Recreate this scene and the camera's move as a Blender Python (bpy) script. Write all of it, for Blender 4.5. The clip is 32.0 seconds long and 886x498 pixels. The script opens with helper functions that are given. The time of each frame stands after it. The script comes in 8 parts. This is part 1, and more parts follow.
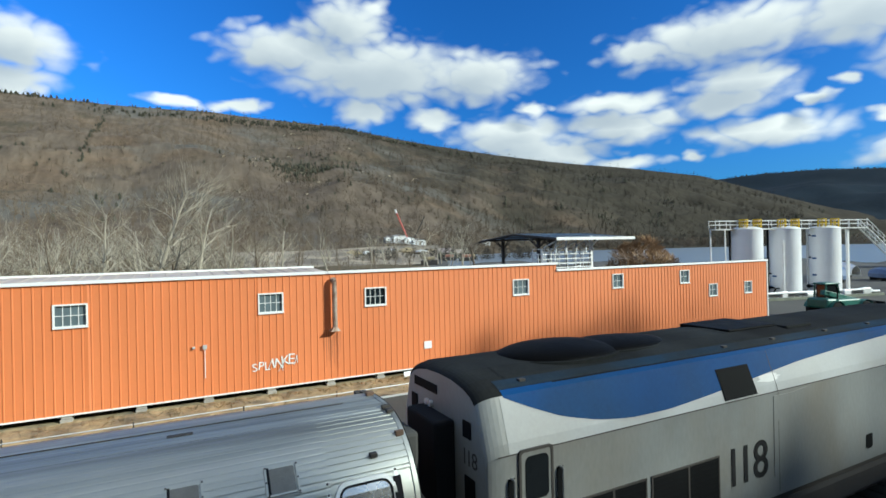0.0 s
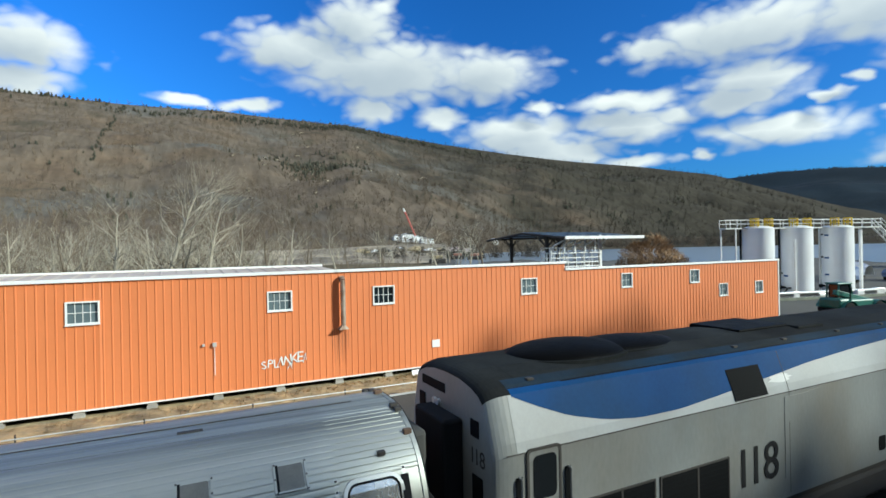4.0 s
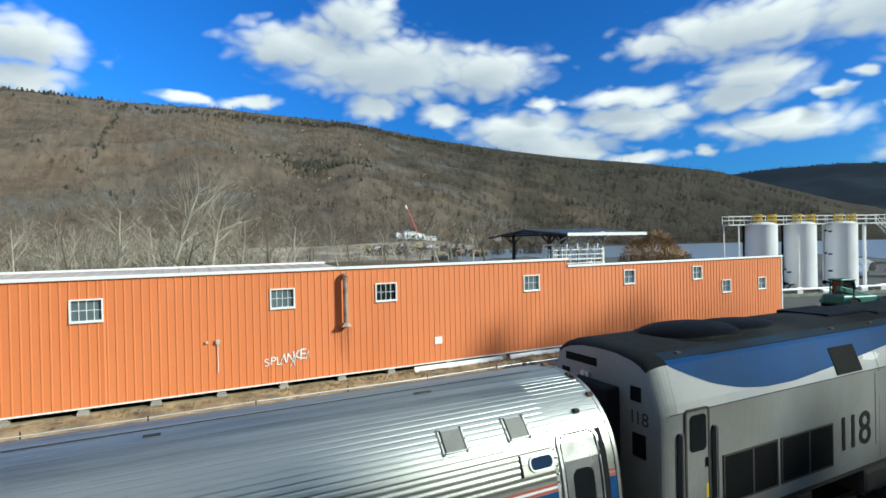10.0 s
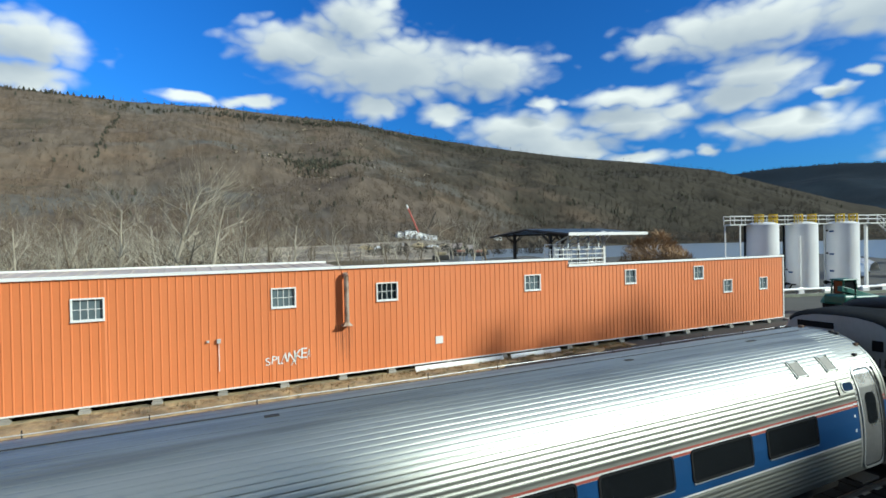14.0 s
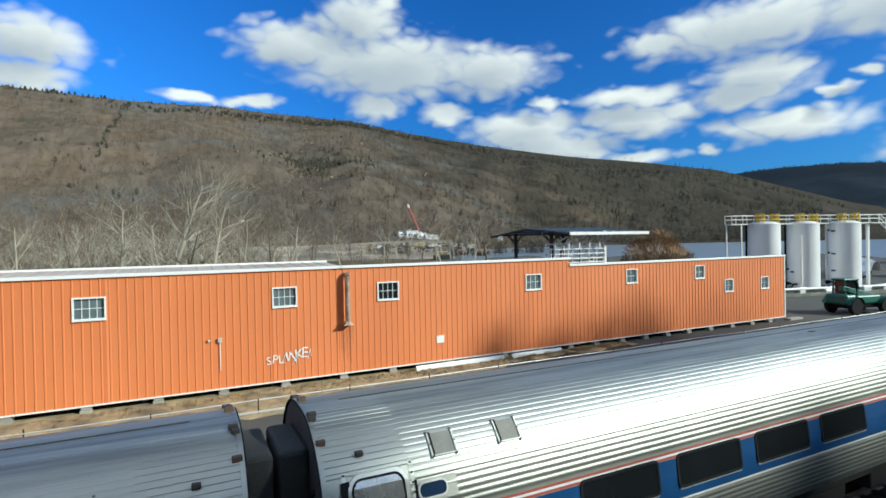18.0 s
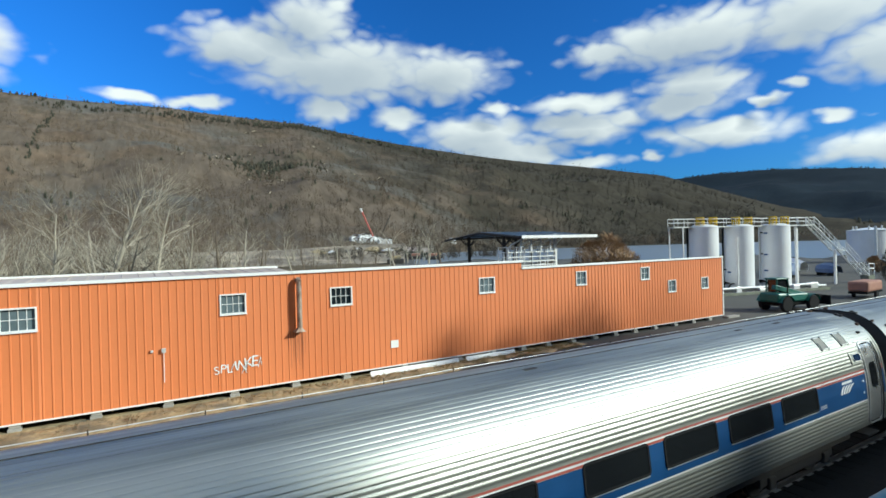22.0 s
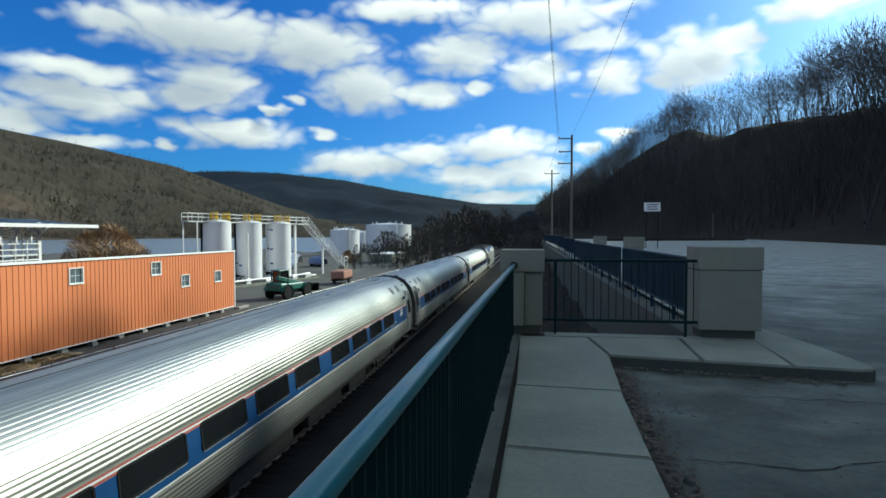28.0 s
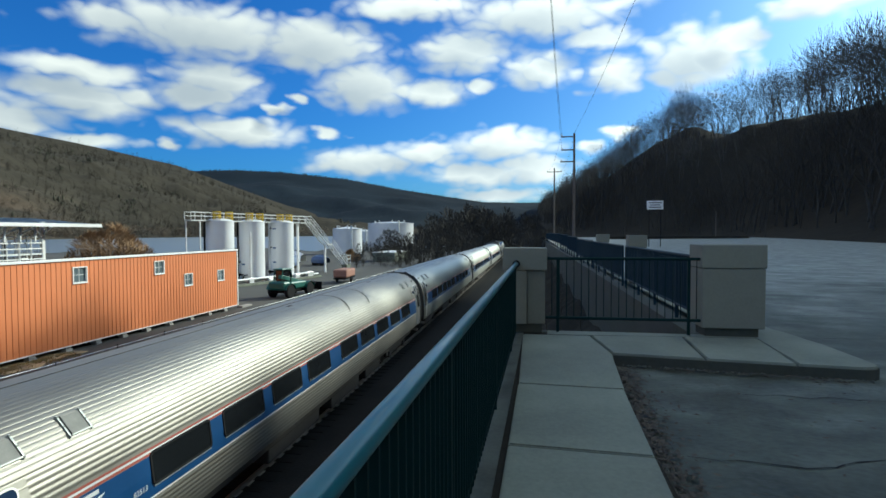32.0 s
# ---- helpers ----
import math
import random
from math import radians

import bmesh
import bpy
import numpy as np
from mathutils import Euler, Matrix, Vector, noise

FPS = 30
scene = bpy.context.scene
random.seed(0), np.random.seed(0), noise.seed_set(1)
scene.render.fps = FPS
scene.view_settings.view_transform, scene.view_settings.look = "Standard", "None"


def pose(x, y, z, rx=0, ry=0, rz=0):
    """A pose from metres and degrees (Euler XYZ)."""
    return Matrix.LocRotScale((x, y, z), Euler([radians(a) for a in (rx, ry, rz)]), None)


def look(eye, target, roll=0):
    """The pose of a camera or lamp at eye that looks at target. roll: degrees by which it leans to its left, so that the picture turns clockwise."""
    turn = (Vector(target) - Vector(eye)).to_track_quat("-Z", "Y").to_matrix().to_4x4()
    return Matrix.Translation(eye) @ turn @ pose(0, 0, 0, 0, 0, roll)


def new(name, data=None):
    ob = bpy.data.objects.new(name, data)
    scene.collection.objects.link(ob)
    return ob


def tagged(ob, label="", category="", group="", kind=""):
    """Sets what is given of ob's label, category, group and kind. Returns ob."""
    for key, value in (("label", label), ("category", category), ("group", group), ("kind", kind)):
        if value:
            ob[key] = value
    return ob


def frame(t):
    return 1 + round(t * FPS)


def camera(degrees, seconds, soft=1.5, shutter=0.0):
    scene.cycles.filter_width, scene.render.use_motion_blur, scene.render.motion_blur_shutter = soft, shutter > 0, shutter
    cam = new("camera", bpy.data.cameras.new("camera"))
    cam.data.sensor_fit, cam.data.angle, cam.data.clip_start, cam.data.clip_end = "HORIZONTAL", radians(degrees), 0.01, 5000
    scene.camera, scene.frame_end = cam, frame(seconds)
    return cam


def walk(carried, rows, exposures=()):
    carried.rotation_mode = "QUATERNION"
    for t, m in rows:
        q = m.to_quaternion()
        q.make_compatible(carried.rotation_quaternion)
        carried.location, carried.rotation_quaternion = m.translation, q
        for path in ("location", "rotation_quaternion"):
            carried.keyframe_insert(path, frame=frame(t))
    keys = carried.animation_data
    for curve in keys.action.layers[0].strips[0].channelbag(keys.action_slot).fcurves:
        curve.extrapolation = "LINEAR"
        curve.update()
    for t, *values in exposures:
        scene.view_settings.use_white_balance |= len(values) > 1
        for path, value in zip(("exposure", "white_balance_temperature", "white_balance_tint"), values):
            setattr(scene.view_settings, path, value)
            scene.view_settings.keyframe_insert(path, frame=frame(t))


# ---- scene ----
# ---------------------------------------------------------------- camera
# World: y runs along the track (the way the train leaves), x to the right of it, z = 0 at the rail top.
CAM_H = 6.15
cam = camera(80.18, 32.0, soft=1.6)
PATH = [
    (0.0, pose(0, 0, CAM_H, 90.03, 1.24, 62.48)),
    (0.5, pose(0, 0, CAM_H, 90.03, 1.22, 62.56)),
    (1.0, pose(0, 0, CAM_H, 89.85, 1.22, 63.05)),
    (1.5, pose(0, 0, CAM_H, 89.92, 1.23, 63.20)),
    (2.0, pose(0, 0, CAM_H, 89.96, 1.21, 63.22)),
    (2.5, pose(0, 0, CAM_H, 89.93, 1.21, 63.32)),
    (3.0, pose(0, 0, CAM_H, 89.96, 1.23, 63.35)),
    (3.5, pose(0, 0, CAM_H, 89.92, 1.14, 63.35)),
    (5.5, pose(0, 0, CAM_H, 89.86, 1.24, 63.54)),
    (6.0, pose(0, 0, CAM_H, 89.84, 1.25, 63.69)),
    (6.5, pose(0, 0, CAM_H, 89.74, 1.18, 63.59)),
    (7.0, pose(0, 0, CAM_H, 89.79, 1.24, 63.58)),
    (7.5, pose(0, 0, CAM_H, 89.60, 1.26, 63.64)),
    (8.0, pose(0, 0, CAM_H, 89.65, 1.26, 63.57)),
    (8.5, pose(0, 0, CAM_H, 89.62, 1.22, 63.56)),
    (9.0, pose(0, 0, CAM_H, 89.63, 1.21, 63.65)),
    (9.5, pose(0, 0, CAM_H, 89.62, 1.21, 63.59)),
    (10.0, pose(0, 0, CAM_H, 89.59, 1.25, 63.62)),
    (10.5, pose(0, 0, CAM_H, 89.59, 1.24, 63.61)),
    (11.0, pose(0, 0, CAM_H, 89.55, 1.18, 63.63)),
    (11.5, pose(0, 0, CAM_H, 89.55, 1.18, 63.66)),
    (12.0, pose(0, 0, CAM_H, 89.60, 1.24, 63.73)),
    (12.5, pose(0, 0, CAM_H, 89.55, 1.20, 63.71)),
    (13.0, pose(0, 0, CAM_H, 89.54, 1.20, 63.71)),
    (13.5, pose(0, 0, CAM_H, 89.54, 1.18, 63.72)),
    (14.0, pose(0, 0, CAM_H, 89.54, 1.18, 63.73)),
    (14.5, pose(0, 0, CAM_H, 89.54, 1.19, 63.76)),
    (16.5, pose(0, 0, CAM_H, 89.55, 1.20, 63.88)),
    (17.0, pose(0, 0, CAM_H, 89.55, 1.22, 64.00)),
    (17.5, pose(0, 0, CAM_H, 89.54, 1.21, 63.85)),
    (18.0, pose(0, 0, CAM_H, 89.48, 1.15, 63.84)),
    (18.5, pose(0, 0, CAM_H, 89.55, 1.23, 64.06)),
    (19.0, pose(0, 0, CAM_H, 89.88, 1.28, 64.72)),
    (19.5, pose(0, 0, CAM_H, 89.83, 1.39, 64.78)),
    (20.0, pose(0, 0, CAM_H, 89.69, 1.39, 63.97)),
    (20.5, pose(0, 0, CAM_H, 89.76, 1.47, 62.88)),
    (21.0, pose(0, 0, CAM_H, 89.80, 1.48, 64.24)),
    (21.5, pose(0, 0, CAM_H, 89.76, 1.48, 63.02)),
    (22.0, pose(0, 0, CAM_H, 89.80, 1.57, 58.81)),
    (22.5, pose(0, 0, CAM_H, 89.70, 1.58, 58.78)),
    (23.0, pose(0, 0, CAM_H, 89.61, 1.59, 58.85)),
    (23.5, pose(0, 0, CAM_H, 89.53, 1.37, 59.05)),
    (24.0, pose(0, 0, CAM_H, 89.91, 1.56, 59.06)),
    (24.5, pose(0, 0, CAM_H, 89.76, 1.35, 42.52)),
    (25.0, pose(0, 0, CAM_H, 89.51, 1.25, 30.33)),
    (25.5, pose(0, 0, CAM_H, 89.00, 0.92, 15.26)),
    (26.0, pose(0, 0, CAM_H, 88.99, 0.32, 14.36)),
    (26.5, pose(0, 0, CAM_H, 88.81, 0.13, 12.26)),
    (28.5, pose(0, 0, CAM_H, 88.33, 0.15, 9.16)),
    (29.0, pose(0, 0, CAM_H, 88.30, 0.23, 9.19)),
    (29.5, pose(0, 0, CAM_H, 88.30, 0.23, 9.20)),
    (30.0, pose(0, 0, CAM_H, 88.30, 0.23, 9.25)),
    (30.5, pose(0, 0, CAM_H, 88.30, 0.23, 9.34)),
    (31.0, pose(0, 0, CAM_H, 88.30, 0.23, 9.34)),
    (31.5, pose(0, 0, CAM_H, 88.30, 0.23, 9.42)),
    (32.0, pose(0, 0, CAM_H, 88.23, 0.22, 9.51)),
]
walk(cam, PATH, [(0.0, 0.12, 6040, -4.0), (10.0, 0.12, 6040, -4.0), (12.0, 0.02, 6040, -4.0), (24.0, 0.02, 6040, -4.0), (26.0, 0.05, 6120, -6.0), (32.0, 0.05, 6120, -6.0)])

# ---------------------------------------------------------------- world, sun
SUN_AZ, SUN_EL = -45.0, 26.0          # degrees: azimuth from +y towards -x, elevation
sun_way = Vector((-math.sin(radians(SUN_AZ)) * math.cos(radians(SUN_EL)),
                  math.cos(radians(SUN_AZ)) * math.cos(radians(SUN_EL)), math.sin(radians(SUN_EL))))
sun_data = bpy.data.lights.new("sun", "SUN")
sun_data.energy, sun_data.angle, sun_data.color = 5.0, radians(0.6), (1.0, 0.955, 0.86)
sun = new("sun", sun_data)
sun.matrix_basis = look(sun_way * 100, (0, 0, 0))
scene.view_settings.exposure = 0.0

# cumulus clouds: azimuth, elevation and half sizes in degrees
CLOUDS_WEST = [(101.4, 17.8, 3.9, 2.0), (102.3, 14.8, 3.8, 1.3), (72.2, 22.9, 4.2, 2.4), (78.1, 20.3, 6.5, 1.9),
               (69.3, 18.5, 10.4, 3.0), (58.3, 18.0, 5.7, 2.3), (70.6, 14.8, 2.9, 1.5), (63.3, 13.8, 2.6, 1.0),
               (52.6, 14.4, 1.6, 0.7), (54.8, 11.8, 5.9, 1.8), (51.3, 10.0, 6.2, 1.4), (43.4, 8.5, 3.2, 0.6),
               (89.1, 14.5, 2.8, 0.5), (83.3, 14.8, 2.8, 0.6)]
CLOUDS_MID = [(43.8, 14.3, 5.0, 1.1), (43.3, 12.0, 4.9, 1.6), (32.6, 15.0, 4.3, 1.8), (34.3, 13.2, 4.0, 1.3),
              (30.5, 10.2, 5.6, 1.3), (36.9, 8.5, 1.1, 0.4), (33.2, 19.2, 9.3, 2.2), (41.6, 19.0, 3.1, 1.1),
              (26.7, 12.6, 0.9, 0.6), (24.7, 13.9, 1.0, 0.5), (22.8, 19.0, 6.8, 2.3), (17.6, 15.2, 5.1, 2.3),
              (10.6, 14.7, 3.7, 1.3), (21.8, 10.4, 1.3, 0.5)]
CLOUDS_NORTH = [(7.2, 18.7, 5.1, 1.9), (12.1, 22.8, 7.3, 1.1), (-1.1, 21.8, 8.5, 1.9), (-0.9, 16.7, 3.6, 1.6),
                (-8.6, 15.8, 2.8, 1.8), (-6.9, 19.2, 3.6, 1.1), (-15.9, 16.3, 4.5, 2.6), (-19.3, 17.5, 2.5, 1.2),
                (-25.7, 19.3, 3.7, 1.1), (17.6, 7.5, 5.8, 1.4), (11.6, 8.5, 3.7, 1.2), (3.0, 9.3, 5.7, 1.5),
                (5.5, 6.3, 5.4, 1.3), (-0.3, 6.7, 3.5, 1.7), (3.6, 4.1, 4.8, 0.7), (-9.0, 10.1, 1.4, 0.7),
                (-6.4, 8.9, 1.3, 0.7), (5.6, 15.5, 1.8, 0.7)]


def node(tree, kind, **values):
    n = tree.nodes.new(kind)
    for key, value in values.items():
        if key == "op":
            n.operation = value
        elif key.startswith("i"):
            n.inputs[int(key[1:])].default_value = value
    return n


def chain(tree, kind, op, *args):
    """A math node: numbers become values, sockets become links. Returns its first output."""
    n = tree.nodes.new(kind)
    n.operation = op
    for k, a in enumerate(args):
        if isinstance(a, (int, float, tuple)):
            n.inputs[k].default_value = a
        else:
            tree.links.new(a, n.inputs[k])
    return n.outputs["Value"] if kind == "ShaderNodeVectorMath" and op in ("LENGTH", "DOT_PRODUCT") else n.outputs[0]


def sums(tree, op, *args):
    return chain(tree, "ShaderNodeMath", op, *args)


def vecs(tree, op, *args):
    return chain(tree, "ShaderNodeVectorMath", op, *args)


def cloud_field():
    """Node group: (azimuth, elevation) in degrees -> how far inside the nearest cloud."""
    g = bpy.data.node_groups.new("cloud_field", "ShaderNodeTree")
    g.interface.new_socket("place", in_out="INPUT", socket_type="NodeSocketVector")
    g.interface.new_socket("field", in_out="OUTPUT", socket_type="NodeSocketFloat")
    src, out = g.nodes.new("NodeGroupInput"), g.nodes.new("NodeGroupOutput")
    best = None
    for a, e, w, h in CLOUDS_WEST + CLOUDS_MID + CLOUDS_NORTH:
        d = vecs(g, "MULTIPLY", vecs(g, "SUBTRACT", src.outputs[0], (a, e, 0.0)), (1 / (w * 1.2), 1 / (h * 1.24), 0.0))
        r = vecs(g, "LENGTH", d)
        best = r if best is None else sums(g, "MINIMUM", best, r)
    g.links.new(sums(g, "SUBTRACT", 1.0, best), out.inputs[0])
    return g


def build_world():
    world = bpy.data.worlds.new("sky")
    scene.world = world
    world.use_nodes = True
    t = world.node_tree
    t.nodes.clear()
    sky = t.nodes.new("ShaderNodeTexSky")
    sky.sky_type, sky.sun_disc = "NISHITA", False
    sky.sun_elevation, sky.sun_rotation = radians(SUN_EL), radians(-SUN_AZ)
    sky.air_density, sky.dust_density, sky.ozone_density = 1.0, 1.5, 3.0
    tint = t.nodes.new("ShaderNodeHueSaturation")
    tint.inputs["Saturation"].default_value, tint.inputs["Value"].default_value = 1.12, 1.0
    t.links.new(sky.outputs[0], tint.inputs["Color"])
    co = t.nodes.new("ShaderNodeTexCoord")
    sep = t.nodes.new("ShaderNodeSeparateXYZ")
    t.links.new(co.outputs["Generated"], sep.inputs[0])
    az = sums(t, "MULTIPLY", sums(t, "ARCTAN2", sums(t, "MULTIPLY", sep.outputs[0], -1.0), sep.outputs[1]), 57.2958)
    el = sums(t, "MULTIPLY", sums(t, "ARCSINE", sep.outputs[2]), 57.2958)
    both = t.nodes.new("ShaderNodeCombineXYZ")
    t.links.new(az, both.inputs[0]), t.links.new(el, both.inputs[1])
    # ragged edges: the place is shifted by coarse and fine noise
    def noise_of(scale, detail, rough, stretch=(1, 1.7, 1)):
        m = t.nodes.new("ShaderNodeMapping")
        m.inputs["Scale"].default_value = stretch
        t.links.new(both.outputs[0], m.inputs["Vector"])
        n = t.nodes.new("ShaderNodeTexNoise")
        n.inputs["Scale"].default_value, n.inputs["Detail"].default_value, n.inputs["Roughness"].default_value = scale, detail, rough
        t.links.new(m.outputs[0], n.inputs["Vector"])
        return n
    warp = noise_of(0.30, 2.5, 0.5)
    shift = vecs(t, "MULTIPLY", vecs(t, "SUBTRACT", warp.outputs["Color"], (0.5, 0.5, 0.5)), (3.6, 1.7, 0.0))
    place = vecs(t, "ADD", both.outputs[0], shift)
    group = cloud_field()
    here, above = t.nodes.new("ShaderNodeGroup"), t.nodes.new("ShaderNodeGroup")
    here.node_tree = above.node_tree = group
    t.links.new(place, here.inputs[0])
    t.links.new(vecs(t, "ADD", place, (-1.9, 1.7, 0.0)), above.inputs[0])
    fine = noise_of(0.8, 4.0, 0.5).outputs[0]
    lumps = sums(t, "ABSOLUTE", sums(t, "SUBTRACT", sums(t, "MULTIPLY", noise_of(0.30, 1.2, 0.45).outputs[0], 2.0), 1.0))
    ragged = sums(t, "ADD", sums(t, "MULTIPLY", sums(t, "SUBTRACT", lumps, 0.11), 0.8), sums(t, "MULTIPLY", sums(t, "SUBTRACT", fine, 0.5), 0.22))
    # scattered cumulus in the rest of the sky
    far = noise_of(0.055, 5.0, 0.55, (1, 2.2, 1)).outputs[0]
    away = sums(t, "MINIMUM", 1.0, sums(t, "MAXIMUM", 0.0, sums(t, "SUBTRACT", sums(t, "MULTIPLY", sums(t, "ABSOLUTE", sums(t, "SUBTRACT", az, 38.0)), 0.1), 6.8)))
    high = sums(t, "MINIMUM", 1.0, sums(t, "MAXIMUM", 0.0, sums(t, "MULTIPLY", sums(t, "SUBTRACT", el, 25.0), 0.25)))
    rest = sums(t, "SUBTRACT", sums(t, "MULTIPLY", sums(t, "SUBTRACT", far, 0.505), 7.0),
                sums(t, "MULTIPLY", sums(t, "SUBTRACT", 1.0, sums(t, "MAXIMUM", away, high)), 9.0))
    depth = sums(t, "ADD", sums(t, "MAXIMUM", here.outputs[0], rest), ragged)
    mask = t.nodes.new("ShaderNodeMapRange")
    mask.interpolation_type = "SMOOTHSTEP"
    mask.inputs["From Min"].default_value, mask.inputs["From Max"].default_value = -0.14, 0.62
    t.links.new(depth, mask.inputs[0])
    # sunlit tops, grey undersides and thick middles
    lit = t.nodes.new("ShaderNodeMapRange")
    lit.interpolation_type = "SMOOTHSTEP"
    lit.inputs["From Min"].default_value, lit.inputs["From Max"].default_value = 0.9, -0.8
    t.links.new(sums(t, "ADD", above.outputs[0], sums(t, "MULTIPLY", ragged, -0.12)), lit.inputs[0])
    tone = t.nodes.new("ShaderNodeMix")
    tone.data_type = "RGBA"
    tone.inputs["A"].default_value, tone.inputs["B"].default_value = (6.8, 7.3, 8.3, 1), (13.8, 13.5, 13.2, 1)
    t.links.new(lit.outputs[0], tone.inputs["Factor"])
    mix = t.nodes.new("ShaderNodeMix")
    mix.data_type = "RGBA"
    t.links.new(mask.outputs[0], mix.inputs["Factor"])
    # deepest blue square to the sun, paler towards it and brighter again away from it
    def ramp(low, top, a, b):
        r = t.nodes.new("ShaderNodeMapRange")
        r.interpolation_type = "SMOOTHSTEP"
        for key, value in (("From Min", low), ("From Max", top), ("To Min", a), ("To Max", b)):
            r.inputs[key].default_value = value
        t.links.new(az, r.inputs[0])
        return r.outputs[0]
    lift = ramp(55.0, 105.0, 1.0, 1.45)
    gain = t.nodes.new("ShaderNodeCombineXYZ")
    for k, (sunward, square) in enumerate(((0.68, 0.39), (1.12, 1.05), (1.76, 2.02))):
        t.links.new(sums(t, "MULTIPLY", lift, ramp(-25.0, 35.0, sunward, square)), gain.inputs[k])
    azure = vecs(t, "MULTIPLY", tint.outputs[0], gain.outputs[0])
    glow = vecs(t, "SCALE", tone.outputs["Result"])          # clouds near the sun are brighter
    t.links.new(ramp(-15.0, 35.0, 1.32, 1.0), glow.node.inputs["Scale"])
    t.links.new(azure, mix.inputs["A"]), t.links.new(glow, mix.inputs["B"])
    back = t.nodes.new("ShaderNodeBackground")
    back.inputs["Strength"].default_value = 0.072
    t.links.new(mix.outputs["Result"], back.inputs["Color"])
    out = t.nodes.new("ShaderNodeOutputWorld")
    t.links.new(back.outputs[0], out.inputs[0])


build_world()

# ---------------------------------------------------------------- materials
MATS = {}


def mat(name, base, rough=0.7, metal=0.0, vary=0.15, scale=1.5, fine=30.0, bump=0.0, stretch=(1, 1, 1), second=None,
        amount=0.5, edge=0.12, coat=0.0, per_object=0.0, rough_vary=0.1, threshold=0.55, spec=0.5, zone=None, grime=None):
    """Principled surface with noise at two scales, an optional second colour in patches, and fine relief."""
    if name in MATS:
        return MATS[name]
    m = bpy.data.materials.new(name)
    m.use_nodes = True
    t = m.node_tree
    p = t.nodes["Principled BSDF"]
    co, mp = t.nodes.new("ShaderNodeTexCoord"), t.nodes.new("ShaderNodeMapping")
    mp.inputs["Scale"].default_value = stretch
    t.links.new(co.outputs["Object"], mp.inputs[0])

    def tex(s, detail=4.0):
        n = t.nodes.new("ShaderNodeTexNoise")
        n.inputs["Scale"].default_value, n.inputs["Detail"].default_value = s, detail
        t.links.new(mp.outputs[0], n.inputs["Vector"])
        return n.outputs[0]
    big, small = tex(scale), tex(fine, 6.0)
    light = sums(t, "ADD", 1.0, sums(t, "MULTIPLY", sums(t, "SUBTRACT", sums(t, "ADD", sums(t, "MULTIPLY", big, 0.65), sums(t, "MULTIPLY", small, 0.35)), 0.5), vary * 4))
    if per_object:
        info = t.nodes.new("ShaderNodeObjectInfo")
        light = sums(t, "MULTIPLY", light, sums(t, "ADD", 1 - per_object / 2, sums(t, "MULTIPLY", info.outputs["Random"], per_object)))
    rgb = t.nodes.new("ShaderNodeRGB")
    rgb.outputs[0].default_value = (*base, 1)
    colour = rgb.outputs[0]
    if second:
        patch = t.nodes.new("ShaderNodeMapRange")
        patch.inputs["From Min"].default_value, patch.inputs["From Max"].default_value = threshold - edge, threshold + edge
        patch.inputs["To Max"].default_value = amount
        t.links.new(tex(scale * 0.6, 6.0), patch.inputs[0])
        mx = t.nodes.new("ShaderNodeMix")
        mx.data_type = "RGBA"
        mx.inputs["B"].default_value = (*second, 1)
        t.links.new(patch.outputs[0], mx.inputs["Factor"]), t.links.new(colour, mx.inputs["A"])
        colour = mx.outputs["Result"]
    if zone:                             # a colour that paints in shade or sheen takes over along y: (from, to, colour, scale of its patches)
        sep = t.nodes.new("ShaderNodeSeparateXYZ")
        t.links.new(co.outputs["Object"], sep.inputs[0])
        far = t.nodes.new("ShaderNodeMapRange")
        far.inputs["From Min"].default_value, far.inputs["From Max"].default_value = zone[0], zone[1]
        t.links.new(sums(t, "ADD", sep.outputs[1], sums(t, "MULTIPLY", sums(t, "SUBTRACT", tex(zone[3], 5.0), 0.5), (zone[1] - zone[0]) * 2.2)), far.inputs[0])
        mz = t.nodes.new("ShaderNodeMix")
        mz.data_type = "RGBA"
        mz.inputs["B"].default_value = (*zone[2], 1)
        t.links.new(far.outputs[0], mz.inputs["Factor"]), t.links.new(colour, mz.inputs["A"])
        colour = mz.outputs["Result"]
    if grime:                            # long soot streaks on a vehicle's roof: (height where they begin, colour)
        sep = t.nodes.new("ShaderNodeSeparateXYZ")
        t.links.new(co.outputs["Object"], sep.inputs[0])
        long = t.nodes.new("ShaderNodeMapping")
        long.inputs["Scale"].default_value = (5.0, 0.22, 0.0)
        t.links.new(co.outputs["Object"], long.inputs[0])
        soot = t.nodes.new("ShaderNodeTexNoise")
        soot.inputs["Scale"].default_value, soot.inputs["Detail"].default_value = 1.0, 5.0
        t.links.new(long.outputs[0], soot.inputs["Vector"])
        ramp, roof = t.nodes.new("ShaderNodeMapRange"), t.nodes.new("ShaderNodeMapRange")
        ramp.inputs["From Min"].default_value, ramp.inputs["From Max"].default_value = 0.36, 0.66
        ramp.inputs["To Min"].default_value, ramp.inputs["To Max"].default_value = 0.12, 0.80
        roof.inputs["From Min"].default_value, roof.inputs["From Max"].default_value = grime[0], grime[0] + 0.16
        t.links.new(soot.outputs[0], ramp.inputs[0]), t.links.new(sep.outputs[2], roof.inputs[0])
        mg = t.nodes.new("ShaderNodeMix")
        mg.data_type = "RGBA"
        mg.inputs["B"].default_value = (*grime[1], 1)
        t.links.new(sums(t, "MULTIPLY", ramp.outputs[0], roof.outputs[0]), mg.inputs["Factor"]), t.links.new(colour, mg.inputs["A"])
        colour = mg.outputs["Result"]
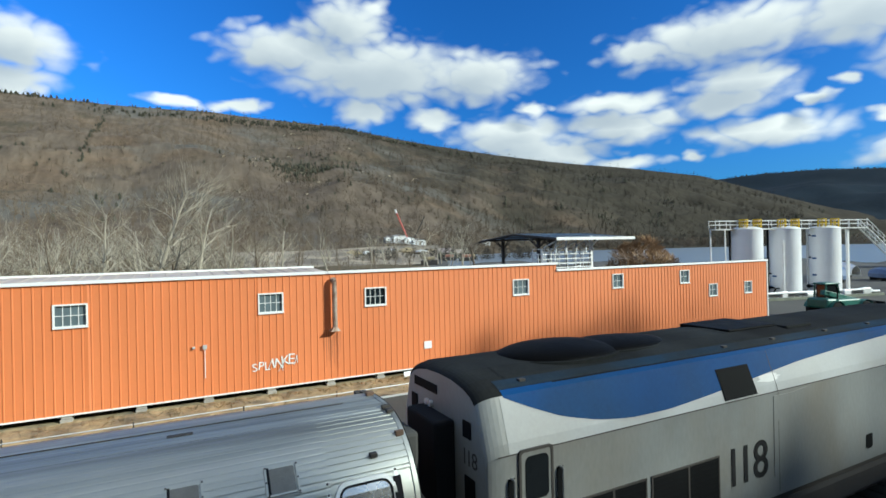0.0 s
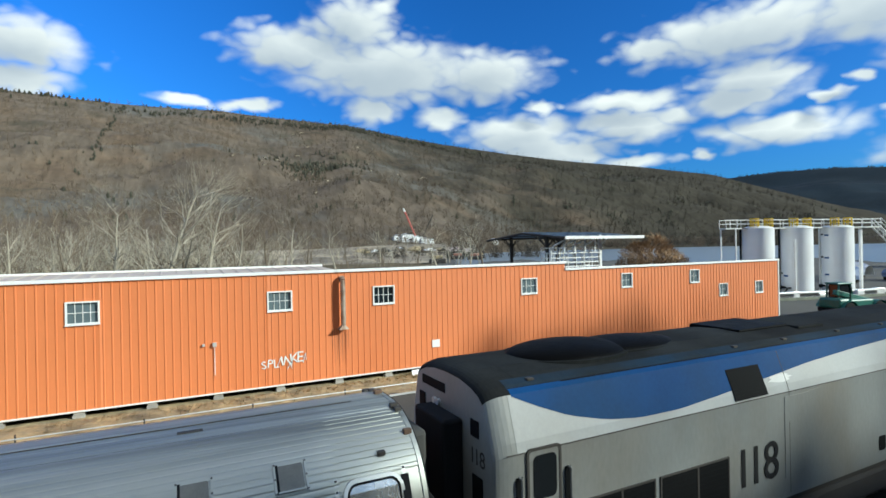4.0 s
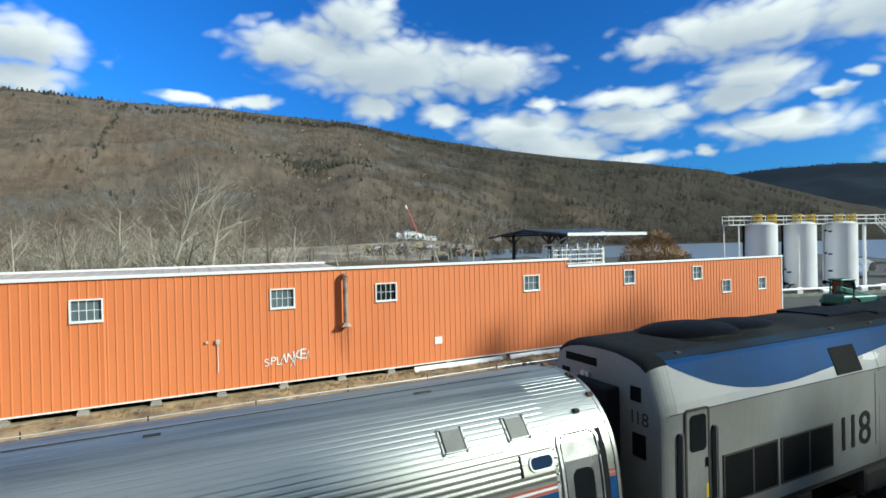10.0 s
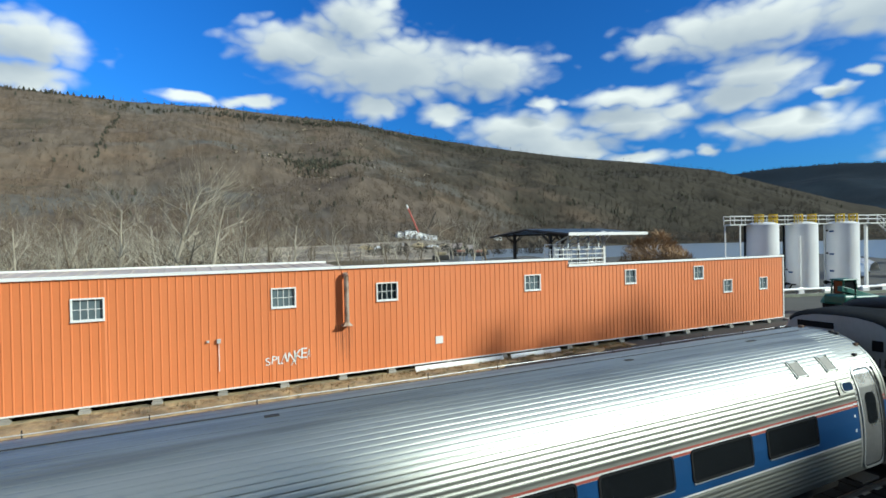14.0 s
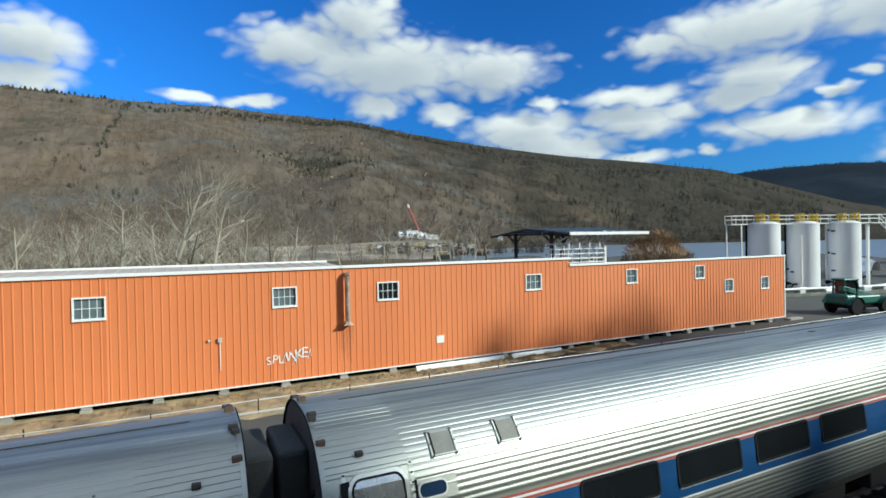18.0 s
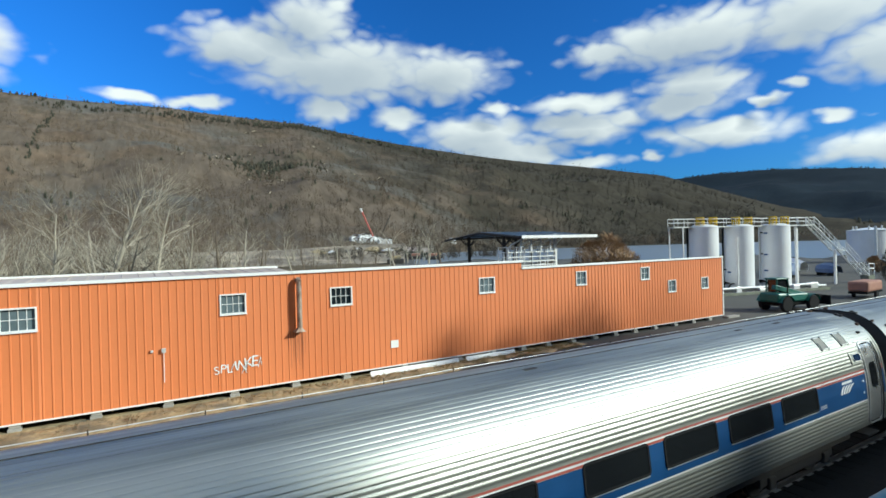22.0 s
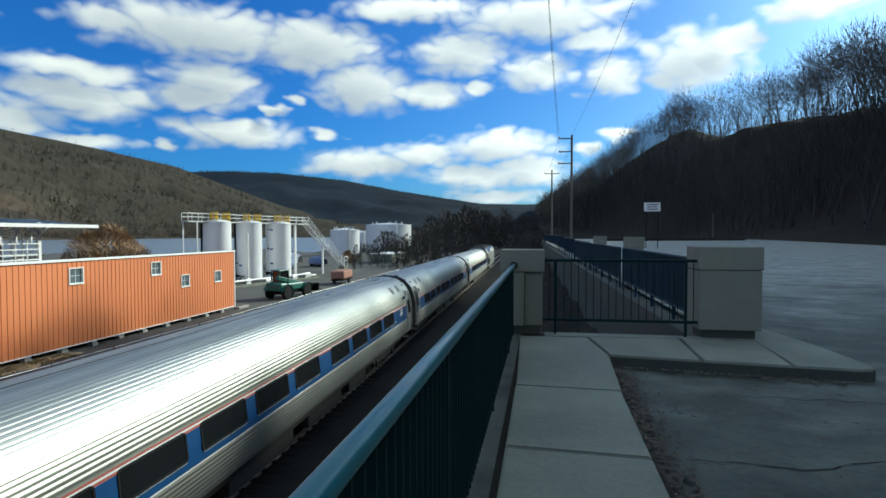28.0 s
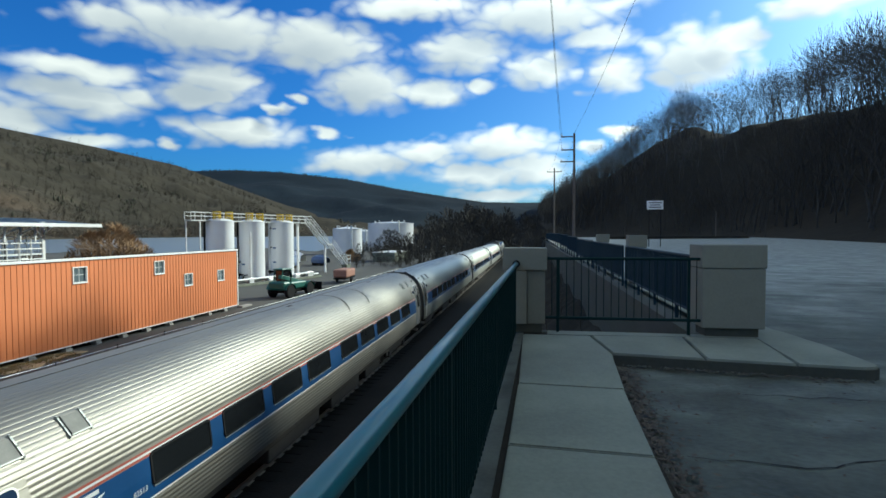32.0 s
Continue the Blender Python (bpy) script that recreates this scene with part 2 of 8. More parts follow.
    p.inputs["Specular IOR Level"].default_value = spec
    shade = t.nodes.new("ShaderNodeVectorMath")
    shade.operation = "SCALE"
    t.links.new(colour, shade.inputs[0]), t.links.new(light, shade.inputs["Scale"])
    t.links.new(shade.outputs[0], p.inputs["Base Color"])
    p.inputs["Metallic"].default_value, p.inputs["Coat Weight"].default_value = metal, coat
    t.links.new(sums(t, "ADD", rough - rough_vary / 2, sums(t, "MULTIPLY", big, rough_vary)), p.inputs["Roughness"])
    if bump:
        b = t.nodes.new("ShaderNodeBump")
        b.inputs["Strength"].default_value, b.inputs["Distance"].default_value = 0.7, bump
        t.links.new(small, b.inputs["Height"]), t.links.new(b.outputs[0], p.inputs["Normal"])
    MATS[name] = m
    return m


def slope_mat():
    """Leafless wooded slope: grey-brown, with russet oak stands, dark evergreen hollows, grain that runs downhill and
    painted cloud shade.
    """
    m = bpy.data.materials.new("bare_woodland_slope")
    m.use_nodes = True
    t = m.node_tree
    p = t.nodes["Principled BSDF"]
    co = t.nodes.new("ShaderNodeTexCoord")

    def tex(scale, detail, stretch=(1, 1, 1)):
        mp, n = t.nodes.new("ShaderNodeMapping"), t.nodes.new("ShaderNodeTexNoise")
        mp.inputs["Scale"].default_value = stretch
        n.inputs["Scale"].default_value, n.inputs["Detail"].default_value, n.inputs["Roughness"].default_value = scale, detail, 0.6
        t.links.new(co.outputs["Object"], mp.inputs[0]), t.links.new(mp.outputs[0], n.inputs["Vector"])
        return n.outputs[0]

    def over(colour, second, field, low, top, amount):
        span, mx = t.nodes.new("ShaderNodeMapRange"), t.nodes.new("ShaderNodeMix")
        span.interpolation_type = "SMOOTHSTEP"
        span.inputs["From Min"].default_value, span.inputs["From Max"].default_value, span.inputs["To Max"].default_value = low, top, amount
        t.links.new(field, span.inputs[0])
        mx.data_type = "RGBA"
        mx.inputs["B"].default_value = (*second, 1)
        t.links.new(span.outputs[0], mx.inputs["Factor"]), t.links.new(colour, mx.inputs["A"])
        return mx.outputs["Result"]
    rgb = t.nodes.new("ShaderNodeRGB")
    rgb.outputs[0].default_value = (0.122, 0.096, 0.072, 1)
    colour = over(rgb.outputs[0], (0.145, 0.099, 0.063), tex(0.0055, 5), 0.50, 0.68, 0.7)
    colour = over(colour, (0.112, 0.107, 0.094), tex(0.0035, 5), 0.52, 0.66, 0.8)
    colour = over(colour, (0.070, 0.064, 0.047), tex(0.011, 6), 0.56, 0.68, 0.7)
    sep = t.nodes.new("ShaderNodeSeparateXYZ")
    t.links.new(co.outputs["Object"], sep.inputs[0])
    # cloud shade painted into the slope's colour, deeper along y
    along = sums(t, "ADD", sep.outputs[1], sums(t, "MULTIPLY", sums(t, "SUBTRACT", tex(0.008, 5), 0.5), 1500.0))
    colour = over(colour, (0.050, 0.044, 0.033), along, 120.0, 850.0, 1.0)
    grain = sums(t, "ADD", sums(t, "MULTIPLY", tex(0.10, 4, (0.22, 1, 0.22)), 0.6), sums(t, "MULTIPLY", tex(0.03, 5), 0.4))
    light = sums(t, "ADD", 1.0, sums(t, "MULTIPLY", sums(t, "SUBTRACT", grain, 0.5), 1.8))
    shade = t.nodes.new("ShaderNodeVectorMath")
    shade.operation = "SCALE"
    t.links.new(colour, shade.inputs[0]), t.links.new(light, shade.inputs["Scale"])
    t.links.new(shade.outputs[0], p.inputs["Base Color"])
    p.inputs["Roughness"].default_value, p.inputs["Specular IOR Level"].default_value = 1.0, 0.05
    return m


STEEL = mat("fluted_stainless_steel", (0.49, 0.50, 0.455), 0.43, 0.86, 0.16, 0.6, 18, 0.0006, (1, 0.10, 1), second=(0.41, 0.41, 0.37), amount=0.5, rough_vary=0.14, grime=(3.62, (0.19, 0.20, 0.185)))
STEEL_SMOOTH = mat("smooth_stainless_steel", (0.66, 0.66, 0.63), 0.42, 0.6, 0.10, 1.2, 25, 0.0005, rough_vary=0.15)
DOOR_STEEL = mat("handled_door_steel", (0.74, 0.74, 0.72), 0.28, 0.85, 0.22, 1.1, 14, 0.001, rough_vary=0.25, second=(0.30, 0.29, 0.27), amount=0.45)
STEEL_DIRTY = mat("grimy_underframe_steel", (0.052, 0.046, 0.041), 0.8, 0.2, 0.25, 2.0, 30, 0.002)
BLUE = mat("dark_blue_paint", (0.010, 0.066, 0.195), 0.4, 0.0, 0.12, 2.0, 30, 0.0, coat=0.2)
RED = mat("red_stripe_paint", (0.40, 0.095, 0.070), 0.4, 0.0, 0.1)
WHITE_P = mat("white_paint", (0.78, 0.78, 0.77), 0.45, 0.0, 0.06, 1.0, 20, second=(0.55, 0.53, 0.49), amount=0.3)
GLASS_D = mat("dark_tinted_glass", (0.012, 0.014, 0.016), 0.06, 0.0, 0.1, rough_vary=0.02)
RUBBER = mat("black_rubber", (0.013, 0.013, 0.014), 0.85, 0.0, 0.2, 4, 40, 0.001, spec=0.2)
BLACK = mat("black_grille_metal", (0.007, 0.0075, 0.008), 0.7, 0.0, 0.2, 3, 40, spec=0.08)
LOCO_GREY = mat("silver_grey_locomotive_paint", (0.235, 0.245, 0.240), 0.5, 0.12, 0.2, 0.9, 16, 0.0006, (1, 1, 0.4), second=(0.20, 0.175, 0.14), amount=0.6, threshold=0.56, coat=0.05)
LOCO_WHITE = mat("white_locomotive_paint", (0.36, 0.37, 0.37), 0.5, 0.0, 0.12, 0.8, 18, second=(0.29, 0.28, 0.255), amount=0.5)
LOCO_BLUE = mat("blue_locomotive_paint", (0.004, 0.049, 0.168), 0.6, 0.0, 0.2, 0.6, 16, second=(0.012, 0.042, 0.095), amount=0.7, spec=0.12)
SOOTY_BLUE = mat("soot_dulled_blue_paint", (0.014, 0.034, 0.062), 0.8, 0.0, 0.3, 0.9, 12, second=(0.018, 0.020, 0.020), amount=0.9, edge=0.15, threshold=0.48, spec=0.1)
LOCO_ROOF = mat("sooty_roof_paint", (0.022, 0.024, 0.024), 0.85, 0.0, 0.4, 0.8, 14, 0.001, second=(0.008, 0.008, 0.008), amount=0.8, spec=0.08)
ORANGE = mat("orange_metal_siding", (0.66, 0.204, 0.070), 0.6, 0.0, 0.07, 0.35, 12, 0.0004, (1, 1, 0.35), second=(0.55, 0.150, 0.042), amount=0.35)
TRIM = mat("white_metal_trim", (0.80, 0.80, 0.78), 0.45, 0.0, 0.07, 1.0, 20)
# moss and the shade on walls, kerb and plinths in one dark colour
MOSSY_SHADE = mat("mossy_shaded_concrete", (0.058, 0.060, 0.048), 0.9, 0.0, 0.35, 0.8, 12, 0.004, second=(0.05, 0.055, 0.035), amount=0.7)
ROOFING = mat("weathered_metal_roof", (0.50, 0.42, 0.36), 0.6, 0.1, 0.15, 0.3, 10, second=(0.36, 0.25, 0.19), amount=0.6)
BLOCK = mat("grey_concrete_block", (0.33, 0.31, 0.28), 0.9, 0.0, 0.2, 3, 30, 0.004, per_object=0.3)
RUST_RUN = mat("rust_run_on_siding", (0.40, 0.135, 0.055), 0.75, 0.0, 0.3, 3, 20)
DUCT = mat("galvanised_duct", (0.40, 0.33, 0.27), 0.55, 0.5, 0.25, 3, 20, second=(0.20, 0.10, 0.055), amount=0.85)
GRASS_DRY = mat("dry_grass_and_gravel", (0.40, 0.31, 0.17), 0.95, 0.0, 0.6, 1.6, 9, 0.03, second=(0.20, 0.18, 0.13), amount=0.8)
GRAVEL = mat("grey_gravel_yard", (0.088, 0.086, 0.080), 0.95, 0.0, 0.22, 0.12, 6, 0.01, second=(0.125, 0.115, 0.098), amount=0.6, spec=0.2)
BALLAST = mat("dark_track_ballast", (0.019, 0.018, 0.016), 0.95, 0.0, 0.45, 0.6, 14, 0.03, spec=0.12)
RAIL = mat("railhead_steel", (0.30, 0.27, 0.24), 0.4, 0.9, 0.2, 2, 30)
TIE = mat("creosoted_timber", (0.017, 0.015, 0.013), 0.95, 0.0, 0.3, 2, 20, 0.003, per_object=0.4, spec=0.15)
WATER = mat("river_water", (0.15, 0.18, 0.205), 0.3, 0.0, 0.1, 0.02, 0.6, 0.05, rough_vary=0.04)
# the zone paints the far lot paler, as sky sheen at a grazing view
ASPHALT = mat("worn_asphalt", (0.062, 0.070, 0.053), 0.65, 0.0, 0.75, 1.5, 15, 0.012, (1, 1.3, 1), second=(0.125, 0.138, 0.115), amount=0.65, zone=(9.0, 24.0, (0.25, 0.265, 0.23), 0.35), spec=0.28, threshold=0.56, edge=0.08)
CONCRETE = mat("grey_concrete", (0.195, 0.212, 0.163), 0.85, 0.0, 0.3, 1.2, 30, 0.002, second=(0.15, 0.16, 0.13), amount=0.7, per_object=0.12)
STONE = mat("cast_stone_pier", (0.205, 0.206, 0.158), 0.85, 0.0, 0.14, 1.6, 26, 0.003, second=(0.15, 0.145, 0.118), amount=0.6, per_object=0.15)
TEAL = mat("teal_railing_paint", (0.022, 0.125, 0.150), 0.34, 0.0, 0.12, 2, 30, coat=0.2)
# pickets and lower rails take a far darker tone than the handrail
TEAL_DARK = mat("dark_teal_picket_tone", (0.002, 0.020, 0.019), 0.6, 0.0, 0.12, 2, 30, spec=0.15)
NAVY = mat("navy_fence_paint", (0.007, 0.026, 0.042), 0.6, 0.0, 0.15, 2, 30, spec=0.2)
TANK = mat("white_tank_paint", (0.74, 0.75, 0.76), 0.30, 0.0, 0.06, 0.4, 10, second=(0.56, 0.555, 0.54), amount=0.3, coat=0.1)
YELLOW = mat("yellow_safety_paint", (0.68, 0.47, 0.02), 0.5, 0.0, 0.1)
GALV = mat("galvanised_steel", (0.62, 0.63, 0.62), 0.5, 0.5, 0.12)
GREEN = mat("green_machine_paint", (0.008, 0.105, 0.080), 0.45, 0.0, 0.15, 2, 20, second=(0.05, 0.09, 0.07), amount=0.4)
RUST = mat("rusty_orange_paint", (0.31, 0.155, 0.11), 0.8, 0.0, 0.2, 2, 20)
BARK = mat("dark_bark", (0.062, 0.058, 0.050), 0.95, 0.0, 0.25, 3, 20, spec=0.1)
# crest trees' bark paled to paint in backlight and sky haze
BARK_BACKLIT = mat("sky_paled_bark", (0.105, 0.100, 0.092), 0.95, 0.0, 0.25, 3, 20, spec=0.1)
BARK_BROWN = mat("dull_brown_bark", (0.16, 0.125, 0.09), 0.95, 0.0, 0.25, 0.6, 20)
BARK_PALE = mat("pale_grey_bark", (0.37, 0.33, 0.255), 0.95, 0.0, 0.25, 0.6, 20)
BARK_MID = mat("grey_brown_twigs", (0.15, 0.115, 0.080), 0.95, 0.0, 0.3, 0.05, 4)
CONIFER = mat("dark_conifer_needles", (0.066, 0.064, 0.046), 0.95, 0.0, 0.3, 0.05, 3, spec=0.05)
SHRUB = mat("russet_willow_twigs", (0.30, 0.19, 0.10), 0.95, 0.0, 0.3, 0.4, 6)
DARK_SHRUB = mat("dark_brush", (0.06, 0.05, 0.038), 0.95, 0.0, 0.3, 0.4, 6)
WOOD_POLE = mat("weathered_pole_wood", (0.16, 0.13, 0.105), 0.9, 0.0, 0.2, 2, 20)
WIRE = mat("black_cable", (0.02, 0.02, 0.022), 0.7)
CANOPY_ROOF = mat("slate_blue_metal_roof", (0.10, 0.15, 0.22), 0.5, 0.2, 0.12)
LEAF_LITTER = mat("dry_leaf_litter", (0.075, 0.062, 0.046), 0.95, 0.0, 0.4, 4, 40, 0.005, per_object=0.6)
# the zone paints the same cloud shade into the ridge's branches
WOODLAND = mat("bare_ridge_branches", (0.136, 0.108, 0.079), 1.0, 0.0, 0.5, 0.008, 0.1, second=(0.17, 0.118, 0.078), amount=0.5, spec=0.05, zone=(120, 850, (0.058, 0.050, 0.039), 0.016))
SAND = mat("pale_shore_sand", (0.34, 0.28, 0.20), 0.95, 0.0, 0.5, 0.04, 0.5, 0.05, second=(0.13, 0.105, 0.075), amount=0.9, threshold=0.5)
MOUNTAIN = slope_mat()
# leaf litter, with the bluff's shade put into its dark base
BLUFF = mat("shaded_litter_bluff", (0.036, 0.034, 0.027), 1.0, 0.0, 0.35, 0.05, 0.8, 0.2, second=(0.045, 0.037, 0.027), amount=0.6, spec=0.05)
BRICK_RED = mat("distant_red_crane_paint", (0.40, 0.085, 0.06), 0.6)
# dark blue base: cloud shade over the far ridge put into its colour
FAR_FOREST = mat("cloud_shaded_far_forest", (0.016, 0.024, 0.032), 1.0, 0.0, 0.35, 0.004, 0.08, second=(0.012, 0.018, 0.025), amount=0.8, spec=0.05)
STRAW = mat("dry_straw_grass", (0.34, 0.26, 0.12), 0.9, 0.0, 0.4, 0.8, 10, second=(0.16, 0.17, 0.07), amount=0.6)
STEEL_WORN = mat("worn_stainless_steel", (0.36, 0.342, 0.30), 0.50, 0.72, 0.2, 0.7, 16, 0.0008, (1, 0.16, 1), second=(0.17, 0.155, 0.135), amount=0.6, edge=0.12, threshold=0.58, rough_vary=0.2)
# soil of the joints; on the embankment the dark tone also paints shade
SOIL = mat("dark_soil_with_shade", (0.026, 0.025, 0.020), 1.0, 0.0, 0.4, 0.6, 8, 0.02, second=(0.045, 0.038, 0.026), amount=0.6, spec=0.1)
COPING = mat("dirty_concrete_coping", (0.095, 0.10, 0.078), 0.9, 0.0, 0.4, 2.5, 30, 0.003, second=(0.035, 0.038, 0.026), amount=0.8)
FAN = mat("oily_black_fan_housing", (0.003, 0.003, 0.003), 0.5, 0.0, 0.3, 3, 24, 0.006, rough_vary=0.2, spec=0.03)
LITTER = mat("brown_woodland_floor", (0.135, 0.108, 0.070), 1.0, 0.0, 0.6, 0.05, 0.7, 0.05, second=(0.085, 0.072, 0.045), amount=0.8, spec=0.05)
PRIMER = mat("flaked_white_primer", (0.62, 0.62, 0.60), 0.7, 0.0, 0.1, 5, 30)
GANGWAY = mat("dusty_black_end_wall", (0.060, 0.060, 0.057), 0.9, 0.0, 0.3, 2, 20)
BOLT = mat("dark_bolt_steel", (0.12, 0.115, 0.105), 0.6, 0.5, 0.2)
VENT = mat("dull_steel_louvre", (0.20, 0.195, 0.175), 0.55, 0.4, 0.25, 6, 50, 0.002)

# ---------------------------------------------------------------- building helpers
def link(name, bm, material, parent=None, label="", smooth=False):
    me = bpy.data.meshes.new(name)
    bm.to_mesh(me)
    bm.free()
    me.materials.append(material)
    if smooth:
        for poly in me.polygons:
            poly.use_smooth = True
    ob = new(name, me)
    if parent is not None:
        ob.parent = parent
    if label:
        ob["label"] = label
    return ob


def part(name, bm, material, parent, label="", smooth=False):
    return link(name, bm, material, parent, label, smooth)


def raw(name, verts, faces, material, parent=None, label="", smooth=False):
    me = bpy.data.meshes.new(name)
    me.from_pydata([tuple(v) for v in verts], [], [tuple(f) for f in faces])
    me.update()
    me.materials.append(material)
    if smooth:
        for poly in me.polygons:
            poly.use_smooth = True
    ob = new(name, me)
    if parent is not None:
        ob.parent = parent
    if label:
        ob["label"] = label
    return ob


def thing(name, m, label, category, group="", kind=""):
    ob = new(name)
    ob.empty_display_size = 0.2
    ob.matrix_basis = m
    return tagged(ob, label, category, group, kind)


def box(x0, x1, y0, y1, z0, z1, bevel=0.0, bm=None):
    own = bmesh.new()
    bmesh.ops.create_cube(own, size=1)
    for v in own.verts:
        v.co = Vector(((x0 + x1) / 2 + v.co.x * (x1 - x0), (y0 + y1) / 2 + v.co.y * (y1 - y0), (z0 + z1) / 2 + v.co.z * (z1 - z0)))
    if bevel:
        bmesh.ops.bevel(own, geom=own.edges[:], offset=bevel, segments=2, affect="EDGES", profile=0.5)
    return merge(bm, own)


def merge(bm, own):
    if bm is None:
        return own
    tmp = bpy.data.meshes.new("tmp")
    own.to_mesh(tmp)
    own.free()
    bm.from_mesh(tmp)
    bpy.data.meshes.remove(tmp)
    return bm


def tube(p0, p1, r0, r1=None, seg=12, bm=None, caps=True):
    """A round bar from p0 to p1."""
    r1 = r0 if r1 is None else r1
    p0, p1 = Vector(p0), Vector(p1)
    bm = bmesh.new() if bm is None else bm
    q = (p1 - p0).to_track_quat("Z", "Y")
    rings = []
    for p, r in ((p0, r0), (p1, r1)):
        rings.append([bm.verts.new(p + q @ Vector((r * math.cos(a), r * math.sin(a), 0))) for a in (2 * math.pi * k / seg for k in range(seg))])
    for k in range(seg):
        bm.faces.new((rings[0][k], rings[0][(k + 1) % seg], rings[1][(k + 1) % seg], rings[1][k]))
    if caps:
        bm.faces.new(rings[0][::-1]), bm.faces.new(rings[1])
    return bm


def pipe(points, r, seg=8, bm=None):
    bm = bmesh.new() if bm is None else bm
    for a, b in zip(points, points[1:]):
        tube(a, b, r, seg=seg, bm=bm)
    return bm


def lathe(profile, seg=32, bm=None, centre=(0, 0, 0)):
    """Revolve (radius, height) pairs round z."""
    bm = bmesh.new() if bm is None else bm
    c = Vector(centre)
    rings = [[bm.verts.new(c + Vector((r * math.cos(2 * math.pi * k / seg), r * math.sin(2 * math.pi * k / seg), h))) for k in range(seg)] for r, h in profile]
    for a, b in zip(rings, rings[1:]):
        for k in range(seg):
            bm.faces.new((a[k], a[(k + 1) % seg], b[(k + 1) % seg], b[k]))
    bm.faces.new(rings[0][::-1]), bm.faces.new(rings[-1])
    return bm


def rounded(w, h, r, n=5):
    """Outline of a rounded rectangle, centred, as (u, v) pairs."""
    pts = []
    for cx, cy, a0 in ((w / 2 - r, h / 2 - r, 0), (-w / 2 + r, h / 2 - r, 90), (-w / 2 + r, -h / 2 + r, 180), (w / 2 - r, -h / 2 + r, 270)):
        pts += [(cx + r * math.cos(radians(a0 + 90 * k / n)), cy + r * math.sin(radians(a0 + 90 * k / n))) for k in range(n + 1)]
    return pts


def rect(w, h):
    return [(-w / 2, -h / 2), (w / 2, -h / 2), (w / 2, h / 2), (-w / 2, h / 2)]


def extrude(outline, thick, bm=None):
    """A plate in the plane u, v with thickness along w: returns verts as (u, v, w)."""
    bm = bmesh.new() if bm is None else bm
    lo = [bm.verts.new((u, v, 0)) for u, v in outline]
    hi = [bm.verts.new((u, v, thick)) for u, v in outline]
    n = len(outline)
    bm.faces.new(lo[::-1]), bm.faces.new(hi)
    for k in range(n):
        bm.faces.new((lo[k], lo[(k + 1) % n], hi[(k + 1) % n], hi[k]))
    return bm


def frame_ring(outer, inner, thick):
    """A flat ring between two outlines of equal count."""
    bm = bmesh.new()
    rows = [[bm.verts.new((u, v, w)) for u, v in o] for o, w in ((outer, 0), (outer, thick), (inner, thick), (inner, 0))]
    n = len(outer)
    for a, b in zip(rows, rows[1:] + rows[:1]):
        for k in range(n):
            bm.faces.new((a[k], a[(k + 1) % n], b[(k + 1) % n], b[k]))
    return bm


def place(bm, m):
    bm.transform(m)
    return bm


# u along +y, v along +z, w along +x: a plate that faces +x
FACE_X = Matrix(((0, 0, 1, 0), (1, 0, 0, 0), (0, 1, 0, 0), (0, 0, 0, 1)))


def on_side(bm, x, y, z, lean=0.0):
    """Put a plate of extrude() on a face that looks to +x; lean tips its top towards -x."""
    return place(bm, Matrix.Translation((x, y, z)) @ Matrix.Rotation(radians(-lean), 4, "Y") @ FACE_X)


def text_mesh(body, size, material, name, parent, m, depth=0.002, label="", bold=0.0):
    c = bpy.data.curves.new(name, "FONT")
    c.offset = bold
    c.body, c.size, c.extrude, c.align_x, c.align_y = body, size, depth, "CENTER", "CENTER"
    tmp = bpy.data.objects.new("tmp", c)
    me = bpy.data.meshes.new_from_object(tmp)
    bpy.data.objects.remove(tmp)
    me.name = name
    me.materials.clear()
    me.materials.append(material)
    ob = new(name, me)
    ob.parent = parent
    ob.matrix_basis = m
    if label:
        ob["label"] = label
    return ob


def strip(rows, bm=None):
    """Quads between successive rows of points (all of one length)."""
    bm = bmesh.new() if bm is None else bm
    made = [[bm.verts.new(p) for p in row] for row in rows]
    for a, b in zip(made, made[1:]):
        for k in range(len(a) - 1):
            bm.faces.new((a[k], a[k + 1], b[k + 1], b[k]))
    return bm


def rng(seed):
    return random.Random(seed)


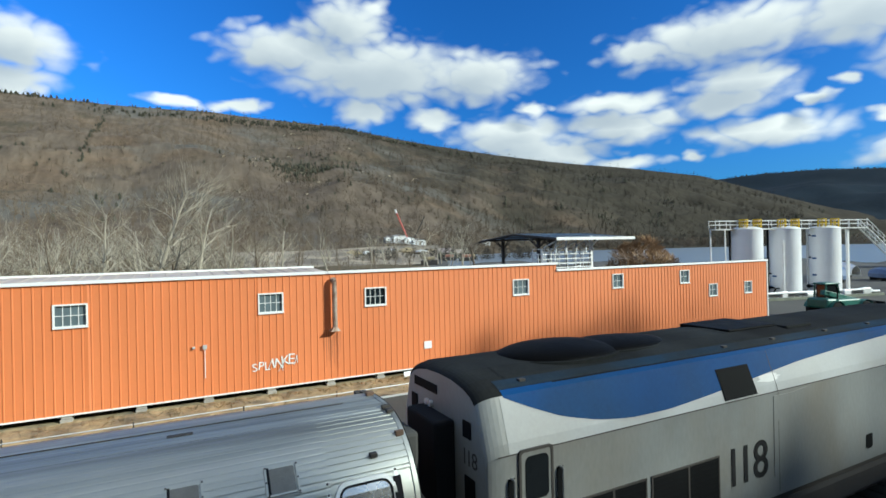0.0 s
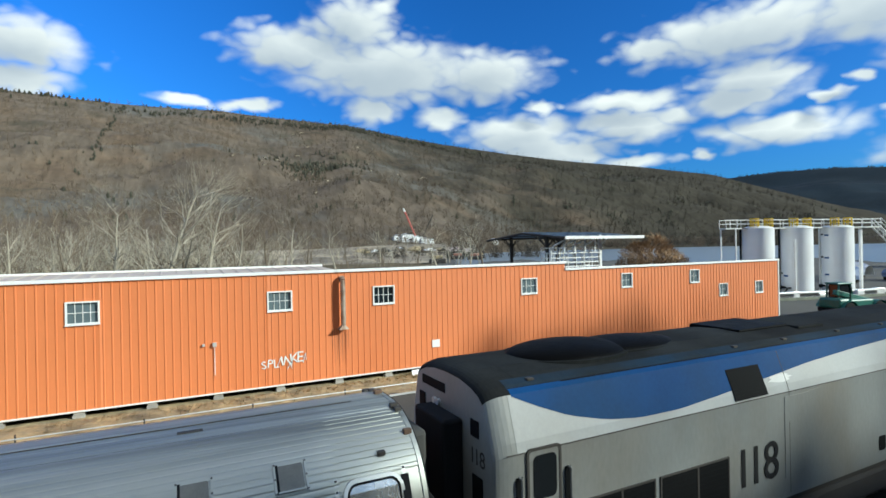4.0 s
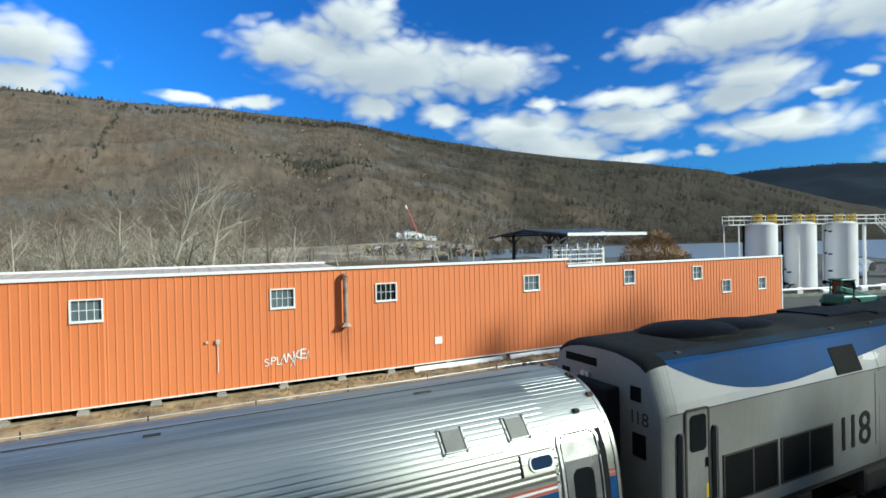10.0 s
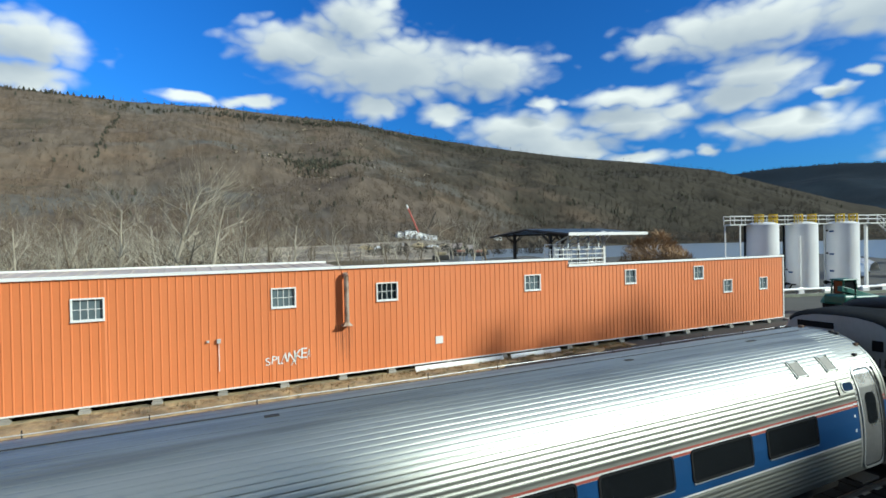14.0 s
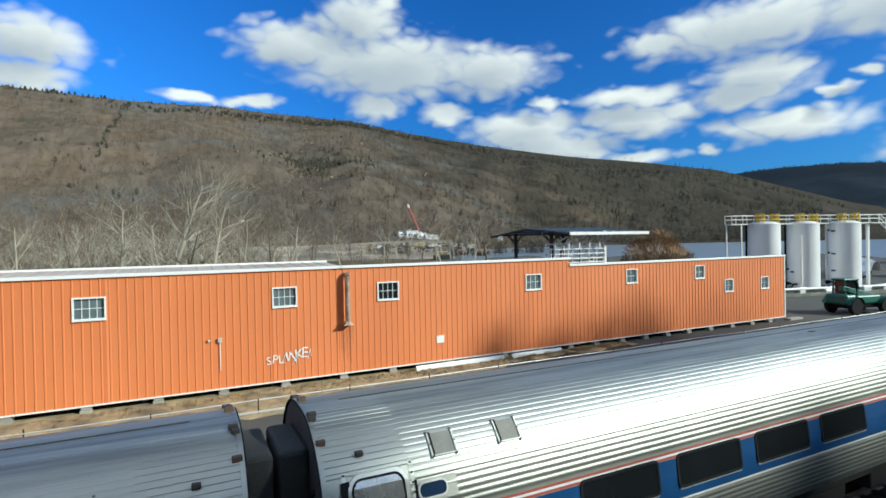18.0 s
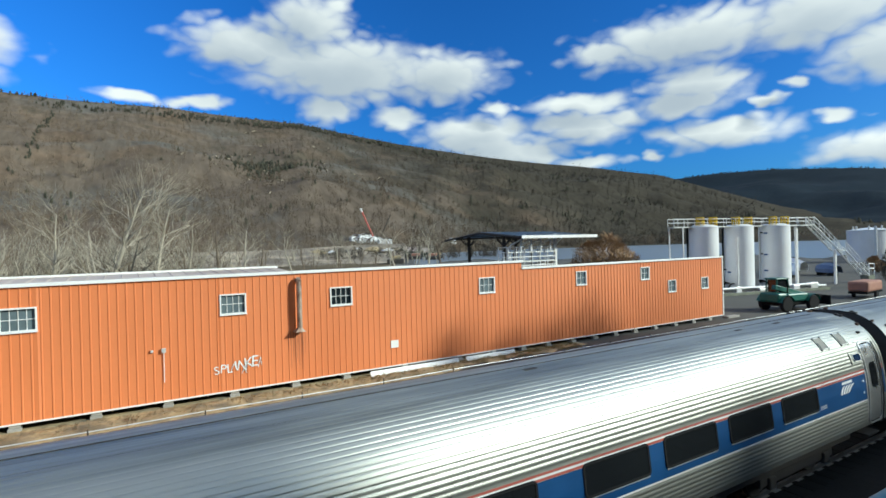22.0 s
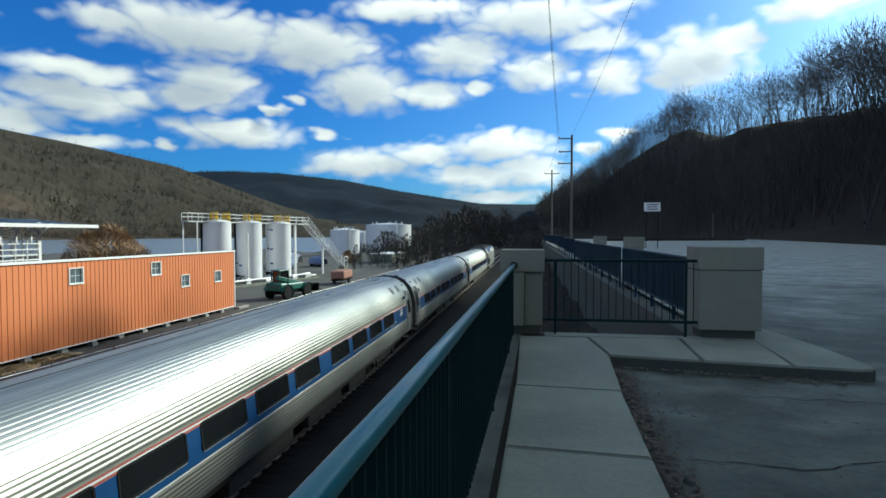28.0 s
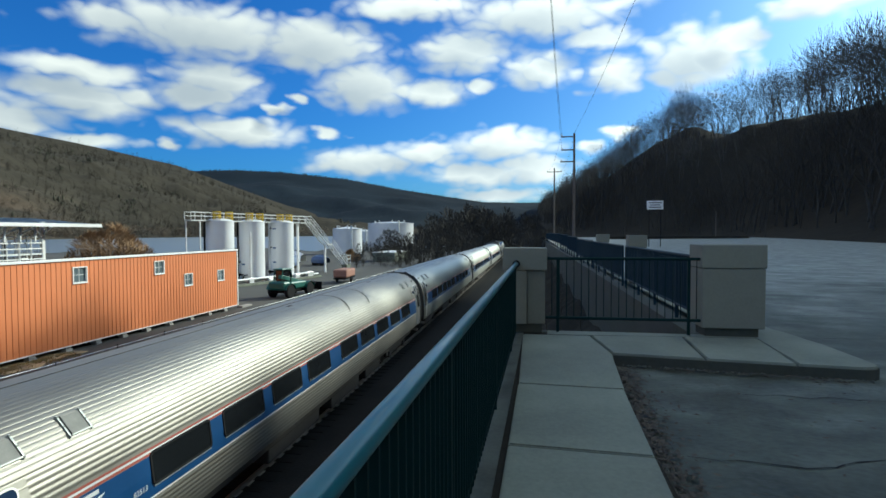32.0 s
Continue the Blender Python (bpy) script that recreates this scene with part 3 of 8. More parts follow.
# ---- bare trees
def grow(out, p, way, length, r, depth, rnd, spread, sides):
    """Tapered limbs as open prisms: out is (verts, faces)."""
    verts, faces = out
    q = way.to_track_quat("Z", "Y")
    steps = 2 if depth > 1 else 1
    base = p
    first = None
    for s in range(steps):
        bend = Vector((rnd.uniform(-1, 1), rnd.uniform(-1, 1), rnd.uniform(-0.2, 0.6))) * 0.16
        way = (way + bend).normalized()
        tip = base + way * length / steps
        ra, rb = r * (1 - 0.35 * s / steps), r * (1 - 0.35 * (s + 1) / steps)
        i = len(verts)
        q = way.to_track_quat("Z", "Y")
        for pp, rr in ((base, ra), (tip, rb)):
            for k in range(sides):
                a = 2 * math.pi * k / sides
                verts.append(pp + q @ Vector((rr * math.cos(a), rr * math.sin(a), 0)))
        for k in range(sides):
            faces.append((i + k, i + (k + 1) % sides, i + sides + (k + 1) % sides, i + sides + k))
        if depth > 0 and s == 0 and steps == 2:
            side = (way + q @ Vector((rnd.uniform(-1, 1), rnd.uniform(-1, 1), 0)) * spread).normalized()
            grow(out, tip, side, length * rnd.uniform(0.45, 0.75), rb * 0.55, depth - 1, rnd, spread, 3)
        base = tip
    if depth > 0:
        n = rnd.choice((2, 3, 3))
        a0 = rnd.uniform(0, 6.28)
        for k in range(n):
            a = a0 + 6.28 * k / n + rnd.uniform(-0.5, 0.5)
            side = (way + q @ Vector((math.cos(a), math.sin(a), 0)) * spread * rnd.uniform(0.6, 1.2) + Vector((0, 0, 0.12))).normalized()
            grow(out, base, side, length * rnd.uniform(0.55, 0.85), rb * rnd.uniform(0.5, 0.75), depth - 1, rnd, spread, 3)


def bare_template(seed, height=12.0, depth=4, spread=0.65, r=0.16, lean=0.1, trunk=0.3):
    rnd = rng(seed)
    out = ([], [])
    way = Vector((rnd.uniform(-lean, lean), rnd.uniform(-lean, lean), 1)).normalized()
    grow(out, Vector((0, 0, -0.3)), way, height * trunk, r, depth, rnd, spread, 5)
    v = np.array([tuple(p) for p in out[0]])
    v[:, :2] *= 1.0
    v *= height / v[:, 2].max()
    return v, out[1]


def conifer_template(seed, height=12.0, tiers=6, sides=7):
    rnd = rng(seed)
    verts, faces = [], []
    for k in range(tiers):
        z0 = height * (0.08 + 0.84 * k / tiers)
        z1 = z0 + height * 0.26
        w = height * 0.30 * math.sin(math.pi * (0.25 + 0.68 * k / tiers)) + height * 0.02
        i = len(verts)
        verts.append((0, 0, min(z1, height)))
        for s in range(sides * 2):
            a = math.pi * s / sides
            rr = w * (1.0 if s % 2 else 0.55) * rnd.uniform(0.75, 1.15)
            verts.append((rr * math.cos(a), rr * math.sin(a), z0 - (0.05 * height if s % 2 else 0)))
        faces += [(i, i + 1 + s, i + 1 + (s + 1) % (sides * 2)) for s in range(sides * 2)]
    return np.array(verts), faces


def thicket_template(seed, height=11.0, twigs=110, slim=1.0):
    """A small far tree: forked stem and a loose crown of many slender twig bunches."""
    rnd = rng(seed)
    verts, faces = [], []

    def blade(a, b, w):
        side = Vector((b - a).cross(Vector((rnd.uniform(-1, 1), rnd.uniform(-1, 1), 0.2)))).normalized() * w
        i = len(verts)
        verts.extend([tuple(a - side), tuple(a + side), tuple(b)])
        faces.append((i, i + 1, i + 2))
    for k in range(4):
        top = Vector((rnd.uniform(-0.2, 0.2), rnd.uniform(-0.2, 0.2), rnd.uniform(0.6, 0.95))) * height
        blade(Vector((0, 0, 0)), top, 0.16)
        blade(Vector((0, 0, 0)), top, 0.16)
    for k in range(twigs):
        v = rnd.uniform(0.06, 0.97)
        wide = height * 0.30 * math.sin(math.pi * min(1.0, v * 0.75 + 0.22)) * math.sqrt(rnd.random())
        ang = rnd.uniform(0, 2 * math.pi)
        a = Vector((wide * math.cos(ang), wide * math.sin(ang), v * height))
        b = a + Vector((math.cos(ang) * rnd.uniform(0.1, 0.9), math.sin(ang) * rnd.uniform(0.1, 0.9), rnd.uniform(0.5, 1.6))) * height * 0.09
        blade(a, b, rnd.uniform(0.10, 0.26) * slim)
    return np.array(verts), faces


def winter_template(seed, height=14.0, twigs=260):
    """A leafless tree seen against the sky: trunk, boughs and a round haze of fine twigs."""
    rnd = rng(seed)
    out = ([], [])
    way = Vector((rnd.uniform(-0.12, 0.12), rnd.uniform(-0.12, 0.12), 1)).normalized()
    grow(out, Vector((0, 0, -0.3)), way, height * 0.34, 0.095, 2, rnd, 0.7, 4)
    v = np.array([tuple(p) for p in out[0]])
    v *= height * 0.92 / v[:, 2].max()
    verts = [tuple(p) for p in v]
    faces = [(f[0], f[1], f[2]) for f in out[1]] + [(f[0], f[2], f[3]) for f in out[1]]
    crown, wide = Vector((way.x * height * 0.5, way.y * height * 0.5, height * 0.68)), rnd.uniform(0.22, 0.30)
    for k in range(twigs):
        d = Vector((rnd.gauss(0, 1), rnd.gauss(0, 1), rnd.gauss(0, 1))).normalized()
        a = crown + Vector((d.x * wide, d.y * wide, d.z * 0.31)) * height * rnd.random() ** 0.45
        b = a + (d + Vector((rnd.uniform(-0.6, 0.6), rnd.uniform(-0.6, 0.6), 0.9))).normalized() * height * rnd.uniform(0.05, 0.12)
        side = (b - a).cross(Vector((rnd.uniform(-1, 1), rnd.uniform(-1, 1), 0.3))).normalized() * rnd.uniform(0.014, 0.034)
        i = len(verts)
        verts += [tuple(a - side), tuple(a + side), tuple(b)]
        faces.append((i, i + 1, i + 2))
    return np.array(verts), faces


def scatter(name, templates, places, material, label, category, seed=1):
    """Many plants of a few shapes, joined into one object of kind stuff. places: (x, y, z, height scale)."""
    rnd = rng(seed)
    vs, fs, base = [], [], 0
    prepared = [(v, np.array(faces, dtype=np.int64)) for v, faces in templates]
    for x, y, z, s in places:
        v, faces = prepared[rnd.randrange(len(prepared))]
        a = rnd.uniform(0, 6.28)
        c, d = math.cos(a), math.sin(a)
        w = s * rnd.uniform(0.85, 1.15)
        vs.append(np.stack([x + w * (c * v[:, 0] - d * v[:, 1]), y + w * (d * v[:, 0] + c * v[:, 1]), z + s * v[:, 2]], 1))
        fs.append(faces + base)
        base += len(v)
    vs, fs = np.concatenate(vs), np.concatenate(fs)
    me = bpy.data.meshes.new(name)
    me.vertices.add(len(vs)), me.loops.add(fs.size), me.polygons.add(len(fs))
    me.vertices.foreach_set("co", vs.astype(np.float32).ravel())
    me.loops.foreach_set("vertex_index", fs.astype(np.int32).ravel())
    me.polygons.foreach_set("loop_start", np.arange(0, fs.size, fs.shape[1], dtype=np.int32))
    me.update(calc_edges=True)
    me.materials.append(material)
    return tagged(new(name, me), label, category, kind="stuff")

# ---------------------------------------------------------------- the land
GROUND_Z = -0.2
DECK_Z = CAM_H - 1.6                    # sidewalk on top of the retaining wall


def polar(az, dist):
    return Vector((-math.sin(radians(az)) * dist, math.cos(radians(az)) * dist, 0))


def step(a, b, v):
    u = min(1.0, max(0.0, (v - a) / (b - a)))
    return u * u * (3 - 2 * u)


def ground():
    bm = bmesh.new()
    bmesh.ops.create_grid(bm, x_segments=20, y_segments=20, size=4500)
    ob = link("ground", place(bm, Matrix.Translation((0, 0, GROUND_Z))), GRAVEL)
    tagged(ob, "grey gravel yard and flat valley floor", "ground", kind="structure")
    bm = bmesh.new()                     # verge of dry grass along the building's foot
    rows = []
    for k in range(155):
        y = -40 + k * 0.42
        w = 0.25 * math.sin(k * 0.7) + 0.18 * math.sin(k * 0.31 + 1) + 0.12 * math.sin(k * 1.9)
        fade = 1.0 - 1.35 * step(5, 20, y)
        rows.append([(-25.5, y, GROUND_Z + 0.012), (-23.6 + 0.02, y, GROUND_Z + 0.06 + 0.02 * math.sin(k * 1.3)), (-22.9 + 1.9 * fade + w, y, GROUND_Z + 0.012)])
    tagged(link("grass_verge", strip(rows), GRASS_DRY), "strip of dry winter grass beside the orange building", "grass", kind="stuff")
    rnd = rng(14)
    vs, fs = [], []
    for k in range(2600):                # dry tufts, thickest at the wall's foot
        y = rnd.uniform(-16, 24)
        x = -24.35 + abs(rnd.gauss(0, 1.0 if y < 14 else 0.5))
        s = rnd.uniform(0.04, 0.16)
        for j in range(5):
            a, lean, i = rnd.uniform(0, 6.28), rnd.uniform(0.2, 0.9), len(vs)
            bx, by = x + rnd.uniform(-0.06, 0.06), y + rnd.uniform(-0.06, 0.06)
            vs += [(bx - 0.012, by, GROUND_Z), (bx + 0.012, by + 0.008, GROUND_Z), (bx + s * lean * math.cos(a), by + s * lean * math.sin(a), GROUND_Z + s + 0.05)]
            fs.append((i, i + 1, i + 2))
    tagged(raw("grass_tufts", vs, fs, STRAW), "pale dry grass tufts at the building's foot", "grass", kind="stuff")


# crest of the far ridge: azimuth, elevation in degrees
def crest_west(az):
    return float(np.interp(az, [8, 14, 20, 26, 31, 36, 43, 50, 62, 74, 86, 95, 104, 140], [0.3, 0.7, 1.4, 2.9, 4.7, 6.55, 7.9, 8.9, 10.95, 13.15, 13.95, 13.75, 13.75, 13.0]))


def crest_far(az):
    return float(np.interp(az, [-30, 0, 5, 14.6, 20, 26.4, 31, 36, 60], [3.0, 3.2, 3.3, 4.8, 5.8, 6.35, 6.4, 6.1, 4.0]))


def ridge(name, az0, az1, near, far, crest, n_az, n_r, rough, label, bias=1.25, material=None):
    verts, faces = [], []
    for i in range(n_az + 1):
        az = az0 + (az1 - az0) * i / n_az
        r_near, r_far = near(az), far(az)
        top = math.tan(radians(crest(az))) * r_far + CAM_H
        for j in range(n_r + 1):
            u = j / n_r
            r = r_near + (r_far - r_near) * u * 1.15
            p = polar(az, r)
            h = min(u * 1.15, 1.0)
            bump = noise.fractal(p * 0.0032, 1.0, 2.0, 5) * rough * math.sin(math.pi * h) + noise.fractal(p * 0.02, 0.9, 2.0, 3) * rough * 0.12 * math.sin(math.pi * min(h, 0.94))
            z = top * (h ** bias) - max(0, u * 1.15 - 1.0) * 260 + bump
            verts.append((p.x, p.y, max(z, -0.6) if j else -3))
    m = n_r + 1
    faces = [(i * m + j, i * m + j + 1, (i + 1) * m + j + 1, (i + 1) * m + j) for i in range(n_az) for j in range(n_r)]
    ob = raw(name, verts, faces, material or MOUNTAIN, smooth=True)
    return tagged(ob, label, "mountain", kind="structure")


def near_west(az):
    return float(np.interp(az, [8, 35, 42, 55, 65, 140], [1250, 1000, 880, 640, 430, 380]))


def far_west(az):
    return float(np.interp(az, [8, 35, 60, 100, 140], [2300, 1900, 1650, 1550, 1600]))


def west_height(az, u, rough=42.0, bias=1.25):
    r = near_west(az) + (far_west(az) - near_west(az)) * u * 1.15
    p = polar(az, r)
    h = min(u * 1.15, 1.0)
    top = math.tan(radians(crest_west(az))) * far_west(az) + CAM_H
    z = top * (h ** bias) + noise.fractal(p * 0.0032, 1.0, 2.0, 5) * rough * math.sin(math.pi * h) + noise.fractal(p * 0.02, 0.9, 2.0, 3) * rough * 0.12 * math.sin(math.pi * min(h, 0.94))
    return Vector((p.x, p.y, z))


def mountains():
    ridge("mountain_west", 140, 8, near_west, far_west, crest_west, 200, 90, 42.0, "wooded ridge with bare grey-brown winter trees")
    ridge("mountain_far", 60, -30, lambda a: 1500, lambda a: 2900, crest_far, 110, 40, 35.0, "distant forested ridge darkened as by cloud shade", material=FAR_FOREST)
    rnd = rng(11)
    cones = [conifer_template(s, 12, 5, 4) for s in range(4)]
    spots = []
    for k in range(420):                 # ragged crest of the far ridge
        az = rnd.uniform(-4, 34)
        p = polar(az, 2850)
        spots.append((p.x, p.y, math.tan(radians(crest_far(az))) * 2880 + CAM_H - 7, rnd.uniform(0.3, 0.75)))
    for k in range(420):                 # conifers along the crest
        az = rnd.uniform(58, 108)
        if 93.2 < az < 95.4 or az < 66 and rnd.random() < 0.5:
            continue
        p = west_height(az, rnd.uniform(0.84, 0.875))
        spots.append((p.x, p.y, p.z - 4, rnd.uniform(0.4, 0.85 if az < 96 else 1.3)))
    for k in range(520):                 # conifer belts below the crest
        az = rnd.gauss(76, 9)
        p = west_height(az, rnd.gauss(0.80, 0.014))
        spots.append((p.x, p.y, p.z - 2, rnd.uniform(0.5, 1.1)))
    for k in range(420):                 # dark clumps half-way up
        az, u = rnd.gauss(77, 2.2), rnd.gauss(0.47, 0.045)
        p = west_height(az, u)
        spots.append((p.x, p.y, p.z - 2, rnd.uniform(0.4, 0.9)))
    for k in range(60):
        az, u = rnd.uniform(60, 108), rnd.uniform(0.12, 0.45)
        p = west_height(az, u)
        spots.append((p.x, p.y, p.z - 2, rnd.uniform(0.4, 0.9)))
    for k in range(120):                 # the line that runs down from the notch
        u = rnd.uniform(0.42, 0.84)
        p = west_height(94.4 + (0.84 - u) * 6 + rnd.gauss(0, 0.12), u)
        spots.append((p.x, p.y, p.z - 2, rnd.uniform(0.35, 0.7)))
    for k in range(40):                  # dark clumps on the slopes that fall to the valley, partly in place of cloud shade
        az, u = rnd.uniform(20, 56), rnd.random() ** 1.3 * 0.8
        for j in range(9):
            p = west_height(az + rnd.gauss(0, 0.5), max(0.0, u + rnd.gauss(0, 0.02)))
            spots.append((p.x, p.y, p.z - 2, rnd.uniform(0.5, 0.95)))
    scatter("conifer_wood", cones, spots, CONIFER, "dark conifers scattered on the wooded ridge", "trees", 5)
    vs, fs = [], []
    for k in range(46):                  # pale rock ledges and logging tracks across the slope
        az, u = rnd.gauss(78, 6.0), rnd.gauss(0.46, 0.10)
        wide, i = rnd.uniform(0.15, 0.9), len(vs)
        for j in range(7):
            p = west_height(az + wide * (j / 6 - 0.5), u + 0.004 * math.sin(j * 1.3 + k))
            vs += [(p.x, p.y, p.z + 0.5), (p.x, p.y, p.z + 1.3 + 1.6 * math.sin(math.pi * j / 6))]
        fs += [(i + 2 * j, i + 2 * j + 2, i + 2 * j + 3, i + 2 * j + 1) for j in range(6)]
    tagged(raw("rock_ledges", vs, fs, SAND), "pale rock ledges across the wooded slope", "rocks", kind="stuff")
    woods = [thicket_template(s, 12, 40) for s in range(10)]
    spots = []
    for k in range(8200):
        az, u = rnd.uniform(28, 110), rnd.random() ** 1.15 * 0.86
        p = west_height(az, u)
        spots.append((p.x, p.y, p.z - 1, rnd.uniform(0.6, 1.35)))
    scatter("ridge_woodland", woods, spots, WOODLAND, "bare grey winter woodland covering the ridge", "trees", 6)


def river():
    bm = bmesh.new()
    rows = []
    for k in range(61):
        az = 2 + k * 1.0
        n0 = 225 + 30 * math.sin(k * 0.5) + 10 * math.sin(k * 1.7)
        n1 = near_west(az) + 40
        rows.append([polar(az, n0) + Vector((0, 0, -0.15)), polar(az, (n0 + n1) / 2) + Vector((0, 0, -0.15)), polar(az, n1) + Vector((0, 0, -0.15))])
    tagged(link("river", strip(rows), WATER), "broad calm blue-grey river", "water", kind="structure")


def bluff_height(x, y):
    low = float(np.interp(y, [100, 168, 188, 215, 260, 330, 420, 600, 1000, 1635, 2600], [42, 42, 43, 51, 51, 43, 41, 45, 72, 112, 150]))
    # out of view the bluff is raised so its shadow covers the terrace
    high = float(np.interp(y, [-150, -60, 0, 186, 205], [60, 75.5, 75.5, 75.5, 40]))
    # unseen knoll added to lift the trees that shade the orange wall
    high += 11.0 * step(116, 126, x) * step(142, 158, y) * (1 - step(190, 205, y))
    shoulder = step(0.62, 0.67, x / max(y, 1.0))
    saddle = 7.0 * step(0.27, 0.34, x / max(y, 1.0)) * (1 - step(0.37, 0.47, x / max(y, 1.0))) * step(185, 205, y)
    top = low - saddle + (max(high, low) - low) * shoulder - DECK_Z
    foot = 44 - 42 * step(110, 360, y) - 7 * step(-5, -60, y)
    rise = 0.97 * step(foot - 12, float(np.interp(y, [150, 165, 190, 250, 330, 420, 600], [101, 88, 70, 65, 55, 46, 40])), x) ** 1.3 + 0.03 * step(90, 250, x)
    n = noise.fractal(Vector((x, y, 0)) * 0.02, 1.0, 2.0, 4) * 2.0
    return DECK_Z - 0.2 + top * rise + n * min(1.0, rise * 3) * (1.0 - 0.8 * step(0.7, 0.95, rise)), rise


def bluff():
    xs = [2.7 + 3.0 * k for k in range(20)] + [62 + 7 * k for k in range(30)]
    ys = [-150 + 8 * k for k in range(60)] + [330 + 40 * k for k in range(55)]
    verts = []
    for y in ys:
        for x in xs:
            z, rise = bluff_height(x, y)
            if y < 105 and rise < 0.002:
                z = -0.5                     # under the parking lot
            elif x < 6:
                z = min(z, -0.1 + 1.2 * (x - 2.7))
            verts.append((x, y, z))
    m = len(xs)
    faces = [(j * m + i, j * m + i + 1, (j + 1) * m + i + 1, (j + 1) * m + i) for j in range(len(ys) - 1) for i in range(m - 1)]
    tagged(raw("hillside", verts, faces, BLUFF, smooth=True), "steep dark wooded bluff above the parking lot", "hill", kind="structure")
    rnd = rng(21)
    shapes = [bare_template(40 + s, 14, 3, 0.7, 0.11, 0.14, 0.33) for s in range(6)]
    thin = [bare_template(50 + s, 14, 2, 0.6, 0.2, 0.12, 0.4) for s in range(5)]
    fine = [winter_template(70 + s, 14, 300) for s in range(9)]
    spots, back, crest = [], [], []
    for k in range(1900):                # the slope towards the valley
        y = 112 + 340 * rnd.random() ** 1.15
        x = rnd.uniform(12, 112)
        z, rise = bluff_height(x, y)
        if rise < 0.03 or x > 0.63 * y or rise > 0.5 and rnd.random() < float(np.interp(x / y, [0.2, 0.4, 0.5, 0.58], [0.35, 0.72, 0.66, 0.40])):
            continue
        (crest if rise > 0.45 and y < 420 and y > 128 else spots).append((x, y, z - 0.4, rnd.uniform(1.0, 1.6) + (0.25 if 195 < y < 290 else 0)))
    for k in range(520):                 # low brush under the trees
        y = rnd.uniform(100, 330)
        x = rnd.uniform(20, 95)
        z, rise = bluff_height(x, y)
        if 0.01 < rise < 0.9:
            spots.append((x, y, z - 0.3, rnd.uniform(0.3, 0.6)))
    for k in range(260):                 # beside the lot
        y, x = rnd.uniform(-40, 112), rnd.uniform(46, 75)
        z, rise = bluff_height(x, y)
        if rise > 0.03:
            back.append((x, y, z - 0.4, rnd.uniform(0.7, 1.2)))
    for k in range(900):
        y = 380 + 1300 * rnd.random() ** 1.5
        x = rnd.uniform(10, 70 + 0.05 * y)
        back.append((x, y, bluff_height(x, y)[0] - 0.5, rnd.uniform(1.0, 1.6)))
    def on_crest(count, x0, x1, y0, y1, low, tall, out):
        for k in range(count):
            x, y = rnd.uniform(x0, x1), rnd.uniform(y0, y1)
            out.append((x, y, bluff_height(x, y)[0] - 0.5, rnd.uniform(low, tall)))
    # the wood stands taller towards the head of the terrace
    for trees in (spots, crest):
        for k, (x, y, z, s) in enumerate(trees):
            if y > 140 and x > 30 and s > 0.7:
                trees[k] = (x, y, z, s * float(np.interp(x / y, [0.16, 0.22, 0.30, 0.38, 0.46, 0.55], [0.85, 0.72, 0.74, 0.86, 1.0, 1.3])))
    # unseen evergreens and bare trees added on the crest to shade train and terrace, with a thin place among them
    green = []
    on_crest(25, 97, 107, 90, 105.2, 0.42, 0.62, green)
    on_crest(3, 97, 102, 104.0, 106.0, 0.30, 0.40, green)
    on_crest(3, 97, 108, 114, 121, 0.14, 0.22, green)
    on_crest(2, 97, 108, 121, 146, 0.2, 0.35, green)
    on_crest(7, 97, 106, 94, 106, 0.4, 0.6, crest)
    on_crest(5, 98, 104, 108, 114.5, 0.10, 0.16, green)
    on_crest(6, 98, 105, 105.5, 111, 0.44, 0.58, crest)
    on_crest(5, 98, 105, 111, 115, 0.42, 0.56, crest)
    on_crest(7, 98, 105, 123, 130, 0.56, 0.74, crest)
    on_crest(13, 98, 105, 129, 142, 0.56, 0.76, crest)
    # tall trees added out of view where their shade falls on the wall
    for x, y, tall in ((124, 180.4, 1.52), (124.6, 182.4, 1.55), (123, 174, 1.25), (126, 189, 1.45), (122.5, 169.5, 1.3), (125, 185.5, 1.35), (122, 172, 1.4), (125, 193, 1.55), (124.5, 177.5, 1.4), (126, 196, 1.6), (128, 179, 1.65), (128.5, 184, 1.6), (129, 187.5, 1.7), (128, 191, 1.6), (129, 194.5, 1.7), (127.5, 181.5, 1.6)):
        crest.append((x, y, bluff_height(x, y)[0] - 0.5, tall))
    # low brush along the edge of the crest
    brush = []
    for k in range(420):
        y = 135 + 290 * rnd.random()
        x = rnd.uniform(0.22, 0.62) * y
        z, rise = bluff_height(x, y)
        if 0.75 < rise < 0.999 and x < 125:
            brush.append((x, y, z - 0.3, rnd.uniform(0.2, 0.5)))
    scatter("crest_brush", [thicket_template(140 + s, 11, 120, 0.6) for s in range(5)], brush, BARK, "low leafless brush along the bluff's crest", "brush", 20)
    # close thickets, out of view and added so their shade reaches the far half of the orange wall
    close = []
    for k in range(17):
        y = 139.3 + 1.62 * k
        h = float(np.interp(y, [139, 143, 147, 152, 157, 161, 166], [14.0, 13.4, 14.2, 15.2, 16.4, 16.6, 16.0])) + 0.5 * math.sin(k * 2.3)
        x = 100.4 + 0.5 * math.sin(k * 1.7)
        close.append((x, y, bluff_height(x, y)[0] - 0.3, h / 11.0))
    scatter("crest_thicket", [thicket_template(110 + s, 11, 150) for s in range(4)], close, BARK, "unseen close leafless thicket on the bluff's crest, set to shade the wall", "trees", 19)
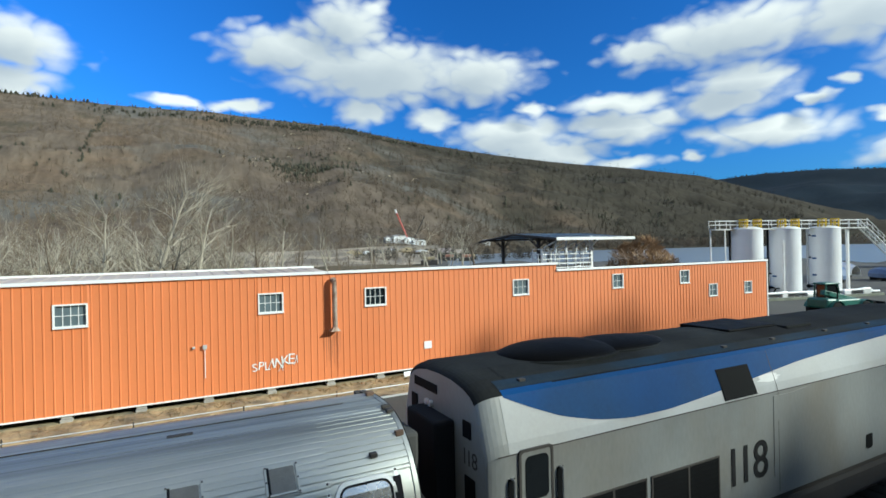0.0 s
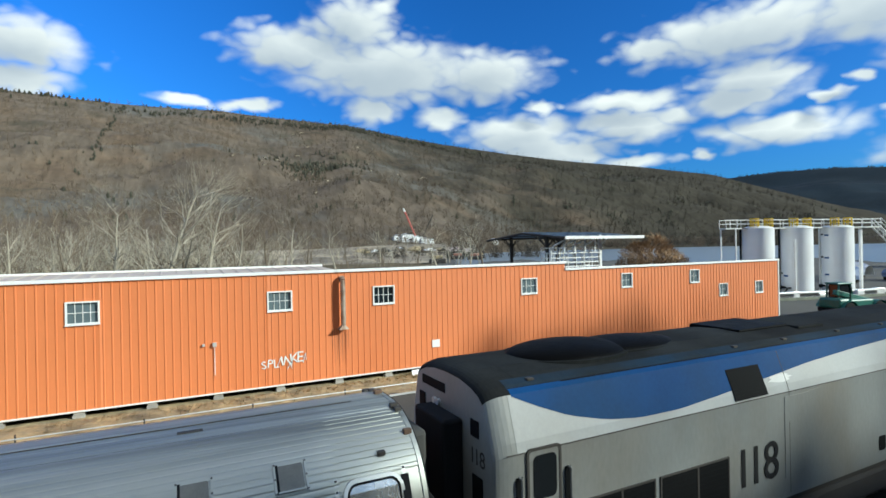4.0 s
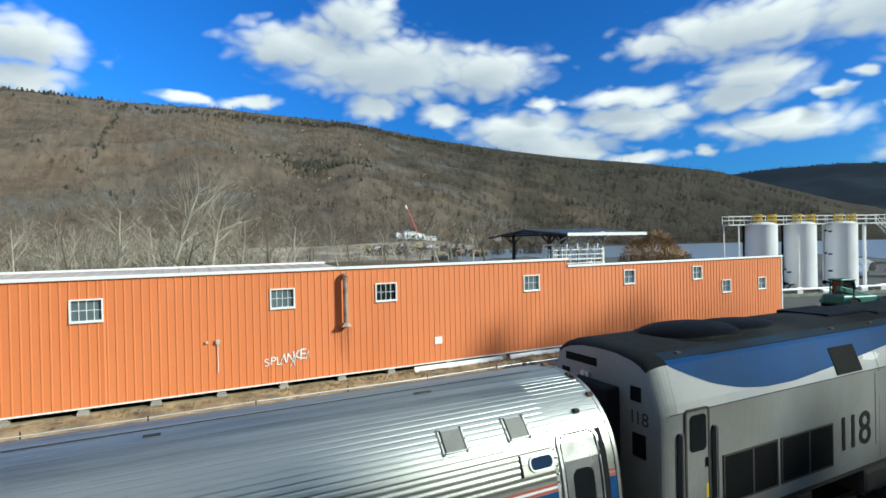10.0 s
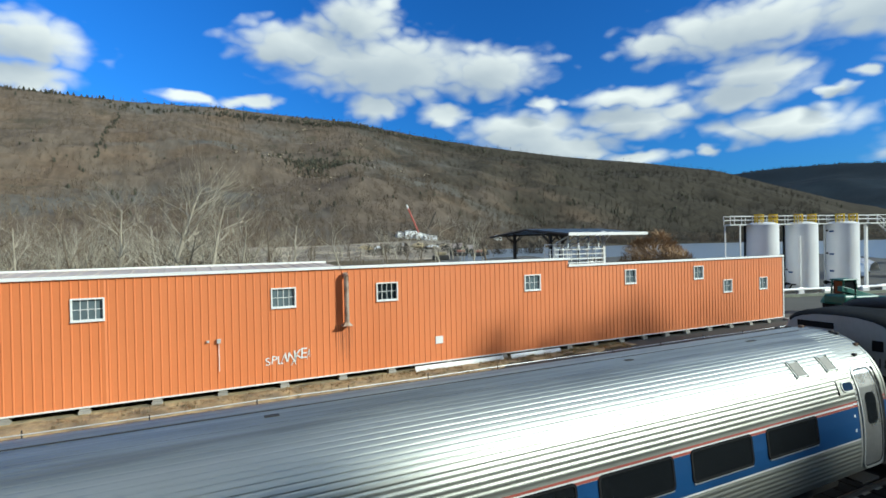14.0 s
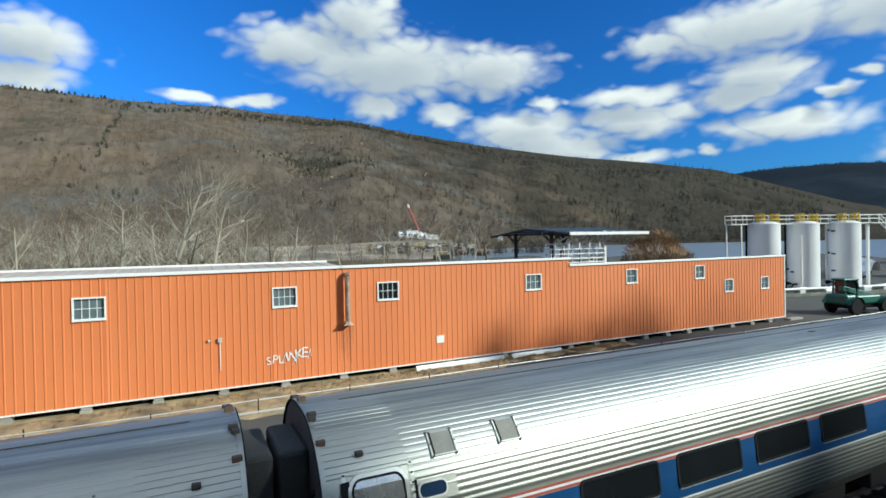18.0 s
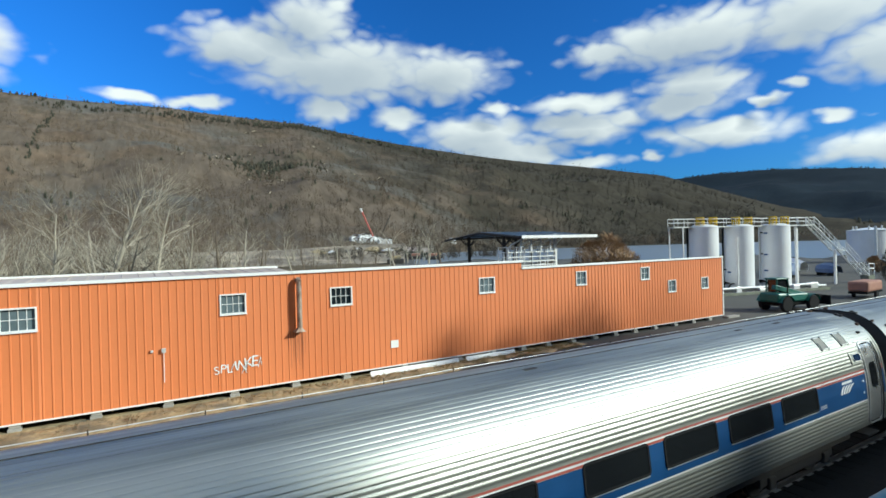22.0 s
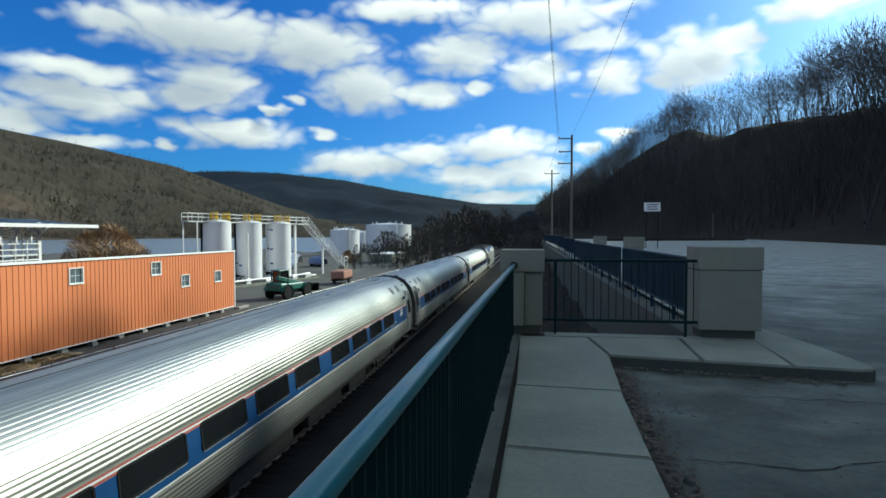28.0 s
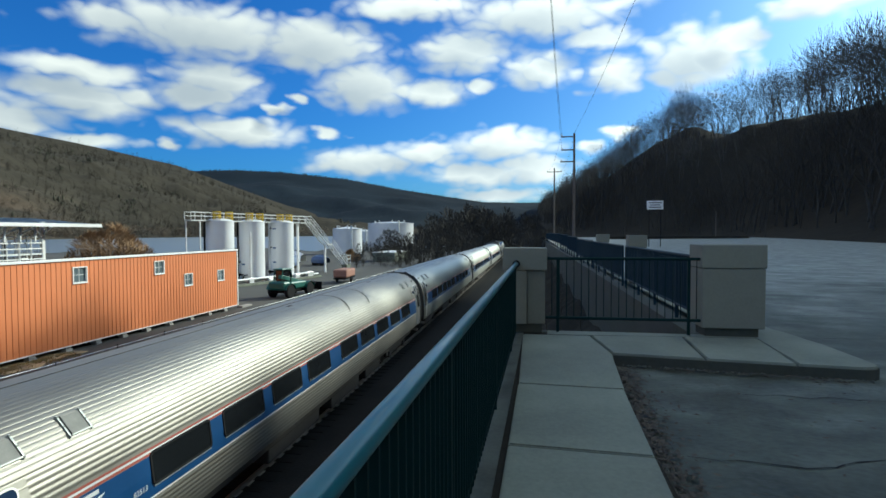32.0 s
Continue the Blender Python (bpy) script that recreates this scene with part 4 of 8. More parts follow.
    scatter("crest_evergreens", [conifer_template(30 + s, 12, 7, 7) for s in range(4)], green, CONIFER, "unseen dark evergreens added on the bluff's crest for shade", "trees", 18)
    scatter("crest_woodland", fine, crest, BARK_BACKLIT, "bare dark winter trees along the bluff's crest", "trees", 17)
    scatter("hillside_woodland", shapes, spots, BARK, "bare dark winter trees on the steep bluff", "trees", 7)
    scatter("far_hillside_woodland", thin, back, BARK, "bare dark winter trees along the valley side", "trees", 8)


def woods_on_flat():
    """Bare trees of the flood plain between the yard and the river."""
    rows = []
    for k in range(57):
        az = 64 + k
        d0 = 41.0 / math.sin(radians(az))
        rows.append([polar(az, d0 + (430 - d0) * j / 8) + Vector((0, 0, GROUND_Z + 0.03)) for j in range(9)])
    tagged(link("woodland_floor", strip(rows), LITTER), "brown leaf-strewn floor of the flood-plain wood", "ground", kind="structure")
    rnd = rng(33)
    shapes = [bare_template(60 + s, 11, 3, 0.75, 0.13, 0.12, 0.28) for s in range(6)]
    spots = []
    for k in range(430):
        az = rnd.uniform(58, 116)
        d = rnd.uniform(120, 400)
        if az < 85 and rnd.random() < 0.6:
            continue
        p = polar(az, d)
        spots.append((p.x, p.y, GROUND_Z, rnd.uniform(0.7, 1.45)))
    for k in range(330):                 # a pale thicket behind the building
        p = polar(rnd.uniform(83, 116), rnd.uniform(62, 210))
        spots.append((p.x, p.y, GROUND_Z, rnd.uniform(0.45, 1.05)))
    scatter("flood_plain_woodland", shapes, spots[::2], BARK_PALE, "pale bare trees on the flood plain", "trees", 9)
    scatter("dark_flood_plain_woodland", shapes, spots[1::2], BARK_BROWN, "brown bare trees on the flood plain", "trees", 16)
    spots = []
    for k in range(420):
        az = rnd.uniform(66, 116)
        d = rnd.uniform(75, 330)
        p = polar(az, d)
        spots.append((p.x, p.y, GROUND_Z, rnd.uniform(0.35, 0.8) * (0.55 if az < 85 else 1.0)))
    scatter("undergrowth", shapes, spots, BARK_MID, "tangled grey-brown brush under the bare trees", "brush", 10)
    spots = []
    for k in range(520):                 # far bank
        az = rnd.uniform(10, 62)
        p = polar(az, near_west(az) + rnd.uniform(20, 110))
        spots.append((p.x, p.y, GROUND_Z, rnd.uniform(0.9, 1.9)))
    scatter("far_bank_woodland", [thicket_template(120 + s, 11, 90) for s in range(6)], spots, BARK_MID, "bare trees along the far river bank", "trees", 12)
    spots = []
    for k in range(110):                 # dark shore brush before the far yard
        az = rnd.uniform(53, 72)
        p = polar(az, rnd.uniform(296, 340))
        spots.append((p.x, p.y, GROUND_Z, rnd.uniform(0.3, 0.75)))
    scatter("shore_brush", [thicket_template(150 + s, 11, 130) for s in range(5)], spots, DARK_SHRUB, "dark brown brush along the near river bank", "brush", 21)
    spots = []
    for k in range(330):                 # dark brush along the track towards the valley
        y = rnd.uniform(95, 330)
        x = rnd.uniform(-5, 8) if rnd.random() < 0.4 else rnd.uniform(-0.30, -0.07) * y
        if x > -13 and x < -4.5:
            continue
        spots.append((x, y, GROUND_Z, rnd.uniform(0.3, 0.7)))
    for k in range(230):                 # low thicket round the far tanks
        az, d = rnd.uniform(4, 19), rnd.uniform(95, 210)
        p = polar(az, d)
        if p.x < -13:
            spots.append((p.x, p.y, GROUND_Z, rnd.uniform(0.12, 0.32)))
    for k in range(90):
        az, d = rnd.uniform(2.0, 12), rnd.uniform(200, 330)
        p = polar(az, d)
        spots.append((p.x, p.y, GROUND_Z, rnd.uniform(0.8, 1.5)))
    dense = []
    for k in range(260):                 # the close wood where the valley narrows
        az, d = rnd.uniform(-1.0, 11.6), rnd.uniform(225, 345)
        p = polar(az, d)
        if -13 < p.x < -4.0:
            continue
        dense.append((p.x, p.y, GROUND_Z - 0.3, rnd.uniform(0.75, 1.2) * float(np.interp(az, [-1, 2, 6, 9, 11.6], [1.2, 1.25, 1.6, 1.1, 0.6]))))
    scatter("valley_wood", [thicket_template(80 + s) for s in range(6)], dense, BARK, "close dark leafless wood where the valley narrows", "trees", 14)
    scatter("trackside_brush", [thicket_template(130 + s, 11, 130) for s in range(6)], spots, BARK, "dark leafless brush beside the track", "brush", 13)


def bare_tree(az, dist, height, seed, material, label):
    p = polar(az, dist)
    t = thing("bare_tree", pose(p.x, p.y, GROUND_Z), label, "tree", "bare trees behind the building")
    rnd = rng(seed)
    trunk, crown = ([], []), ([], [])
    way = Vector((rnd.uniform(-0.12, 0.12), rnd.uniform(-0.12, 0.12), 1)).normalized()
    p0, n = Vector((0, 0, -0.3)), 5
    r = height * 0.02
    for k in range(n):                    # a bending trunk with limbs at each bend
        way = (way + Vector((rnd.uniform(-1, 1), rnd.uniform(-1, 1), 0.5)) * 0.14).normalized()
        p1 = p0 + way * height * 0.17
        ra, rb = r * (1 - 0.17 * k), r * (1 - 0.17 * (k + 1))
        q, i = way.to_track_quat("Z", "Y"), len(trunk[0])
        for pp, rr in ((p0, ra), (p1, rb)):
            trunk[0].extend(pp + q @ Vector((rr * math.cos(a), rr * math.sin(a), 0)) for a in (2 * math.pi * j / 8 for j in range(8)))
        trunk[1].extend((i + j, i + (j + 1) % 8, i + 8 + (j + 1) % 8, i + 8 + j) for j in range(8))
        for j in range((1, 4, 5, 6, 6)[k] if height > 13 else (0, 2, 3, 3, 4)[k]):
            a = rnd.uniform(0, 6.28)
            side = (way * 0.55 + Vector((math.cos(a), math.sin(a), rnd.uniform(-0.1, 0.5)))).normalized()
            grow(crown, p1 - way * height * rnd.uniform(0, 0.08), side, height * rnd.uniform(0.10, 0.20), rb * 0.5, 3, rnd, 0.5, 4)
        p0 = p1
    raw("trunk", trunk[0], trunk[1], material, t)
    raw("crown", crown[0], crown[1], material, t, "leafless branching crown")


def grove():
    rnd = rng(77)
    bare_tree(91.7, 62, 16.5, 5, BARK_PALE, "tall pale leafless tree behind the orange building")
    bare_tree(87.8, 66, 14.5, 8, BARK_PALE, "spreading pale leafless tree behind the orange building")
    bare_tree(90.0, 58, 10, 9, BARK, "dark leaning leafless tree")
    bare_tree(95.2, 70, 13.5, 12, BARK_PALE, "pale leafless tree behind the orange building")
    for k in range(26):
        az, d = 78 + 1.25 * k + rnd.uniform(-0.8, 0.8), rnd.uniform(60, 105)
        bare_tree(az, d, rnd.uniform(9, 13.5), 20 + k, BARK_PALE if k % 3 else BARK_MID, "slender grey leafless tree behind the orange building")
    for az, d, h in ((73.5, 80, 8.5), (70.2, 90, 8.0), (68.0, 120, 8)):
        bare_tree(az, d, h, int(az * 7), BARK_MID, "slender grey leafless tree behind the orange building")


ground()
river()
mountains()
bluff()
woods_on_flat()
grove()

# ---------------------------------------------------------------- orange building
WALL_X = -24.6
EAVE = {"south": (-16.0, 6.6, 5.12), "middle": (6.6, 20.35, 5.12), "north": (20.35, 41.05, 4.72)}
WALL_FOOT = 0.12
WINDOWS = [(-3.95, -2.85, 4), (3.49, 4.56, 4), (8.45, 9.55, 4), (17.21, 18.30, 3), (24.83, 25.75, 2), (31.12, 32.05, 2)]
LOW_WINDOWS = [(34.15, 35.05, 2), (38.19, 39.08, 2)]


def ribbed_panel(y0, y1, z0, z1, pitch=0.305, holes=()):
    """Siding with raised ribs; a hole is (ya, yb, za, zb)."""
    bm = bmesh.new()
    ys = [(y0, 0.0)]
    k = 0
    while y0 + (k + 1) * pitch <= y1 + 1e-6:
        c = y0 + (k + 0.5) * pitch
        ys += [(c - 0.036, 0.0), (c - 0.02, 0.021), (c + 0.02, 0.021), (c + 0.036, 0.0)]
        k += 1
    ys.append((y1, 0.0))
    zs = sorted({z0, z1} | {z for h in holes for z in h[2:4]})
    extra = sorted({y for h in holes for y in h[0:2]})
    for e in extra:
        depth = float(np.interp(e, [y for y, _ in ys], [d for _, d in ys]))
        ys.append((e, depth))
    ys = sorted(set(ys))
    grid = [[bm.verts.new((WALL_X + d, y, z)) for z in zs] for y, d in ys]
    for i in range(len(ys) - 1):
        for j in range(len(zs) - 1):
            cy, cz = (ys[i][0] + ys[i + 1][0]) / 2, (zs[j] + zs[j + 1]) / 2
            if any(h[0] < cy < h[1] and h[2] < cz < h[3] for h in holes):
                continue
            bm.faces.new((grid[i][j], grid[i + 1][j], grid[i + 1][j + 1], grid[i][j + 1]))
    return bm


def orange_building():
    b = thing("metal_building", pose(0, 0, 0), "long orange ribbed-metal building raised on concrete blocks", "building")
    for key, (y0, y1, top) in EAVE.items():
        holes = []
        for ya, yb, _ in WINDOWS:
            if y0 <= ya < y1:
                holes.append((ya, yb, 3.47, 4.34))
        for ya, yb, _ in LOW_WINDOWS:
            if y0 <= ya < y1:
                holes.append((ya, yb, 2.40, 3.26))
        part("siding", ribbed_panel(y0, y1, WALL_FOOT, top, holes=holes), ORANGE, b, "orange ribbed steel siding")
        fall = 0.95 if key == "north" else 0.65
        # inner core wall, so that the building is closed
        part("inner_wall", box(WALL_X - 0.25, WALL_X - 0.15, y0 + 0.01, y1 - 0.01, WALL_FOOT, top), STEEL_DIRTY, b)
        part("back_wall", box(WALL_X - 14.1, WALL_X - 14.0, y0, y1, WALL_FOOT, top - fall), ORANGE, b)
        # low-pitched roof: up to a ridge and down again, with raised seams
        bm = bmesh.new()
        rows = []
        n = max(2, int((y1 - y0) / 0.6))
        for k in range(n + 1):
            y = y0 + (y1 - y0) * k / n
            for dy, h in ((-0.02, 0), (0, 0.03), (0.02, 0)):
                if y0 <= y + dy <= y1:
                    rows.append([(WALL_X + 0.05, y + dy, top + 0.10 + h), (WALL_X - 3.0, y + dy, top + 0.10 + (0.12 if key == "south" else -fall / 5) + h), (WALL_X - 14.2, y + dy, top + 0.10 - fall + h)])
        part("roof", strip(rows, bm), ROOFING, b, "low-pitched weathered metal roof")
        part("eave_trim", box(WALL_X - 0.02, WALL_X + 0.10, y0 - 0.02, y1 + 0.05, top - 0.02, top + 0.115, 0.012), TRIM, b, "white metal eave trim")
    part("roof_curb", box(WALL_X - 3.1, WALL_X - 2.95, -16, 6.7, 5.28, 5.42, 0.01), TRIM, b, "white roof edge behind the eave")
    part("step_wall", strip([[(WALL_X - 0.03, 20.36, 4.7), (WALL_X - 14, 20.36, 3.8)], [(WALL_X - 0.03, 20.36, 5.15), (WALL_X - 14, 20.36, 4.5)]]), ORANGE, b)
    for y in (-16.05, 41.05):
        part("end_wall", box(WALL_X - 14, WALL_X - 0.03, y - 0.05, y, WALL_FOOT, 3.7), ORANGE, b)
    part("corner_trim", box(WALL_X - 0.04, WALL_X + 0.05, 41.0, 41.12, WALL_FOOT - 0.05, 4.75, 0.008), TRIM, b, "white corner trim")
    part("base_trim", box(WALL_X - 0.03, WALL_X + 0.035, -16, 41.0, WALL_FOOT - 0.05, WALL_FOOT + 0.01, 0.005), TRIM, b, "pale metal base trim")
    part("floor_frame", box(WALL_X - 13.9, WALL_X - 0.3, -15.8, 40.9, WALL_FOOT - 0.12, WALL_FOOT - 0.02), STEEL_DIRTY, b)
    for ya, yb, cols in WINDOWS + LOW_WINDOWS:
        z0, z1 = (2.40, 3.26) if (ya, yb, cols) in LOW_WINDOWS else (3.47, 4.34)
        w, h, cy, cz = yb - ya, z1 - z0, (ya + yb) / 2, (z0 + z1) / 2
        fr = frame_ring([(-w / 2 - 0.015, -h / 2 - 0.015), (w / 2 + 0.015, -h / 2 - 0.015), (w / 2 + 0.015, h / 2 + 0.015), (-w / 2 - 0.015, h / 2 + 0.015)],
                        [(-w / 2 + 0.045, -h / 2 + 0.045), (w / 2 - 0.045, -h / 2 + 0.045), (w / 2 - 0.045, h / 2 - 0.045), (-w / 2 + 0.045, h / 2 - 0.045)], 0.13)
        win = part("window", on_side(fr, WALL_X - 0.07, cy, cz), TRIM, b, "white-framed window with small panes")
        iw, ih = w - 0.09, h - 0.09
        for c in range(cols):
            for r in range(2):
                ca, cb = cy - iw / 2 + iw * c / cols, cy - iw / 2 + iw * (c + 1) / cols
                za, zb = cz - ih / 2 + ih * r / 2, cz - ih / 2 + ih * (r + 1) / 2
                part("pane", box(WALL_X - 0.06, WALL_X - 0.05, ca, cb, za, zb), WIN_GLASS if 7.5 < ya < 10.5 else WIN_DUSTY, win)
        bars = box(WALL_X - 0.05, WALL_X - 0.022, ya + 0.045, yb - 0.045, cz - 0.011, cz + 0.011)
        for c in range(1, cols):
            y = cy - iw / 2 + iw * c / cols
            box(WALL_X - 0.05, WALL_X - 0.024, y - 0.011, y + 0.011, z0 + 0.045, z1 - 0.045, bm=bars)
        part("muntin", bars, TRIM, win)
        part("sill", box(WALL_X + 0.02, WALL_X + 0.09, ya - 0.03, yb + 0.03, z0 - 0.05, z0 - 0.02, 0.006), TRIM, win)
    # stove duct
    duct = part("duct", tube((WALL_X + 0.30, 6.86, 2.5), (WALL_X + 0.30, 6.86, 4.75), 0.12, seg=18), DUCT, b, "rust-stained galvanised duct", smooth=False)
    for z in (3.05, 3.6, 4.15):
        part("duct_band", tube((WALL_X + 0.30, 6.86, z), (WALL_X + 0.30, 6.86, z + 0.05), 0.13, seg=18), DUCT, duct)
    part("elbow", pipe([(WALL_X, 6.86, 4.80), (WALL_X + 0.2, 6.86, 4.83), (WALL_X + 0.30, 6.86, 4.72)], 0.125, 14), DUCT, duct)
    bm = bmesh.new()
    cone = [bm.verts.new(p) for p in ((WALL_X + 0.03, 6.62, 2.42), (WALL_X + 0.45, 6.62, 2.42), (WALL_X + 0.45, 7.10, 2.42), (WALL_X + 0.03, 7.10, 2.42))]
    tip = [bm.verts.new(p) for p in ((WALL_X + 0.2, 6.78, 2.62), (WALL_X + 0.4, 6.78, 2.62), (WALL_X + 0.4, 6.94, 2.62), (WALL_X + 0.2, 6.94, 2.62))]
    for k in range(4):
        bm.faces.new((cone[k], cone[(k + 1) % 4], tip[(k + 1) % 4], tip[k]))
    bm.faces.new(tip)
    part("duct_hood", bm, DUCT, duct)
    part("wall_plate", box(WALL_X + 0.02, WALL_X + 0.05, 11.59, 12.02, 1.04, 1.42, 0.005), WHITE_P, b, "white wall plate")
    part("meter_box", box(WALL_X + 0.02, WALL_X + 0.12, 1.20, 1.36, 2.12, 2.30, 0.01), GALV, b, "small grey electric box")
    part("meter_box", box(WALL_X + 0.02, WALL_X + 0.10, 0.80, 0.90, 2.17, 2.27, 0.01), GALV, b, "small grey electric box")
    part("conduit", tube((WALL_X + 0.06, 1.28, 0.9), (WALL_X + 0.06, 1.28, 2.12), 0.016, seg=8), WHITE_P, b, "thin white conduit")
    tag_way = Matrix.Rotation(radians(90), 4, "Z") @ Matrix.Rotation(radians(90), 4, "X")
    for k, ch in enumerate("SPLINKE"):         # each letter sprayed by hand
        tilt, lift = (4, -6, 2, 9, -10, 5, -3)[k], (0.0, 0.02, -0.03, 0.04, -0.02, 0.05, 0.07)[k]
        text_mesh(ch, 0.50 + 0.03 * k, WHITE_P, "graffiti_letter", b, Matrix.Translation((WALL_X + 0.034, 3.28 + 0.265 * k, 1.06 + 0.025 * k + lift)) @ tag_way @ Matrix.Rotation(radians(tilt), 4, "Z"), 0.003, "white spray-painted letter")
    for pts in (((3.85, 0.95), (4.0, 1.32), (4.1, 0.98), (4.25, 1.30)), ((4.3, 0.80), (4.42, 1.05), (4.5, 0.82)), ((5.0, 1.0), (5.12, 1.45), (5.15, 1.1))):
        part("graffiti_stroke", pipe([(WALL_X + 0.036, y, z) for y, z in pts], 0.016, 6), WHITE_P, b, "white spray-painted stroke")
    rnd = rng(72)
    for k in range(9):                         # rust that has run down the siding below the duct
        y, w, foot = 6.42 + 0.095 * k + rnd.uniform(-0.02, 0.02), rnd.uniform(0.012, 0.04), rnd.uniform(0.2, 1.5)
        lift = 0.025 if abs(((y + 16.0) / 0.305) % 1 - 0.5) < 0.13 else 0.004
        part("rust_streak", strip([[(WALL_X + lift, y - w, 2.45), (WALL_X + lift, y + w, 2.45)], [(WALL_X + lift, y - w * 0.7, (2.45 + foot) / 2), (WALL_X + lift, y + w * 0.6, (2.45 + foot) / 2)], [(WALL_X + lift, y - w * 0.2, foot), (WALL_X + lift, y + w * 0.2, foot)]]), RUST_RUN, b, "brown rust streak")
    # blocks under the building
    for k, y in enumerate((-14.0, -11.3, -8.7, -6.1, -3.6, -1.1, 1.4, 4.0, 6.7, 9.2, 12.4, 15.8, 18.2, 20.4, 22.4, 24.5, 26.5, 28.5, 30.5, 32.7, 35.0, 37.2, 39.3)):
        for j in range(2):
            blk = link("concrete_block", box(WALL_X - 0.34, WALL_X + 0.03 - 0.06 * j, y - 0.2 + 0.03 * j, y + 0.2 - 0.02 * j, GROUND_Z + 0.155 * j, GROUND_Z + 0.15 + 0.155 * j, 0.01), BLOCK)
            tagged(blk, "weathered grey concrete block under the building", "block", "blocks under the building")
    for y0, y1 in ((10.3, 15.5), (16.0, 19.4)):
        pl = link("timber_plank", box(-0.14, 0.14, 0, y1 - y0, -0.02, 0.02, 0.005), WHITE_P)
        pl.matrix_basis = pose(WALL_X + 0.34, y0, GROUND_Z + 0.13, 0, 62, 0)
        tagged(pl, "pale painted plank leaning at the building's foot", "plank", "planks")
    low = link("rubble", box(WALL_X - 0.2, WALL_X + 0.3, 41.3, 42.9, GROUND_Z - 0.05, GROUND_Z + 0.16, 0.05), BLOCK)
    tagged(low, "low heap of broken concrete", "rubble")


WIN_GLASS = mat("window_glass", (0.012, 0.018, 0.022), 0.10, 0.0, 0.1, rough_vary=0.03, spec=0.3)
WIN_DUSTY = mat("dusty_blinded_window_glass", (0.115, 0.15, 0.165), 0.25, 0.0, 0.2, 3, 20, rough_vary=0.1, per_object=0.35)
orange_building()


def chain_fence():
    f = thing("fence", pose(-21.2, 0, GROUND_Z), "low rusty cable fence with steel posts along the yard", "fence")
    for k in range(28):
        y = -12 + 3.6 * k
        part("post", tube((0, y, 0), (0.03 * math.sin(k * 2.1), y, 0.62 + 0.05 * math.sin(k * 1.3)), 0.025, seg=8), STEEL_DIRTY, f)
    for k in range(27):
        za, zb = 0.52 + 0.02 * math.sin(k * 1.9), 0.52 + 0.02 * math.sin(k * 1.9 + 1.9)
        part("cable", tube((0, -12 + 3.6 * k, za), (0, -8.4 + 3.6 * k, zb), 0.022, seg=6), GALV, f, "pale top cable")
    part("low_rail", box(-0.03, 0.03, -12, 85, 0.04, 0.12), GALV, f)


chain_fence()


